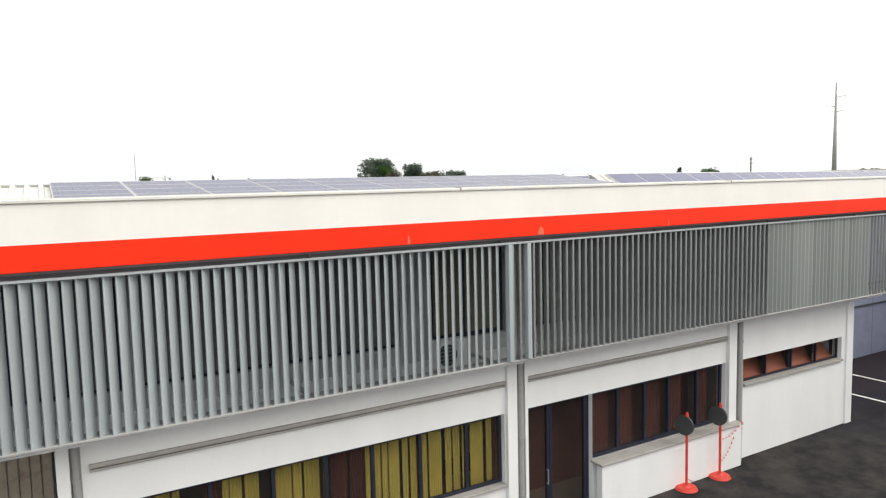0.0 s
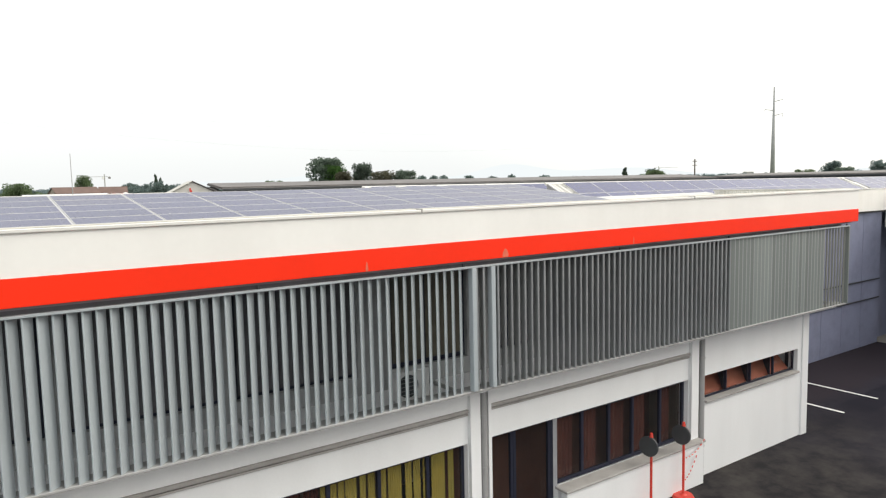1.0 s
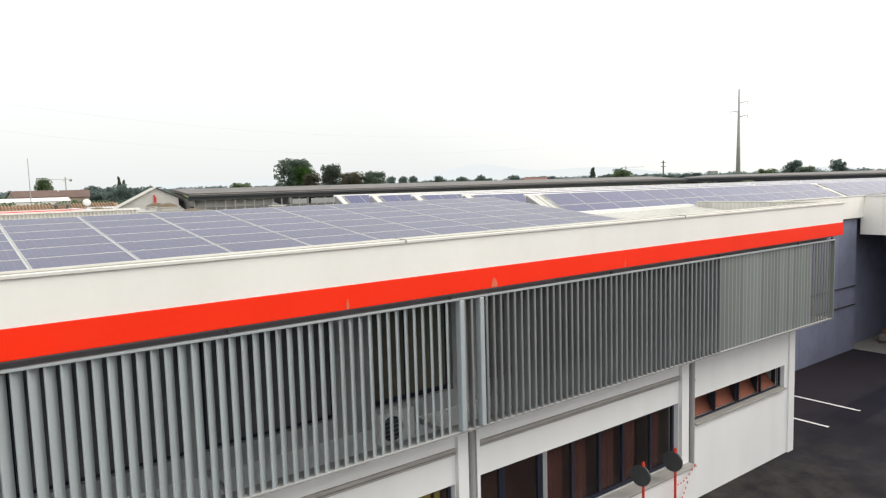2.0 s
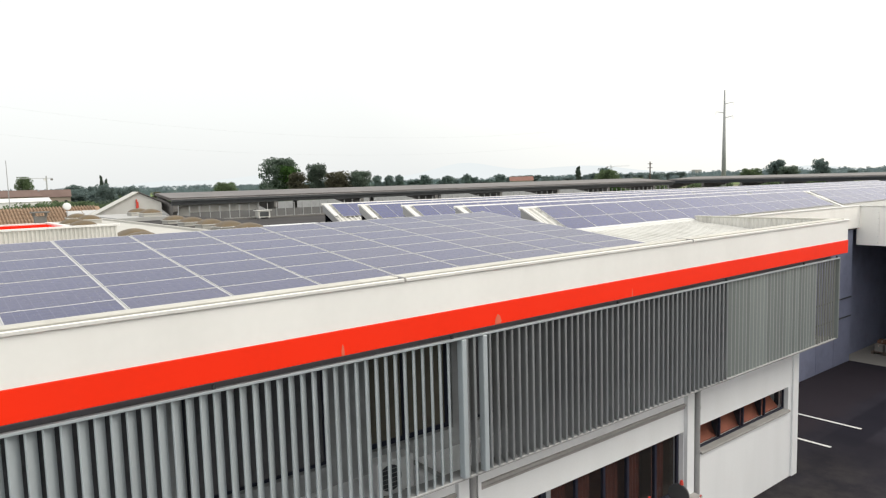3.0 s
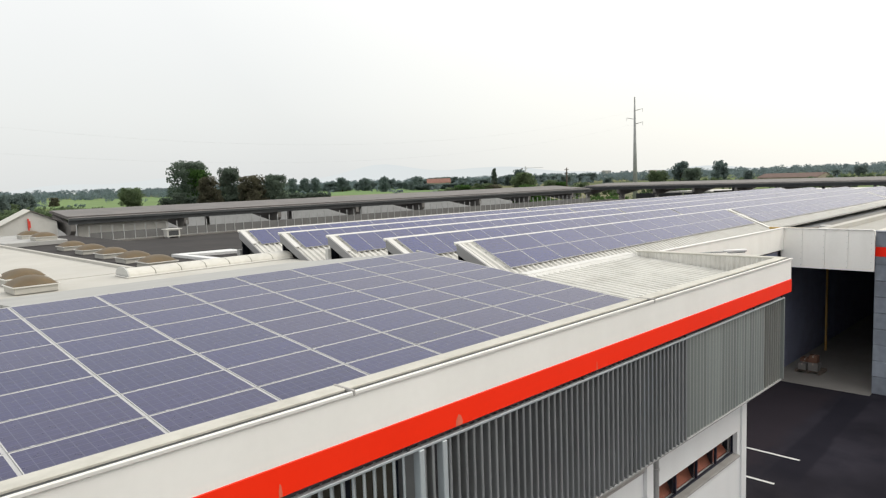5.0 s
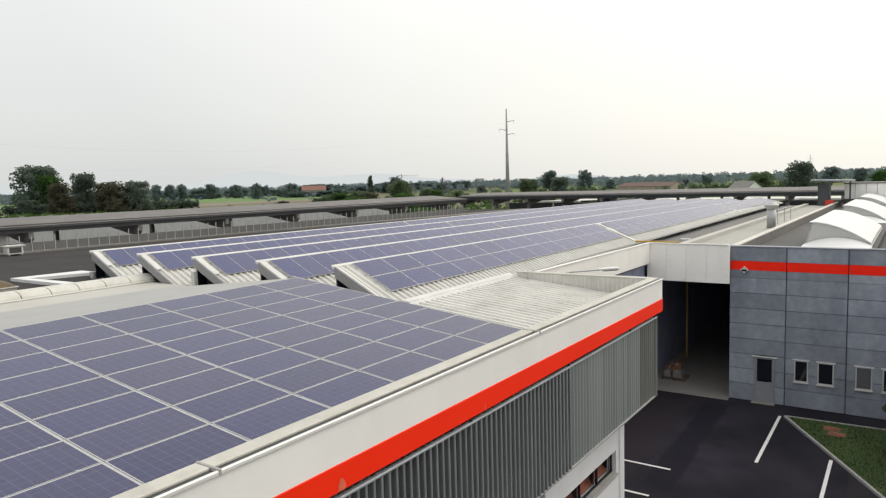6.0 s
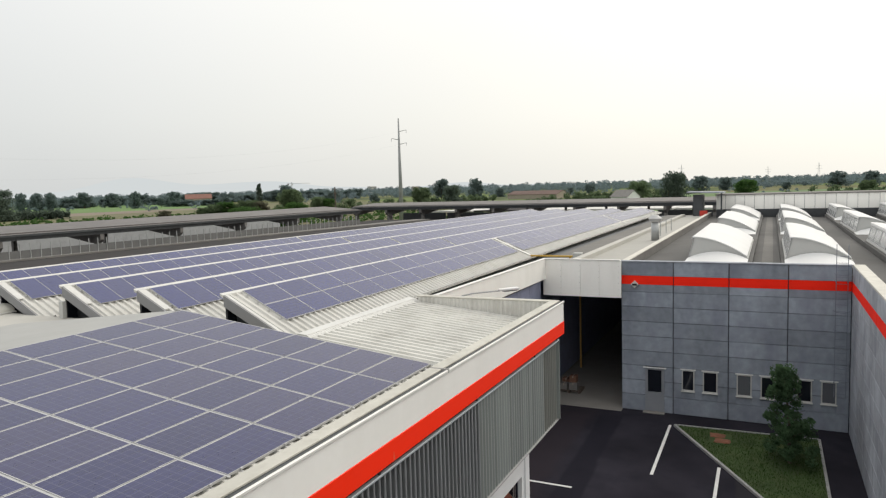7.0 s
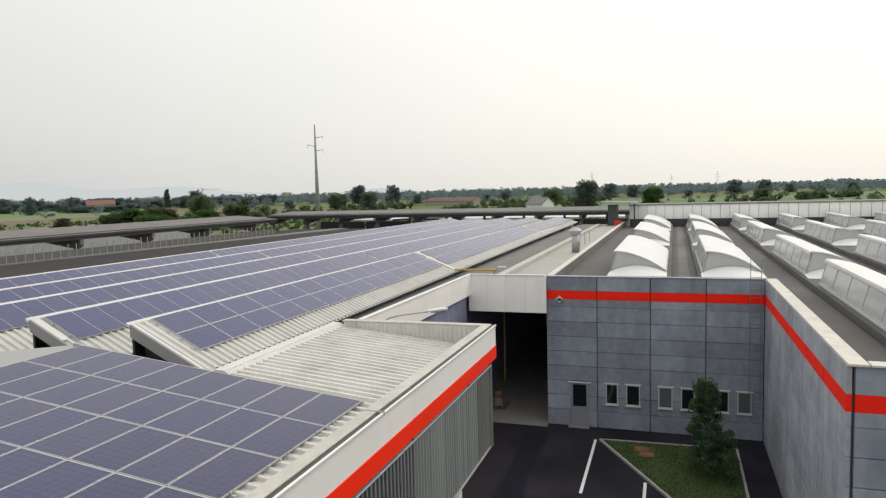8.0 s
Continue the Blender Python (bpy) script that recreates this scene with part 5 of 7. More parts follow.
# ---- curved roof lights ----
def roof_light(x0, x1, yt, panes):
    """A curved white shell with upright glazing on its high side at yt, falling away towards -y."""
    W, H, Z, LEAN = 2.7, 1.10, 7.15, 0.25
    rl = thing("roof_light", "white curved roof light with upright frosted glazing", "skylight", x0, yt, Z, "curved roof lights")
    L = x1 - x0
    prof = []
    for i in range(13):
        u = i / 12
        prof.append((-LEAN - (W - LEAN) * u, 0.16 + (H - 0.16) * (1 - u ** 1.85)))
    outer = [(-LEAN + 0.10, H - 0.09), (-LEAN + 0.09, H - 0.01)] + prof
    for j in range(panes):
        xa, xb = -0.06 + (L + 0.12) * j / panes + 0.008, -0.06 + (L + 0.12) * (j + 1) / panes - 0.008
        v, f_ = [], []
        for dz in (0.05, 0.0):
            for xx in (xa, xb):
                v += [(xx, y, z + dz) for y, z in outer]
        k = len(outer)
        for i in range(k - 1):
            f_ += [(i, i + 1, k + i + 1, k + i), (2 * k + i, 3 * k + i, 3 * k + i + 1, 2 * k + i + 1), (i, 2 * k + i, 2 * k + i + 1, i + 1), (k + i, k + i + 1, 3 * k + i + 1, 3 * k + i)]
        f_.append((0, k, 3 * k, 2 * k))
        mesh_from("shell_panel", v, f_, M_SHELL, rl)
    for xx in (0.0, L):
        vv = [(xx, 0, 0.10)] + [(xx, y, z - 0.003) for y, z in prof] + [(xx, -W, 0.10)]
        vv2 = [(xx + (0.05 if xx == 0 else -0.05), y, z) for _, y, z in vv]
        n_ = len(vv)
        fs = [tuple(range(n_)), tuple(reversed(range(n_, 2 * n_)))]
        mesh_from("end_wall", vv + vv2, fs, M_GABLE, rl, "grey end wall")
    boxes("kerb", [(-0.05, L + 0.05, -W - 0.06, 0.06, 0, 0.10)], M_GABLE, rl, "pale grey kerb", 0.015)
    fv, ff = [], []
    for i in range(13):
        yy = 0.08 - (W + 0.14) * i / 12
        hh = 0.05 + 0.36 * math.sin(math.pi * i / 12) ** 0.8
        fv += [(-1.25, yy, 0.012), (-0.06, yy, hh)]
    for i in range(12):
        ff.append((2 * i, 2 * i + 1, 2 * i + 3, 2 * i + 2))
    k = len(fv)
    fv += [(a, b, c - 0.01) for a, b, c in fv]
    ff += [tuple(q + k for q in reversed(f)) for f in ff]
    mesh_from("end_flashing", fv, ff, M_SHELL, rl, "white arched end flashing", True)
    def leaning(name, xa, xb, za, zb, front, back, material, label=""):
        """A bar or pane in the glazing plane, which leans back towards the shell."""
        at = lambda z: -LEAN * (z - 0.10) / (H - 0.10)
        q = [(at(za) + back, za), (at(za) + front, za), (at(zb) + front, zb), (at(zb) + back, zb)]
        return mesh_from(name, [(xx, y, z) for xx in (xa, xb) for y, z in q], [(0, 1, 2, 3), (7, 6, 5, 4), (0, 4, 5, 1), (1, 5, 6, 2), (2, 6, 7, 3), (3, 7, 4, 0)], material, rl, label)

    leaning("frame", 0, L, 0.101, 0.16, 0.04, -0.02, M_ALU)
    leaning("frame", 0, L, H - 0.14, H - 0.03, 0.04, -0.02, M_ALU)
    for i in range(panes + 1):
        xm = L * i / panes
        leaning("glazing_bar", max(0, xm - 0.035), min(L, xm + 0.035), 0.161, H - 0.141, 0.03, -0.02, M_ALU)
    for i in range(panes):
        g = leaning("pane", L * i / panes + 0.036, L * (i + 1) / panes - 0.036, 0.161, H - 0.141, 0.012, 0.0, M_LIGHTGL, "translucent grey pane")
        g.visible_shadow = False


for col, yt in enumerate((8.85, 4.42, -0.15, -4.7, -9.2, -13.8)):
    boxes("roof_upstand", [(37.2 if col < 2 else 21.9, 85, yt - 2.95, yt + 0.22, 6.851, 7.148)], M_MEMBR, grey, "grey membrane upstand under the roof lights", 0.02)
    for k, (x0, x1) in enumerate(((24.9, 36.2), (39.7, 51.2), (57.8, 69.0), (75.2, 85.4))):
        if k == 0 and (col < 2 or col > 3):
            continue
        roof_light(x0, x1, yt, 5)
boxes("valley_strip", [(GX + 0.5, 85, 4.98, 5.52, 6.852, 6.872)], M_VALLEY, grey, "paler membrane strip along the valley")

flue = thing("flue", "galvanised roof flue with a conical cap", "chimney", 51.2, 12.2, 7.12)
bm = bmesh.new()
cyl(bm, (0, 0, 0), (0, 0, 1.25), 0.27, seg=18)
part("pipe", bm, M_STEEL, flue, "", True)
bm = bmesh.new()
cyl(bm, (0, 0, 1.25), (0, 0, 1.5), 0.30, 0.46, 18)
cyl(bm, (0, 0, 1.5), (0, 0, 1.72), 0.46, 0.2, 18)
part("cap", bm, M_ALU, flue)

# translucent high wall and stair head at the far end
clad = thing("clad_wall", "long white translucent clad upper wall beyond the roof lights", "building")
boxes("core", [(86.2, 92, -60, 10.7, 0, 9.3)], M_STEEL, clad)
for k in range(70):
    y1 = 10.7 - 0.98 * k
    boxes("cladding_panel", [(86.06, 86.19, y1 - 0.93, y1, 7.75, 9.30)], M_PANELW, clad)
boxes("base_band", [(86.0, 86.19, -58, 10.7, 6.86, 7.72)], M_DARKST, clad, "dark base band")
boxes("coping", [(85.95, 92.1, -60, 10.8, 9.31, 9.42)], M_CANCONC, clad)
head = thing("stair_head", "dark red stair tower with a thin flat roof", "tower", 84.2, 12.0, 0)
boxes("body", [(0, 2.5, 0, 1.0, 0, 9.45)], M_DARKST, head)
boxes("red_panel", [(-0.03, -0.002, -0.5, 0.3, 6.9, 7.7)], M_SIGNRED, head)
slab("flat_roof", [(-0.8, -2.2, 9.75), (3, -2.2, 9.75), (3, 1.6, 9.85), (-0.8, 1.6, 9.85)], 0.14, M_CONCL, head)
boxes("post", [(0.1, 0.25, -2.0, -1.85, 6.85, 9.6)], M_DARKST, head)
bm = bmesh.new()
for xx in (55, 58, 61):
    cyl(bm, (xx, 12.4, 7.12), (xx, 12.4, 8.1), 0.03, seg=6)
cyl(bm, (55, 12.4, 8.1), (61, 12.4, 8.1), 0.03, seg=6)
tagged(part("guard_rail", bm, M_STEEL), "low steel guard rail on the white roof", "railing")


# ---- low roofs behind the office ----
low = thing("low_roofs", "cluster of low flat factory roofs in white and dark membrane", "building")
boxes("white_roof", [(-30, 5.6, 22.0, 60, 0, 6.86)], M_WMEMB, low, "stained white membrane roof")
boxes("white_roof", [(5.62, 19.3, 16.6, 33.5, 0, 6.84)], M_WMEMB, low, "stained white membrane roof")
boxes("white_roof", [(5.62, 13.2, 33.51, 60, 0, 6.86)], M_WMEMB, low, "stained white membrane roof")
boxes("dark_roof", [(13.21, 20.24, 36.62, 66, 0, 6.72), (13.21, 19.3, 33.51, 36.61, 0, 6.72)], M_DARKR, low, "dark bitumen roof")
boxes("dark_roof", [(20.25, 98, 36.62, 62.6, 0, 6.20)], M_DARKR, low, "dark bitumen roof")
boxes("roof_edge", [(13.3, 19.3, 33.55, 33.9, 6.72, 6.93)], M_WMEMB, low, "white raised kerb", 0.03)
slab("roof_edge", [(17.1, 38.41, 6.86), (20.22, 37.3, 6.86), (20.22, 38.75, 6.86), (17.1, 39.2, 6.86)], 0.14, M_SHELL, low, "white raised kerb")
slab("roof_edge", [(17.2, 33.95, 6.86), (17.72, 33.95, 6.86), (17.5, 38.26, 6.86), (17.1, 38.40, 6.86)], 0.14, M_SHELL, low, "white raised kerb")
slab("roof_edge", [(20.3, 61.1, 6.31), (50, 59.2, 6.31), (97.5, 52.6, 6.31), (97.5, 55.0, 6.31), (50, 60.9, 6.31), (20.3, 62.2, 6.31)], 0.13, M_VALLEY, low, "sandy stone roof edge")
boxes("parapet", [(13.0, 13.2, 33.9, 60, 6.8, 6.98)], M_WMEMB, low)
boxes("raised_roof", [(13.4, 17.2, 56.2, 65.8, 6.725, 7.02)], M_WALLG, low, "grey rendered raised roof", 0.02)

tun = thing("tunnel_skylight", "white half-round tunnel skylight on the low roof", "skylight", 12.0, 32.0, 6.84)
for k in range(7):
    v, f_ = [], []
    for xx in (k * 1.07, k * 1.07 + 1.035):
        v += [(xx, 0.60 * math.cos(math.pi * i / 12), 0.06 + 0.27 * math.sin(math.pi * i / 12)) for i in range(13)]
    f_ = [(i, i + 1, 13 + i + 1, 13 + i) for i in range(12)] + [tuple(range(12, -1, -1)), tuple(range(13, 26))]
    mesh_from("shell_segment", v, f_, M_TUNNEL, tun)
boxes("kerb", [(-0.1, 7.5, -0.66, 0.66, 0, 0.06)], M_ROOFW, tun, "", 0.02)
mesh_from("end_rim", [(-0.06, 0.66 * math.cos(math.pi * i / 12), 0.08 + 0.34 * math.sin(math.pi * i / 12)) for i in range(13)] + [(-0.005, 0.66 * math.cos(math.pi * i / 12), 0.08 + 0.34 * math.sin(math.pi * i / 12)) for i in range(13)], [(i, 13 + i, 14 + i, i + 1) for i in range(12)] + [tuple(range(13)), tuple(range(25, 12, -1))], M_GABLE, tun)


def dome(x, y, z, size=1.0):
    d = thing("dome_skylight", "weathered brown acrylic dome skylight on a white kerb", "skylight", x, y, z, "dome skylights")
    d.scale = (size, size, size)
    boxes("kerb", [(-0.68, 0.68, -0.68, 0.68, 0, 0.22)], M_WMEMB, d, "", 0.02)
    boxes("rim", [(-0.74, 0.74, -0.74, 0.74, 0.222, 0.27)], M_ROOFW, d, "", 0.01)
    bm = bmesh.new()
    bmesh.ops.create_grid(bm, x_segments=12, y_segments=12, size=0.70)
    for v in bm.verts:
        a, b = v.co.x / 0.70, v.co.y / 0.70
        v.co.z = 0.272 + 0.30 * ((1 - a * a) * (1 - b * b)) ** 0.6
    part("bubble", bm, M_DOME, d, "brown aged acrylic bubble", True)


for x, y in ((14.8, 35.5), (15.0, 38.7), (15.2, 42.2), (15.4, 46.0), (15.6, 50.0)):
    dome(x, y, 6.72, 0.98)
for x, y in ((11.4, 59.4), (11.3, 55.0), (9.4, 49.8), (9.2, 45.8), (8.5, 31.0), (8.9, 33.8)):
    dome(x, y, 6.86)
for x, y in ((16.0, 60.6), (16.0, 57.2)):
    dome(x, y, 7.02)

rb = thing("ribbed_enclosure", "white ribbed roof enclosure with a sunken red top", "enclosure", 1.31, 5.6, 6.52)
v, f_ = [], []
n_r = 120
for i in range(n_r * 4 + 1):
    xx = -9.0 + 14.3 * i / (n_r * 4)
    d = 0.0 if i % 4 < 2 else 0.04
    v += [(xx, 21.0 - d, 0.3), (xx, 21.0 - d, 1.42)]
f_ = [(2 * i, 2 * i + 2, 2 * i + 3, 2 * i + 1) for i in range(n_r * 4)]
mesh_from("front_sheet", v, f_, M_ROOFW, rb, "white ribbed sheet")
boxes("core", [(-9.0, 4.0, 21.01, 25.3, 0, 1.20)], M_ROOFW, rb)
boxes("screen", [(4.01, 5.3, 21.01, 21.2, 0, 1.40)], M_ROOFW, rb)
boxes("coping", [(-9.05, 5.38, 20.92, 21.25, 1.425, 1.48)], M_TRIM, rb)
boxes("side_coping", [(3.85, 4.02, 21.26, 25.3, 1.201, 1.48)], M_TRIM, rb)
boxes("rear_coping", [(-9.0, 3.84, 25.0, 25.3, 1.201, 1.46)], M_TRIM, rb)
boxes("red_top", [(-9.0, 3.83, 21.27, 24.98, 1.202, 1.42)], M_REDTOP, rb, "bright red top")
M_STACK = mat("dark_weathered_render", (0.16, 0.155, 0.145), 0.9, 0, 0.2, 2, 14, 0.15, 0.4, (0.09, 0.088, 0.08))
stack = thing("brick_chimney", "squat rendered chimney with a slab cap on the roof", "chimney", 8.0, 52.4, 6.86)
boxes("shaft", [(-0.46, 0.46, -0.40, 0.40, 0, 0.22), (-0.33, 0.33, -0.30, 0.30, 0.22, 0.7)], M_STACK, stack, "", 0.02)
boxes("cap", [(-0.5, 0.5, -0.45, 0.45, 0.92, 1.0)], M_STACK, stack)
for dx, dy in ((-0.38, -0.32), (0.30, -0.32), (-0.38, 0.24), (0.30, 0.24)):
    boxes("cap_post", [(dx, dx + 0.08, dy, dy + 0.08, 0.7, 0.92)], M_STACK, stack)

# tiled house and gabled shed
def gable_house(name, label, x, y, rot, L, D, wall, ridge, m_wall, m_roof, windows=True):
    """A house with a pitched roof, its ridge along its own x; wall and ridge are heights."""
    hs = thing(name, label, "house", x, y, 0)
    hs.rotation_euler = (0, 0, radians(rot))
    v = [(-L / 2, -D / 2, 0), (L / 2, -D / 2, 0), (L / 2, D / 2, 0), (-L / 2, D / 2, 0), (-L / 2, -D / 2, wall), (L / 2, -D / 2, wall), (L / 2, D / 2, wall), (-L / 2, D / 2, wall), (-L / 2, 0, ridge - 0.1), (L / 2, 0, ridge - 0.1)]
    mesh_from("wall", v, [(0, 1, 5, 4), (2, 3, 7, 6), (1, 2, 6, 9, 5), (3, 0, 4, 8, 7)], m_wall, hs)
    e = 0.4
    k = (ridge - wall) / (D / 2)
    for s in (-1, 1):
        a = [(-L / 2 - e, s * (D / 2 + e), wall - e * k + 0.12), (L / 2 + e, s * (D / 2 + e), wall - e * k + 0.12), (L / 2 + e, 0, ridge + 0.1), (-L / 2 - e, 0, ridge + 0.1)]
        slab("roof", a if s < 0 else [a[1], a[0], a[3], a[2]], 0.16, m_roof, hs)
    if windows:
        for fl in range(max(1, int(wall // 3))):
            for i in range(max(2, int(L // 3.5))):
                xx = -L / 2 + (i + 0.5) * L / max(2, int(L // 3.5))
                boxes("window", [(xx - 0.5, xx + 0.5, -D / 2 - 0.03, -D / 2 - 0.005, 1.0 + 3 * fl, 2.3 + 3 * fl)], M_DGLASS, hs)
    return hs


tile_house = gable_house("tiled_house", "low house with a weathered orange tile roof and rooftop panels", 5.2, 88, 0, 26.4, 9, 5.6, 7.25, M_WALLG, M_TILE, False)
bm = bmesh.new()
for r in range(5):
    for c in range(86):
        xx = -13.3 + c * 0.31
        yy = -4.7 + r * 0.92
        zz = 5.6 + (yy + 4.5) * 1.65 / 4.5 + 0.20
        cyl(bm, (xx, yy, zz), (xx, yy + 0.95, zz + 0.34), 0.10, 0.08, 6)
tagged(part("roof_tile", bm, M_TILE, tile_house, "rows of half-round clay tiles"), kind="stuff")
# Pale glass colour stands in for the sky reflected in these solar panels.
for k in range(2):
    slab("roof_panel", [(9.9 + 1.6 * k, -4.4, 6.10), (11.4 + 1.6 * k, -4.4, 6.10), (11.4 + 1.6 * k, -2.0, 6.96), (9.9 + 1.6 * k, -2.0, 6.96)], 0.05, M_LIGHTGL, tile_house)
dish = thing("satellite_dish", "white satellite dish on a short mast on the tiled roof", "dish", 15.0, 84.6, 6.0)
bm = bmesh.new()
cyl(bm, (0, 0, 0), (0, 0, 1.2), 0.05, seg=8)
part("mast", bm, M_STEEL, dish)
bm = bmesh.new()
bmesh.ops.create_uvsphere(bm, u_segments=16, v_segments=8, radius=0.42, matrix=Matrix.Translation((0, -0.25, 1.5)) @ Matrix.Rotation(radians(70), 4, "X") @ Matrix.Diagonal((1, 1, 0.2, 1)))
part("reflector", bm, M_SHELL, dish, "", True)

gab = thing("gabled_shed", "pale grey gabled end wall with a red sign mark", "building")
v = [(13.87, 69.62, 0), (20.11, 68.48, 0), (20.11, 68.48, 7.85), (18.25, 68.81, 8.76), (13.87, 69.62, 6.47), (15.17, 76.92, 0), (21.41, 75.78, 0), (21.41, 75.78, 7.85), (19.55, 76.10, 8.76), (15.17, 76.92, 6.47)]
mesh_from("wall", v, [(0, 1, 2, 3, 4), (1, 6, 7, 2), (5, 9, 8, 7, 6), (0, 4, 9, 5)], M_ROOFW, gab)
slab("roof", [(13.71, 69.46, 6.47), (18.21, 68.60, 8.88), (19.63, 76.27, 8.88), (15.08, 77.08, 6.47)], 0.07, M_COPING, gab)
slab("roof", [(18.22, 68.60, 8.88), (20.36, 68.24, 7.85), (21.82, 75.86, 7.85), (19.64, 76.27, 8.88)], 0.07, M_DARKROOF, gab)
boxes("sign_mark", [(17.97, 18.07, 68.70, 68.83, 7.16, 8.18), (18.07, 18.17, 68.70, 68.82, 7.41, 7.98)], M_SIGNRED, gab, "red painted mark")

# ---- long canopies ----
def canopy(name, label, x0, y0, x1, y1, z, depth, rise, bay):
    """A long open roof on brackets; its near edge runs from (x0, y0) to (x1, y1) and the roof rises away from the viewer."""
    c = thing(name, label, "canopy", x0, y0, 0)
    d = Vector((x1 - x0, y1 - y0, 0))
    L = d.length
    c.rotation_euler = (0, 0, math.atan2(d.y, d.x))
    slab("roof", [(0, 0, z), (L, 0, z), (L, depth, z + rise), (0, depth, z + rise)], 0.16, M_DARKROOF, c, "brown weathered sheet roof")
    boxes("edge_beam", [(0, L, 0.1, 0.4, z - 0.55, z - 0.17)], M_DARKST, c, "dark edge beam")
    boxes("roof_gutter", [(0, L, -0.22, -0.01, z - 0.2, z - 0.02)], M_DARKST, c)
    k = rise / depth
    for i in range(int(L / 1.7)):
        xa = i * 1.7
        slab("roof_panel", [(xa + 0.004, 0.6, z + 0.09 + 0.6 * k), (xa + 1.696, 0.6, z + 0.09 + 0.6 * k), (xa + 1.696, depth - 0.4, z + 0.09 + (depth - 0.4) * k), (xa + 0.004, depth - 0.4, z + 0.09 + (depth - 0.4) * k)], 0.06, M_DARKROOF, c)
    n = int(L / bay)
    for i in range(n + 1):
        xx = min(L - 0.5, i * bay + 0.3)
        boxes("column", [(xx - 0.22, xx + 0.22, depth * 0.10, depth * 0.17, 0, z - 1.44)], M_CANCONC, c, "concrete column")
        if i < n:
            boxes("rear_column", [(xx + bay * 0.45, xx + bay * 0.45 + 0.35, depth - 0.9, depth - 0.5, 0, z - 0.5)], M_CANCONC, c, "concrete column")
        prof = [(0.12, z - 0.56), (0.12, z - 1.1), (depth * 0.08, z - 1.45), (depth * 0.24, z - 1.45), (depth - 0.4, z - 0.72), (depth - 0.4, z - 0.2 + rise * 0.8)]
        n_p = len(prof)
        mesh_from("bracket", [(xx - 0.2, a, b) for a, b in prof] + [(xx + 0.2, a, b) for a, b in prof], [tuple(range(n_p)), tuple(reversed(range(n_p, 2 * n_p)))] + [(q, q + n_p, (q + 1) % n_p + n_p, (q + 1) % n_p) for q in range(n_p)], M_CANCONC, c, "tapered concrete bracket")
    return c


long_can = canopy("long_canopy", "long brown open canopy roof on concrete columns", 20.55, 66.75, 92.3, 61.75, 8.08, 7.0, 0.52, 9.6)
boxes("rear_wall", [(0.9, 8.6, 1.3, 1.5, 0, 7.5)], M_ROOFW, long_can, "pale sheet wall at the back of the first bay")
canopy("cross_canopy", "long dark canopy roof on concrete columns beyond the sheds", 104, 71, 104, 11.0, 8.12, 8.5, 0.4, 6.5)
# Dark walls added to give the shade seen under the cross canopy.
for k in range(6):
    st = boxes("store_wall", [(114.6, 114.9, 13 + 9 * k, 13 + 9 * k + (8.7 if k % 3 else 8.2), 0, 6.55)], M_DARKST)
    tagged(st, "added dark wall for the shade under the canopy", "wall", kind="structure")
for k in range(7):
    lt = slab("low_roof", [(116, 2 + 8.6 * k, 6.8), (138, 2 + 8.6 * k, 6.4), (138, 10.1 + 8.6 * k, 6.4), (116, 10.1 + 8.6 * k, 6.8)], 0.25, M_DARKR if k in (5, 7) else M_ROOFW)
    tagged(lt, "low sheet roof beyond the cross canopy", "roof", "low roofs beyond the canopy", "structure")
rear = boxes("rear_screen", [(24, 108, 90, 90.2, 0, 6.9)], M_UPWALL)
tagged(rear, "pale sheet wall behind the long canopy", "wall", kind="structure")

M_FENCE = mat("grey_mesh_panel", (0.15, 0.15, 0.148), 0.7, 0.1, 0.15, 1.5, 20)
fen = thing("mesh_fence", "grey post-and-panel fence along the flat roof edge", "fence", 20.4, 61.9, 6.31)
fen.rotation_euler = (0, 0, radians(-4.2))
for k in range(75):
    xx = 0.1 + 0.86 * k
    boxes("fence_post", [(xx - 0.03, xx + 0.03, -0.03, 0.03, -0.12, 1.22)], M_STEEL, fen)
    boxes("fence_panel", [(xx + 0.035, xx + 0.82, 0.0, 0.02, 0.05, 0.68)], M_FENCE, fen)
ac = thing("rooftop_unit", "white rooftop air unit on the flat roof", "air unit", 26.4, 60.3, 6.20)
ac.scale = (0.7, 0.7, 0.8)
boxes("cabinet", [(-0.8, 0.8, -0.5, 0.5, 0.12, 0.85)], M_ROOFW, ac, "", 0.03)
boxes("lid", [(-1.0, 1.0, -0.65, 0.65, 0.86, 0.95)], M_ROOFW, ac)
boxes("grille", [(-0.6, 0.6, -0.52, -0.502, 0.25, 0.75)], M_DARKST, ac)
boxes("foot", [(-0.7, -0.55, -0.5, 0.5, 0, 0.12), (0.55, 0.7, -0.5, 0.5, 0, 0.12)], M_STEEL, ac)

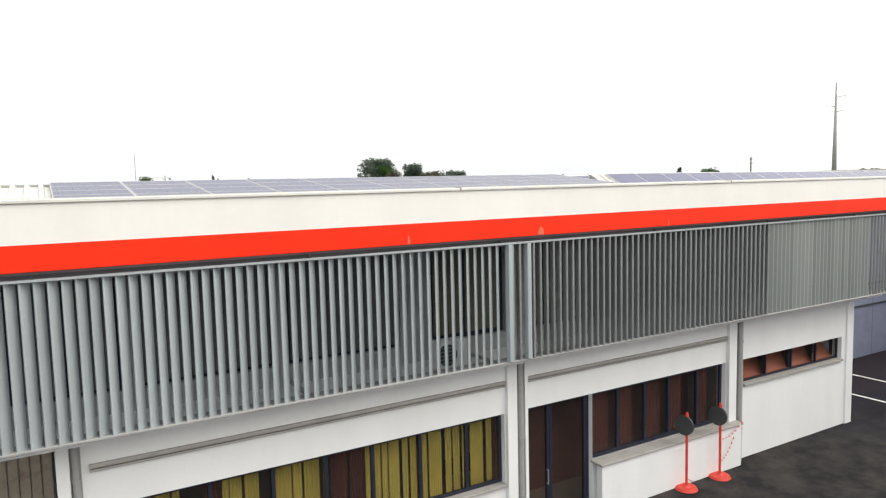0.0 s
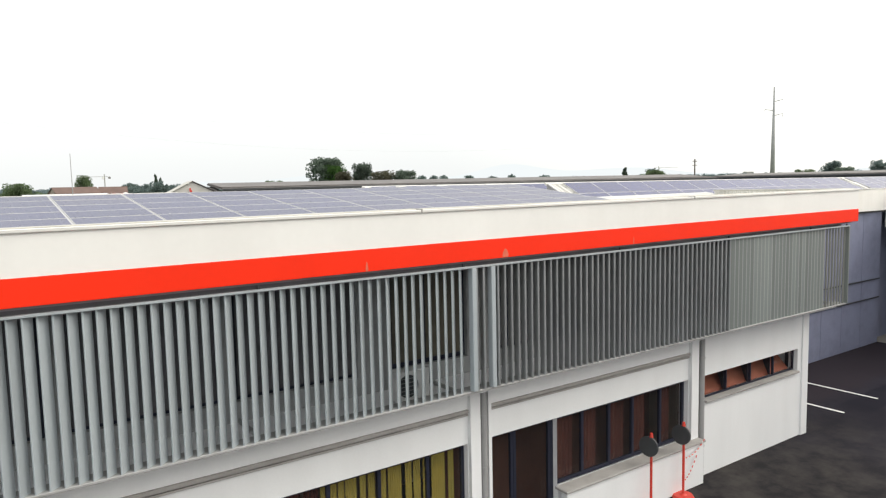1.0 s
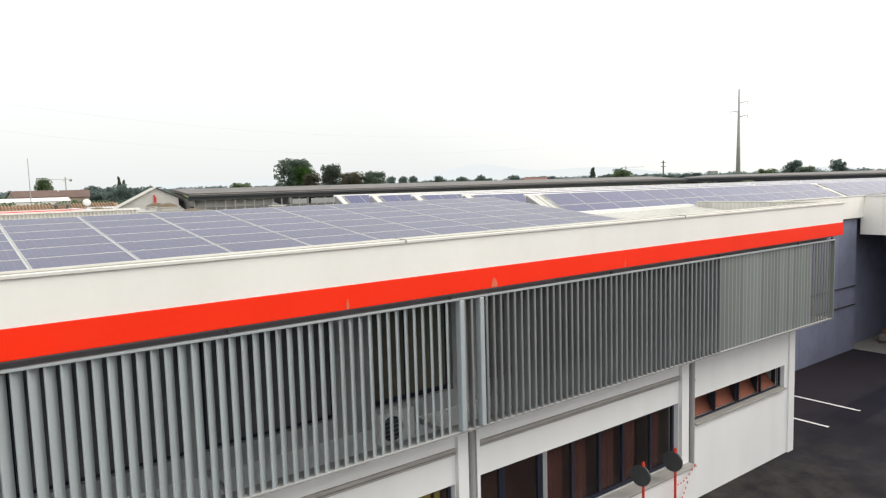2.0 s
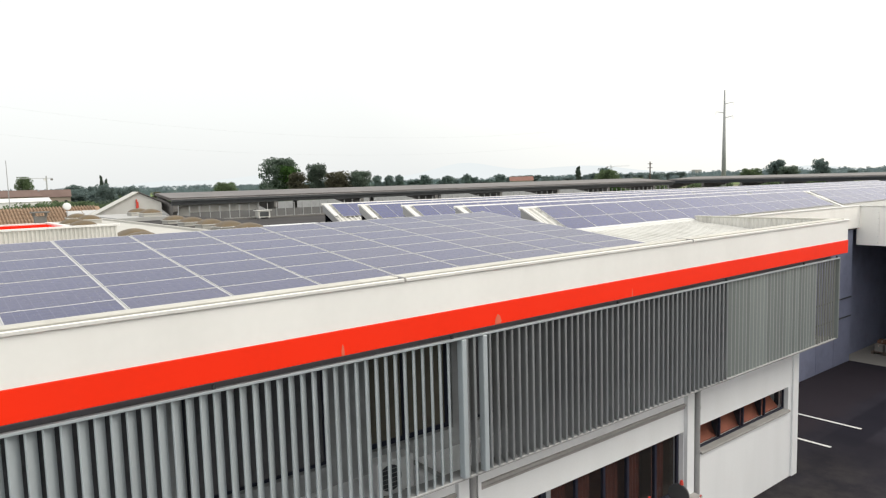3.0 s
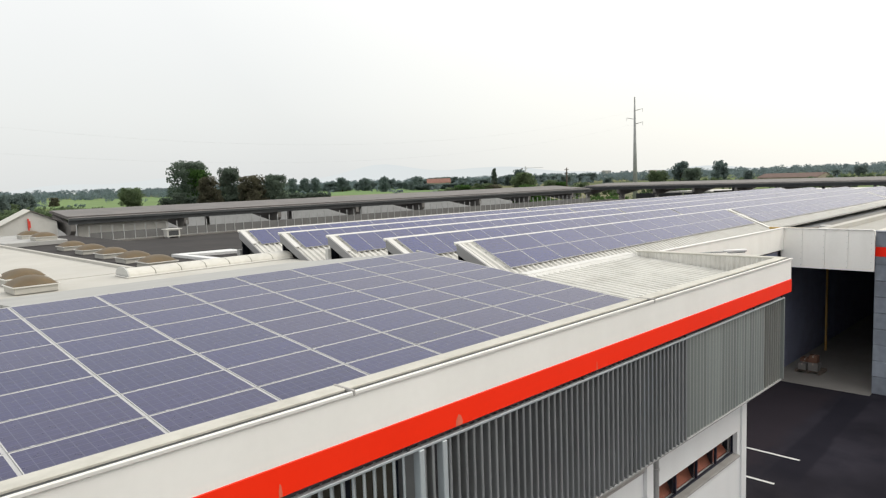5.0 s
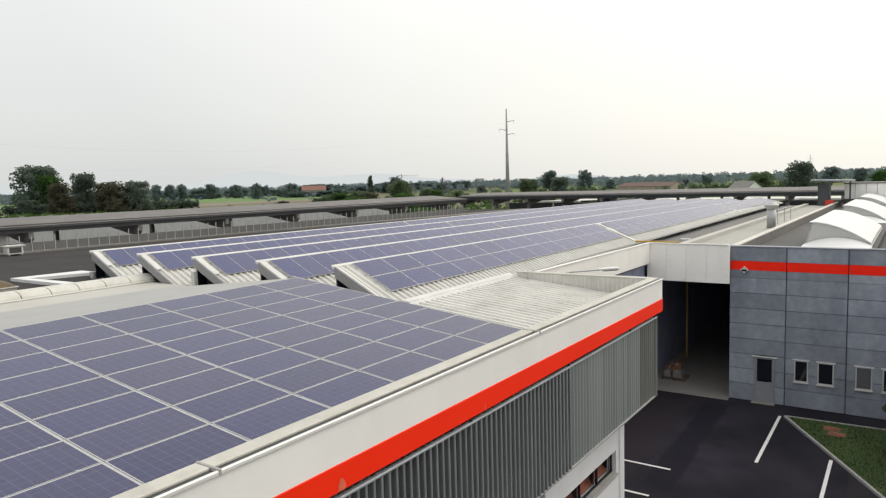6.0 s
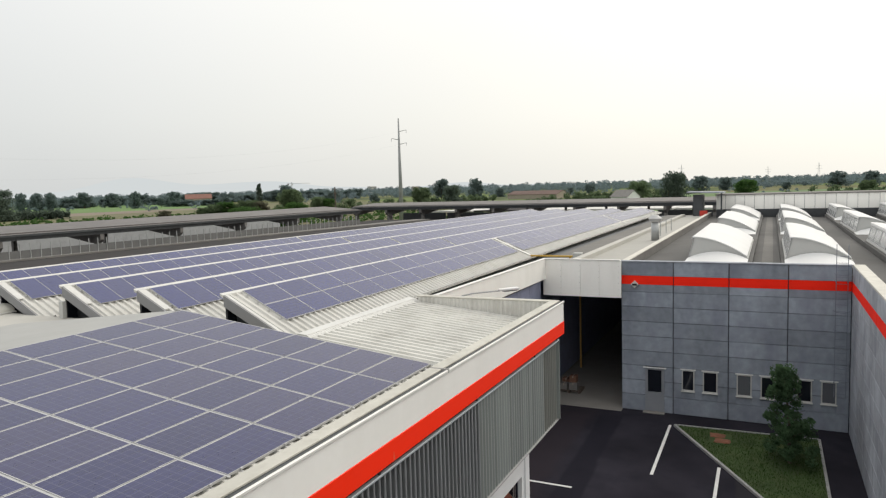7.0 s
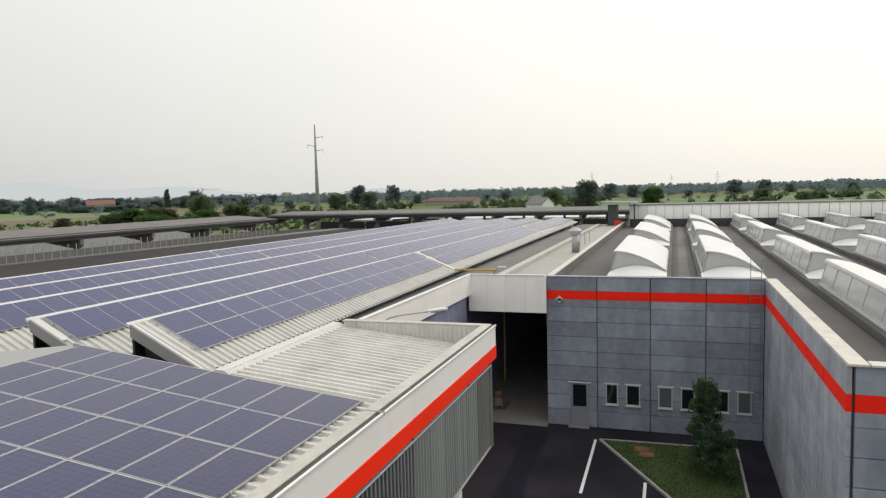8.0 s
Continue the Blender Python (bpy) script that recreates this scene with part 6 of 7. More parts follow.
# ---- poles ----
pole = thing("power_pole", "tall tapered steel power pole with three short arms", "pole", 165, 95, 0)
bm = bmesh.new()
cyl(bm, (0, 0, 0), (0, 0, 29.7), 0.72, 0.16, 14)
part("shaft", bm, M_POLE, pole, "", True)
for z, s in ((26.2, 1), (24.0, -1), (22.8, 1)):
    bm = bmesh.new()
    cyl(bm, (0, 0, z), (1.2 * s, -1.6 * s, z + 0.45), 0.10, 0.05, 6)
    cyl(bm, (1.2 * s, -1.6 * s, z + 0.45), (1.2 * s, -1.6 * s, z - 0.4), 0.05, 0.05, 6)
    part("arm", bm, M_POLE, pole)
for z0, a1, b1 in ((26.2, -0.194, 0.00107), (22.8, -0.182, 0.000964)):
    wire = thing("power_line", "thin sagging overhead power line strung from the steel pole", "power line", group="overhead power lines")
    cs, sn = math.cos(radians(170)), math.sin(radians(170))
    cv, cf = [], []
    for i in range(26):
        s_ = 10 * i
        c_ = Vector((165 + s_ * cs, 95 + s_ * sn, z0 + a1 * s_ + b1 * s_ * s_))
        cv += [tuple(c_ + Vector((-sn * u, cs * u, w)) * 0.005) for u, w in ((1, 0), (0, 1), (-1, 0), (0, -1))]
        if i:
            cf += [(4 * i - 4 + q, 4 * i - 4 + (q + 1) % 4, 4 * i + (q + 1) % 4, 4 * i + q) for q in range(4)]
    mesh_from("cable", cv, cf, M_STEEL, wire)
util = thing("utility_pole", "wooden utility pole with two cross arms", "pole", 121, 86, 0)
bm = bmesh.new()
cyl(bm, (0, 0, 0), (0, 0, 11.8), 0.18, 0.12, 8)
part("shaft", bm, M_BARK, util)
for z in (11.3, 10.5):
    boxes("cross_arm", [(-0.7, 0.7, -0.06, 0.06, z, z + 0.12)], M_BARK, util)
mast = thing("antenna_mast", "thin aerial mast on the tiled house", "antenna", 11.6, 101, 0)
bm = bmesh.new()
cyl(bm, (0, 0, 0), (0, 0, 13.0), 0.09, 0.04, 6)
part("shaft", bm, M_STEEL, mast)
for x, y, h in ((1204, 11, 28), (1102, -54, 30), (997, 117, 32)):
    py = thing("pylon", "distant lattice power pylon", "pylon", x, y, 0, "distant pylons")
    bm = bmesh.new()
    for sx in (-1, 1):
        for sy in (-1, 1):
            cyl(bm, (2.2 * sx, 2.2 * sy, 0), (0.2 * sx, 0.2 * sy, h), 0.16, 0.1, 4)
    for i in range(8):
        a, b = h * i / 8, h * (i + 1) / 8
        ra, rb_ = 2.2 * (1 - i / 8), 2.2 * (1 - (i + 1) / 8)
        cyl(bm, (-ra, -ra, a), (rb_, -rb_, b), 0.09, seg=4)
        cyl(bm, (-ra, ra, a), (-rb_, -rb_, b), 0.09, seg=4)
    for z in (0.72, 0.84):
        cyl(bm, (0, -4, h * z), (0, 4, h * z), 0.12, seg=4)
    part("lattice", bm, M_STEEL, py)

# ---- far houses ----
M_OLDROOF = mat("brown_old_roof", (0.15, 0.10, 0.085), 0.9, 0, 0.2, 0.3, 4)
for nm, lb, x, y, r, L, D, wl_, rg_, mw, mr_ in (
        ("farmhouse", "far farmhouse with a broad red tile roof", 529, 533, -42, 25, 12, 7.0, 11.2, M_WALLB, M_BRICKR),
        ("farmhouse", "small brick-red farm building by the fields", 543, 726, -38, 11, 9, 4.0, 9.0, M_BRICKR, M_BRICKR),
        ("farmhouse", "small white house among trees", 299, 61, 60, 9, 8, 5.0, 7.6, M_SHELL, M_CANCONC),
        ("farmhouse", "beige house with a red tile roof", 38, 332, 10, 17, 11, 7.4, 9.9, M_WALLB, M_OLDROOF),
        ("farmhouse", "beige house with a red tile roof", 54, 338, -8, 11, 10, 7.0, 9.8, M_WALLB, M_OLDROOF),
        ("farmhouse", "long low farm building with a tile roof", 20, 345, 4, 17, 9, 4.5, 6.6, M_WALLB, M_BRICKR),
        ("apartment_block", "far tan apartment block", 1230, 653, -20, 11, 10, 13.5, 14.2, M_WALLB, M_WALLG),
        ("apartment_block", "far pale apartment block", 1204, 738, -20, 14, 12, 16.0, 16.8, M_WALLG, M_WALLG),
        ("farmhouse", "far low brick works with a red roof", 520, 170, 70, 48, 16, 3.5, 6.2, M_WALLB, M_OLDROOF)):
    gable_house(nm, lb, x, y, r, L, D, wl_, rg_, mw, mr_)
for k in range(3):
    green = thing("greenhouse", "long pale greenhouse behind the hedge", "greenhouse", 13.5 + 7.6 * k, 232, 0, "greenhouses behind the hedge")
    boxes("wall", [(0, 7.4, 0, 9, 0, 6.4)], M_SHELL, green)
    slab("roof", [(-0.1, -0.2, 6.42), (7.5, -0.2, 6.42), (7.5, 4.5, 7.4), (-0.1, 4.5, 7.4)], 0.1, M_SHELL, green)
    slab("roof", [(-0.1, 4.51, 7.4), (7.5, 4.51, 7.4), (7.5, 9.2, 6.42), (-0.1, 9.2, 6.42)], 0.1, M_SHELL, green)


def crane(x, y, h, turn, jib):
    """A far tower crane: mast, jib, counter-jib with its block, and cab."""
    c = thing("tower_crane", "thin pale tower crane far over the fields", "crane", x, y, 0, "far cranes")
    c.rotation_euler = (0, 0, radians(turn))
    boxes("mast", [(-0.4, 0.4, -0.4, 0.4, 0, h + 2.0)], M_STEEL, c)
    boxes("jib", [(0.51, jib, -0.2, 0.2, h - 0.18, h + 0.18)], M_STEEL, c)
    boxes("counter_jib", [(-0.25 * jib, -0.51, -0.2, 0.2, h - 0.18, h + 0.18)], M_STEEL, c)
    boxes("counterweight", [(-0.25 * jib, -0.16 * jib, -0.4, 0.4, h - 1.8, h - 0.31)], M_CANCONC, c)
    boxes("cab", [(0.55, 1.8, -0.7, 0.7, h - 2.0, h - 0.31)], M_SHELL, c)


crane(96, 640, 20, 183, 19)
crane(697, 545, 21, -50, 22)


# ---- trees ----
def leaf_crown(rng, clumps, per, size):
    """Leaf quads gathered into uneven clumps; clumps: (x, y, z, r)."""
    v, f_ = [], []
    for cx, cy, cz, r in clumps:
        for _ in range(per):
            d = Vector((rng.gauss(0, 1), rng.gauss(0, 1), rng.gauss(0, 1))).normalized() * r * (rng.random() ** 0.28)
            c = Vector((cx, cy, cz)) + Vector((d.x, d.y, d.z * 0.8))
            n = Vector((rng.gauss(0, 1), rng.gauss(0, 1), rng.gauss(0, 1) + 0.6)).normalized()
            a = n.orthogonal().normalized()
            b = n.cross(a)
            s = size * rng.uniform(0.6, 1.3)
            k = len(v)
            v += [tuple(c + a * s), tuple(c + b * s * 0.62), tuple(c - a * s), tuple(c - b * s * 0.62)]
            f_.append((k, k + 1, k + 2, k + 3))
    return v, f_


def tree_mesh(name, label, seed, shape, leaf, n_clump=95, per=95, size=0.026):
    """A tree of unit height and about unit width, to be scaled."""
    rng = random.Random(seed)
    t = thing(name, label, "tree")
    bm = bmesh.new()
    top = 0.55 if shape != "tall" else 0.8
    cyl(bm, (0, 0, 0), (0.01, 0.0, top * 0.55), 0.035, 0.026, 8)
    cyl(bm, (0.01, 0, top * 0.55), (0.0, 0.02, top), 0.026, 0.012, 7)
    for i in range(6):
        a = i * 1.05 + rng.uniform(-.3, .3)
        z = 0.24 + 0.05 * i
        cyl(bm, (0, 0, z), (0.26 * math.cos(a), 0.26 * math.sin(a), z + 0.2), 0.014, 0.005, 5)
    part("trunk", bm, M_BARK, t)
    clumps = []
    for i in range(n_clump):
        if shape == "round":
            a, z = rng.uniform(0, 6.283), rng.uniform(0.20, 0.90)
            rr = 0.40 * math.sqrt(max(0.05, 1 - ((z - 0.56) / 0.44) ** 2)) * math.sqrt(rng.random())
            clumps.append((rr * math.cos(a), rr * math.sin(a), z, rng.uniform(0.09, 0.17)))
        elif shape == "tall":
            a, z = rng.uniform(0, 6.283), rng.uniform(0.10, 0.95)
            rr = 0.36 * (1.05 - z) ** 0.5 * math.sqrt(rng.random())
            clumps.append((rr * math.cos(a), rr * math.sin(a), z, rng.uniform(0.05, 0.12)))
        else:
            a, z = rng.uniform(0, 6.283), rng.uniform(0.05, 0.86)
            rr = 0.46 * math.sqrt(rng.random()) * (1 - 0.45 * z)
            clumps.append((rr * math.cos(a), rr * math.sin(a), z, rng.uniform(0.09, 0.17)))
    v, f_ = leaf_crown(rng, clumps, per, size)
    mesh_from("crown", v, f_, leaf, t)
    return t


PROTO = {
    "A": tree_mesh("tree", "broad mid-green field tree with an uneven crown", 1, "round", M_LEAF_A),
    "B": tree_mesh("tree", "dark green leafy tree in a field row", 2, "bush", M_LEAF_B),
    "C": tree_mesh("tree", "olive green bushy tree by the fields", 3, "bush", M_LEAF_C),
    "Y": tree_mesh("tree", "fresh green bushy tree behind the factory", 4, "bush", M_LEAF_Y),
    "D": tree_mesh("tree", "far field tree with haze in its leaf colour", 6, "bush", M_LEAF_D, 70, 80, 0.034),
    "E": tree_mesh("tree", "far round belt tree with haze in its leaf colour", 7, "round", M_LEAF_D, 70, 80, 0.034),
    "P": tree_mesh("tree", "slim dark poplar-like tree", 5, "tall", M_LEAF_B),
}
TREES = """129,276,22.1,17.3,B 131,271,18.5,11,Y 138,260,18.8,9.9,B 127,255,14.9,9.4,C 141,247,14.9,13.9,C 149,243,15.1,10.8,B 209,323,14.1,5.9,B 214,319,13.9,6.6,B
219,316,14,6,B 255,340,13.5,8.4,A 265,331,13.1,8.4,B 322,276,15.9,5.5,P 94,247,11.3,9.3,A 338,277,12.2,13.2,B 193,153,11.4,11.2,A 154,138,7.5,12,Y
223,210,9.9,9,B 275,134,14.2,7.8,A 262,138,11.1,9.4,A 268,126,11.9,8.3,B 281,120,14.6,6.9,B 332,128,9.9,10.1,B 325,80,10.2,18.9,A 342,94,8.1,14.3,A
260,47,11.1,10.5,A 232,33,14.4,8.9,B 383,36,13.1,15.1,B 383,24,11.9,12,B 244,11,10.8,10.3,Y 334,-3,8.6,15.3,A 422,-29,13.5,9.5,B 421,-44,13.1,14,B
282,-27,9.1,12.5,A 449,-61,10.5,13.1,B 298,-50,8.4,10.7,A 443,-92,10.6,18.9,B 276,192,10.3,15.7,A 261,160,9.2,12,B 291,312,13.1,9.1,B 231,272,13.3,4.9,B
80,375,16.9,3.2,P 82,374,15.2,3,P 50,400,17.5,8.3,A 59,328,12.6,11.8,B 73,325,10.3,8.5,A 117,312,10.6,7.7,A 331,263,14.6,10.1,A
170,140,6.5,8,Y 205,160,7.5,10,Y 300,206,9,12,B 248,34,9,8,C 118,262,9,8,B 133,268,8,9,B 20,280,9,9,B 35,290,8,10,A 52,296,8,9,B 66,285,7,8,A 5,275,9,9,B 85,300,8,9,C 44,270,7,8,A 25,262,7,9,B""".split()
BELT = """530,735,11.7,20,D 536,731,11.0,16,E 545,724,13.0,20,D 562,711,11.0,18,D 572,703,11.7,20,E 585,692,13.0,15,E 592,686,12.4,16,E 494,586,10,9,D 473,524,9,8,E 491,536,8.5,7,D 600,678,9.0,30,D 612,668,9.6,26,D
624,657,10.3,22,D 630,651,12.4,24,E 643,639,13.8,26,D 650,631,13.0,22,E 660,622,11.7,26,D 672,610,10.3,28,D 684,596,10.3,28,D 698,578,11.7,24,E 704,570,12.4,24,D 715,560,11.7,26,D 728,545,11.0,26,E 740,530,11.7,28,D 752,512,11.0,26,D 764,496,11.7,26,E
238,237,5.2,9,A 241,234,6.4,10,A 245,231,7.6,11,Y 248,227,6.5,10,A 251,224,7.8,11,A 254,220,7.2,11,C 287,227,12.5,10,A 312,228,8,9,A 315,223,7,9,Y 226,250,4.5,7,C 484,515,6,15,D 490,508,6.5,14,D 497,502,5.5,15,E 503,495,6.5,14,D 509,488,7,16,D 486,668,6,16,D 493,662,5,14,D 499,657,6,14,E""".split()
village = random.Random(44)
for i in range(34):
    az, far = radians(76 + 16 * (i + village.uniform(-0.4, 0.4)) / 34), village.uniform(270, 430)
    if 80 < math.degrees(az) < 85.5 and far < 360:
        continue
    BELT.append("%.0f,%.0f,%.1f,%.1f,%s" % (far * math.cos(az), far * math.sin(az), village.uniform(7.0, 12.0), village.uniform(8, 14), village.choice("ADDEE")))
rt = random.Random(9)
for row in TREES + BELT:
    x, y, hgt, wid, kind = row.split(",")
    x, y, hgt, wid = float(x), float(y), float(hgt), float(wid)
    if row in TREES and y > 190 and x < 30:
        continue
    if row in BELT:
        pass
    elif y > 190 and x < 62 and hgt < 10:
        x, y, hgt = 0.66 * x + 14, 0.7 * y + 4, hgt * 0.8
    elif 235 < math.hypot(x, y) < 300 and hgt > 7.6:
        x, y, hgt, wid = 1.5 * x, 1.5 * y, 10.5 + 1.5 * (hgt - 10.5), 1.5 * wid
        wid = min(wid, 1.1 * hgt)
    elif math.hypot(x, y) > 300:
        x, y, hgt, wid = 1.9 * x, 1.9 * y, max(7.0, 10.5 + 1.9 * (hgt - 10.5)), 1.9 * wid
        wid = min(wid, 1.1 * hgt)
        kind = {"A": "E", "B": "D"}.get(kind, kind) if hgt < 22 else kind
    m = Matrix.Translation((x, y, -0.05)) @ Matrix.Rotation(rt.uniform(0, 6.28), 4, "Z") @ Matrix.Diagonal((wid * 1.12, wid * 1.12, hgt * 1.03, 1))
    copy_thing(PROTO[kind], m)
for p in PROTO.values():
    for o in (*p.children_recursive, p):
        bpy.data.objects.remove(o)

# far hedges and woods
rng = random.Random(31)
v, f_ = [], []
for row in range(5):
    for _ in range((480, 480, 480, 520, 520)[row]):
        ang = rng.uniform(-0.35, 1.62)
        dist = (rng.uniform(850, 1000), rng.uniform(1050, 1250), rng.uniform(520, 760), rng.uniform(1400, 1700), rng.uniform(2000, 2400))[row]
        if row == 2 and rng.random() < 0.88:
            continue
        cx, cy = dist * math.cos(ang), dist * math.sin(ang)
        hgt, wid = rng.uniform(5.0, 10.5) * (1.2, 1.5, 0.7, 1.7, 2.0)[row], rng.uniform(7, 16) * (1.3, 1.6, 0.8, 2.2, 2.8)[row]
        cl = [(cx + rng.uniform(-wid, wid) / 2, cy + rng.uniform(-wid, wid) / 2, rng.uniform(0.15, 0.75) * hgt, hgt * 0.30) for _ in range(4)]
        a, b = leaf_crown(rng, cl, 44, (0.75, 1.0, 0.5, 1.4, 1.8)[row])
        k = len(v)
        v += a
        f_ += [tuple(i + k for i in q) for q in b]
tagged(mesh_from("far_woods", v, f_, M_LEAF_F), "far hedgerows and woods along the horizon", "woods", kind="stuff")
v, f_ = [], []
for (ax, ay), (bx, by), n_b in (((230, 190), (330, 150), 26), ((330, 220), (450, 180), 40), ((300, 110), (420, 60), 34), ((420, 120), (600, 60), 50), ((430, -20), (560, -120), 60), ((330, -60), (420, -140), 40), ((260, 22), (330, -30), 26)):
    for _ in range(n_b):
        u = rng.random()
        cx, cy = ax + (bx - ax) * u + rng.uniform(-5, 5), ay + (by - ay) * u + rng.uniform(-5, 5)
        hh, ww = rng.uniform(2.5, 6.5), rng.uniform(3, 6)
        a, b = leaf_crown(rng, [(cx + rng.uniform(-ww, ww) / 2, cy + rng.uniform(-ww, ww) / 2, hh * rng.uniform(0.15, 0.8), hh * 0.28) for _ in range(4)], 44, 0.6)
        k = len(v)
        v += a
        f_ += [tuple(i + k for i in q) for q in b]
tagged(mesh_from("hedgerow", v, f_, M_LEAF_A), "uneven hedgerows and bushes between the fields", "hedge", kind="stuff")
v, f_ = [], []
for i in range(1000):
    cx = rng.uniform(70, 330)
    cy = (250 - 0.5 * cx if i % 2 else 410 - 0.5 * cx) + rng.uniform(-40, 40)
    if cx < 115 or cy < 96:
        continue
    s = rng.choice((0.5, 0.6, 0.8, 1.1, 2.0))
    a, b = leaf_crown(rng, [(cx + rng.uniform(-s, s), cy + rng.uniform(-s, s), s * 0.5, s * 0.7) for _ in range(3)], 9, 0.5)
    k = len(v)
    v += a
    f_ += [tuple(i + k for i in q) for q in b]
tagged(mesh_from("field_scrub", v, f_, M_LEAF_Y), "low scrub and weeds over the near fields", "scrub", kind="stuff")
for nm, pts_, mm, lb in (("tan_field", [(10, 112), (150, 97), (420, 160), (620, 450), (512, 487), (237, 447), (10, 300)], mat("dry_stubble", (0.115, 0.12, 0.052), 0.95, 0, 0.4, 0.05, 0.6, 0.0, 0.9, (0.22, 0.158, 0.095)), "dry tan stubble field with green weeds"), ("meadow", [(150, 430), (178, 395), (430, 900), (250, 1100), (90, 1000)], mat("lush_meadow", (0.13, 0.205, 0.06), 0.95, 0, 0.2, 0.02, 0.5), "lush green meadow beyond the canopy"), ("crop_field", [(190, 88), (560, 95), (900, -320), (240, -170)], mat("green_crop", (0.105, 0.17, 0.06), 0.95, 0, 0.25, 0.02, 0.4), "green crop field beyond the clad wall"), ("dirt_track", [(150, 250), (330, 270), (331, 275), (150, 256)], M_WALLB, "pale dirt track across the fields"), ("ploughed_strip", [(223, 375), (276, 389), (330, 385), (410, 391), (439, 418), (379, 442), (328, 462), (269, 452)], mat("ploughed_earth", (0.20, 0.16, 0.125), 0.95, 0, 0.25, 0.05, 1.5), "bare brown earth strip"), ("green_field", [(269, 453), (328, 463), (379, 443), (439, 419), (560, 520), (760, 810), (520, 980), (300, 800)], mat("young_crop", (0.115, 0.20, 0.055), 0.95, 0, 0.2, 0.03, 1.5), "bright green crop field")):
    tagged(slab(nm, [(a, b, {"dirt_track": 0.05, "ploughed_strip": 0.03, "tan_field": 0.015, "green_field": 0.035, "meadow": 0.02, "crop_field": 0.025}.get(nm, 0.0)) for a, b in pts_], 0.04, mm), lb, "field", kind="structure")

v, f_ = [], []
for i in range(420):
    u = rng.random()
    cx, cy = 12 + 58 * u + rng.uniform(-2, 2), 222 - 18 * u + rng.uniform(-4, 4)
    hh = rng.uniform(4.0, 6.8)
    a, b = leaf_crown(rng, [(cx + rng.uniform(-1, 1), cy + rng.uniform(-1, 1), hh * rng.uniform(0.2, 0.85), 1.5) for _ in range(4)], 20, 0.45)
    k = len(v)
    v += a
    f_ += [tuple(q + k for q in w) for w in b]
tagged(mesh_from("hedge", v, f_, M_LEAF_A), "thick green hedge behind the tiled house", "hedge", kind="stuff")

v, f_ = [], []
for i in range(300):
    u = rng.random()
    cx, cy = 172 + 82 * u + rng.uniform(-3, 3), 400 - 42 * u + rng.uniform(-4, 4)
    hh = rng.uniform(3.5, 5.5)
    a, b = leaf_crown(rng, [(cx + rng.uniform(-1, 1), cy + rng.uniform(-1, 1), hh * rng.uniform(0.2, 0.85), 1.6) for _ in range(4)], 18, 0.6)
    k = len(v)
    v += a
    f_ += [tuple(q + k for q in w) for w in b]
tagged(mesh_from("field_hedge", v, f_, M_LEAF_B), "dark clipped hedge below the tall field trees", "hedge", kind="stuff")

# hills beyond the plain
v, f_ = [], []
n_h = 90
for i in range(n_h + 1):
    a = 0.15 + (1.75 - 0.15) * i / n_h
    hh = 16 + 30 * max(0, noise.noise((a * 3.1, 0.3, 0))) + 26 * noise.noise((a * 11, 2.2, 0)) + 62 * math.exp(-((a - 0.875) / 0.06) ** 2) + 40 * math.exp(-((a - 0.75) / 0.11) ** 2) + 30 * math.exp(-((a - 1.2) / 0.14) ** 2)
    hh *= 1.2 * min(1, i / 14, (n_h - i) / 14)
    v += [(3900 * math.cos(a), 3900 * math.sin(a), -5), (3900 * math.cos(a), 3900 * math.sin(a), max(3, hh))]
f_ = [(2 * i, 2 * i + 2, 2 * i + 3, 2 * i + 1) for i in range(n_h)]
tagged(mesh_from("backdrop", v, f_, M_HILL), "faint hills on the horizon, haze in their glow colour", "hills", kind="structure")

# ---- yard tree ----
ytree = thing("tree", "young dense green tree on the kerbed lawn", "tree", 32.0, 4.35, 0.06)
rng = random.Random(77)
bm = bmesh.new()
cyl(bm, (0, 0, 0), (0.02, 0.02, 1.6), 0.07, 0.05, 10)
cyl(bm, (0.02, 0.02, 1.6), (0.0, 0.22, 3.6), 0.05, 0.015, 8)
for i in range(16):
    a, z = i * 2.4, 0.7 + 0.17 * i
    L = 0.95 * (1 - z / 4.6)
    cyl(bm, (0.01, 0.02, z), (L * math.cos(a), L * math.sin(a), z + 0.35), 0.02, 0.006, 5)
part("trunk", bm, M_BARK, ytree)
clumps = []
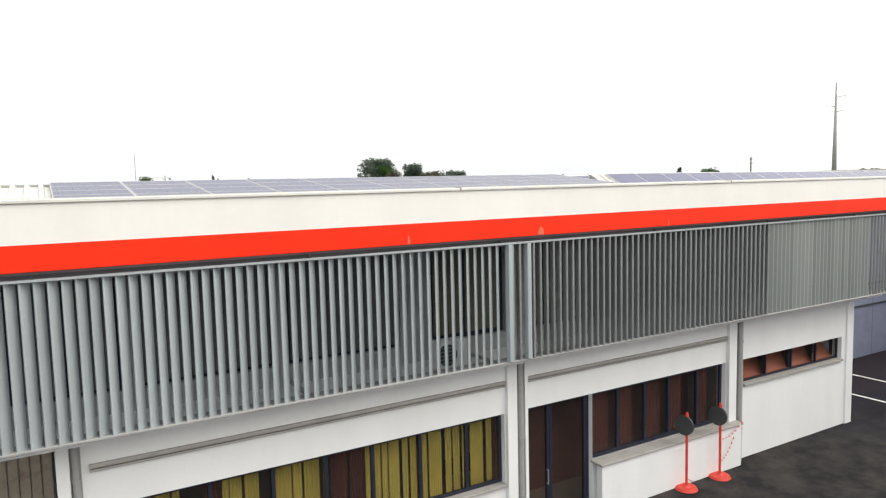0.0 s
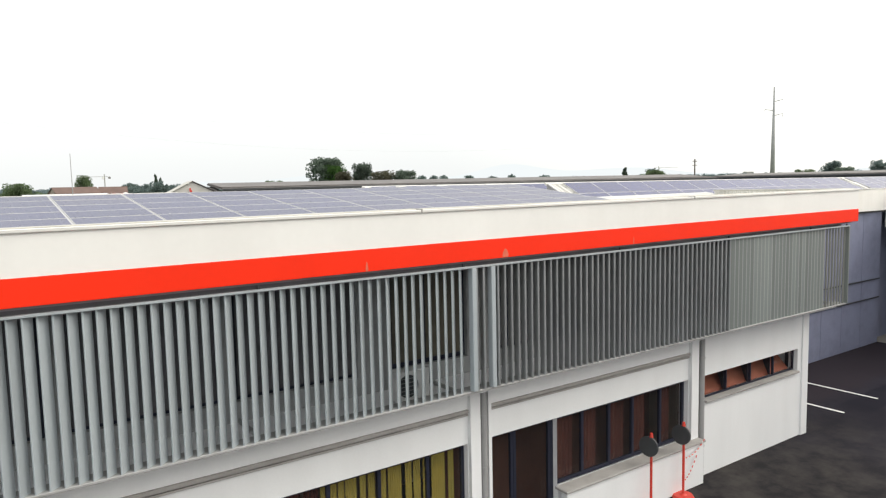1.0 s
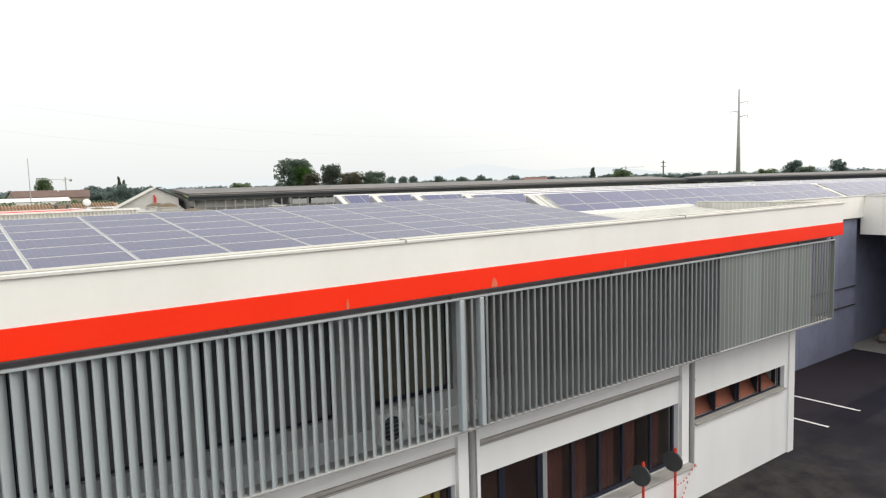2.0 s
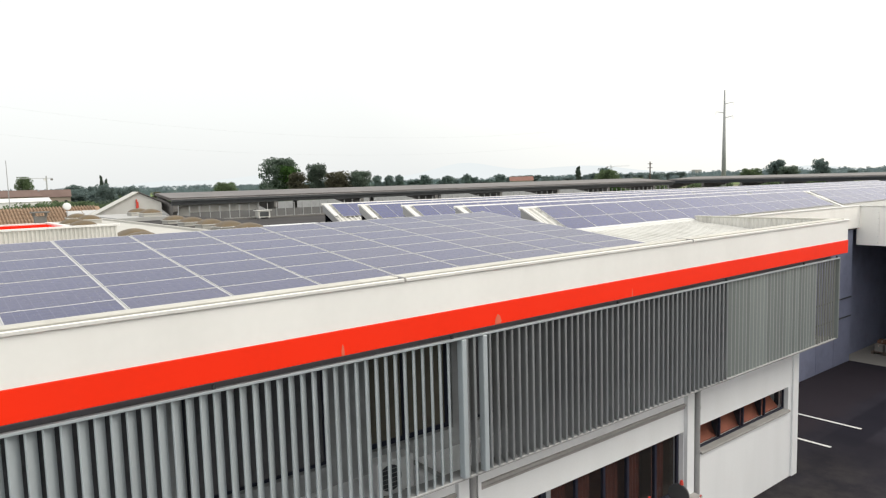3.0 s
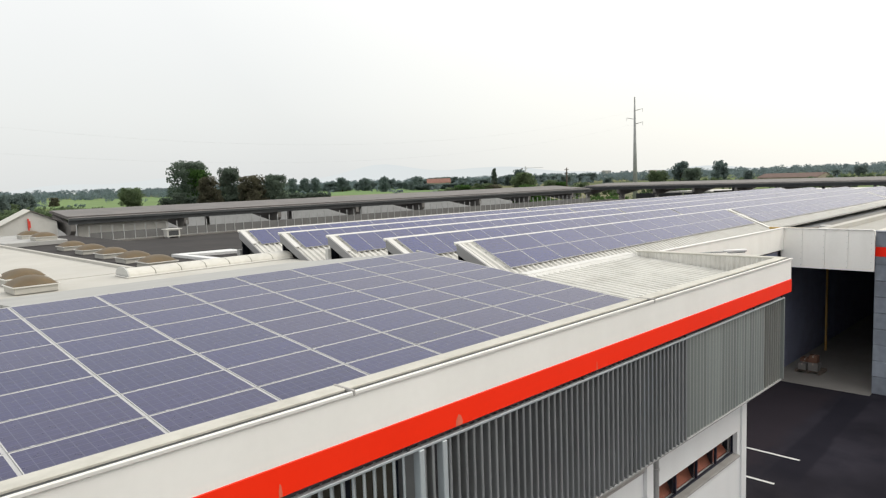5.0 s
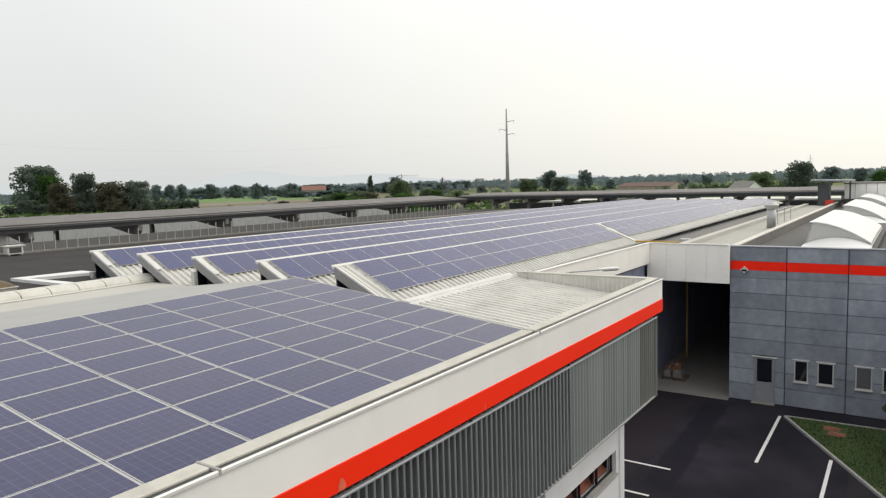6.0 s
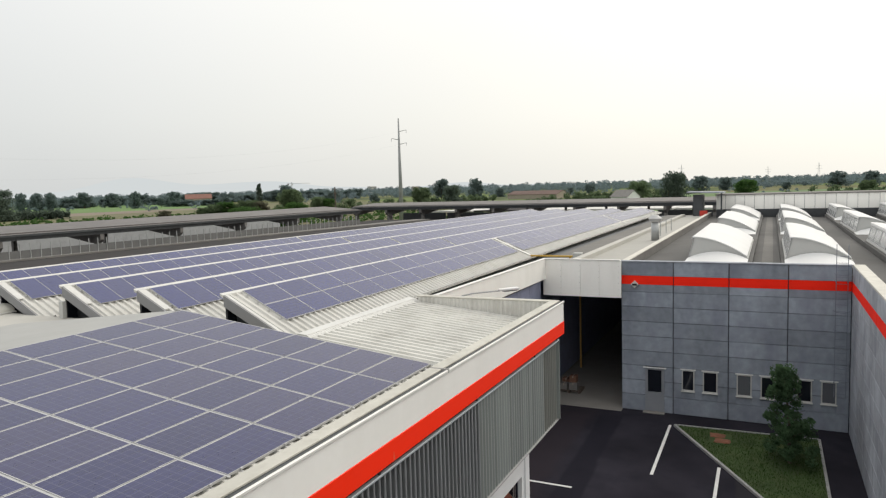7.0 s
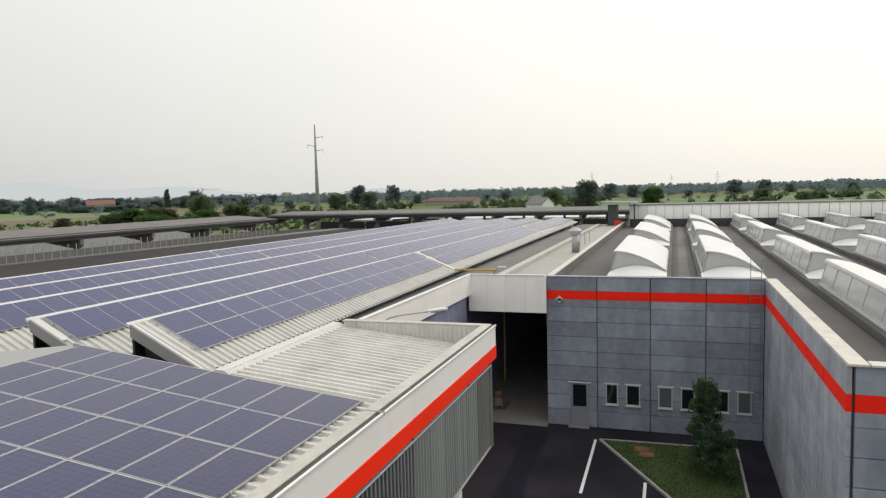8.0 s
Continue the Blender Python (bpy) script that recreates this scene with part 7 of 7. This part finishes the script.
for i in range(120):
    z = 0.45 + 3.35 * rng.random() ** 1.25
    R = 0.08 + 1.30 * (1 - z / 4.15) ** 0.9 if z > 0.9 else 1.1
    a, rr = rng.uniform(0, 6.283), max(0.05, R) * math.sqrt(rng.random())
    clumps.append((rr * math.cos(a), rr * math.sin(a) + 0.11 * (z - 1.5), z, rng.uniform(0.12, 0.30)))
v, f_ = leaf_crown(rng, clumps, 105, 0.055)
mesh_from("crown", v, f_, M_LEAF_T, ytree, "dense dark green leaves")

# ---- post signs by the wall ----
for x, y in ((13.62, 11.02), (14.88, 11.02)):
    sg = thing("mirror_post", "red post with a round dark mirror on an orange base", "post", x, y, 0.013, "posts by the low wall")
    bm = bmesh.new()
    cyl(bm, (0, 0, 0), (0, 0, 0.06), 0.28, 0.24, 18)
    cyl(bm, (0, 0, 0.06), (0, 0, 0.10), 0.10, 0.06, 12)
    part("base", bm, M_SIGNRED, sg, "orange-red disc base")
    bm = bmesh.new()
    cyl(bm, (0, 0, 0.10), (0, 0, 1.85), 0.032, seg=10)
    part("post", bm, M_SIGNRED, sg)
    bm = bmesh.new()
    cyl(bm, (-0.055, 0.05, 1.62), (-0.01, 0.058, 1.62), 0.25, seg=28)
    part("mirror", bm, M_DARKST, sg, "dark round mirror back")
    bm = bmesh.new()
    cyl(bm, (0, 0, 1.86), (0, 0, 1.96), 0.05, 0.03, 10)
    part("cap", bm, M_SIGNRED, sg)
chain = thing("barrier_chain", "sagging red and white chain between posts and wall", "chain")
for (ax, ay, az), (bx, by, bz), sag in (((14.95, 11.05, 1.0), (15.95, 11.15, 1.25), 0.12), ((14.95, 11.05, 0.4), (15.6, 11.14, 0.9), 0.1), ((13.55, 11.02, 0.35), (13.9, 11.05, 0.12), 0.02)):
    n_c = 14
    for i in range(n_c):
        u0, u1 = i / n_c, (i + 0.8) / n_c
        p = Vector((ax, ay, az)).lerp(Vector((bx, by, bz)), u0) - Vector((0, 0, sag * 4 * u0 * (1 - u0)))
        q = Vector((ax, ay, az)).lerp(Vector((bx, by, bz)), u1) - Vector((0, 0, sag * 4 * u1 * (1 - u1)))
        bm = bmesh.new()
        cyl(bm, p, q, 0.014, seg=6)
        part("chain_link", bm, M_SIGNRED if i % 2 else M_SHELL, chain)
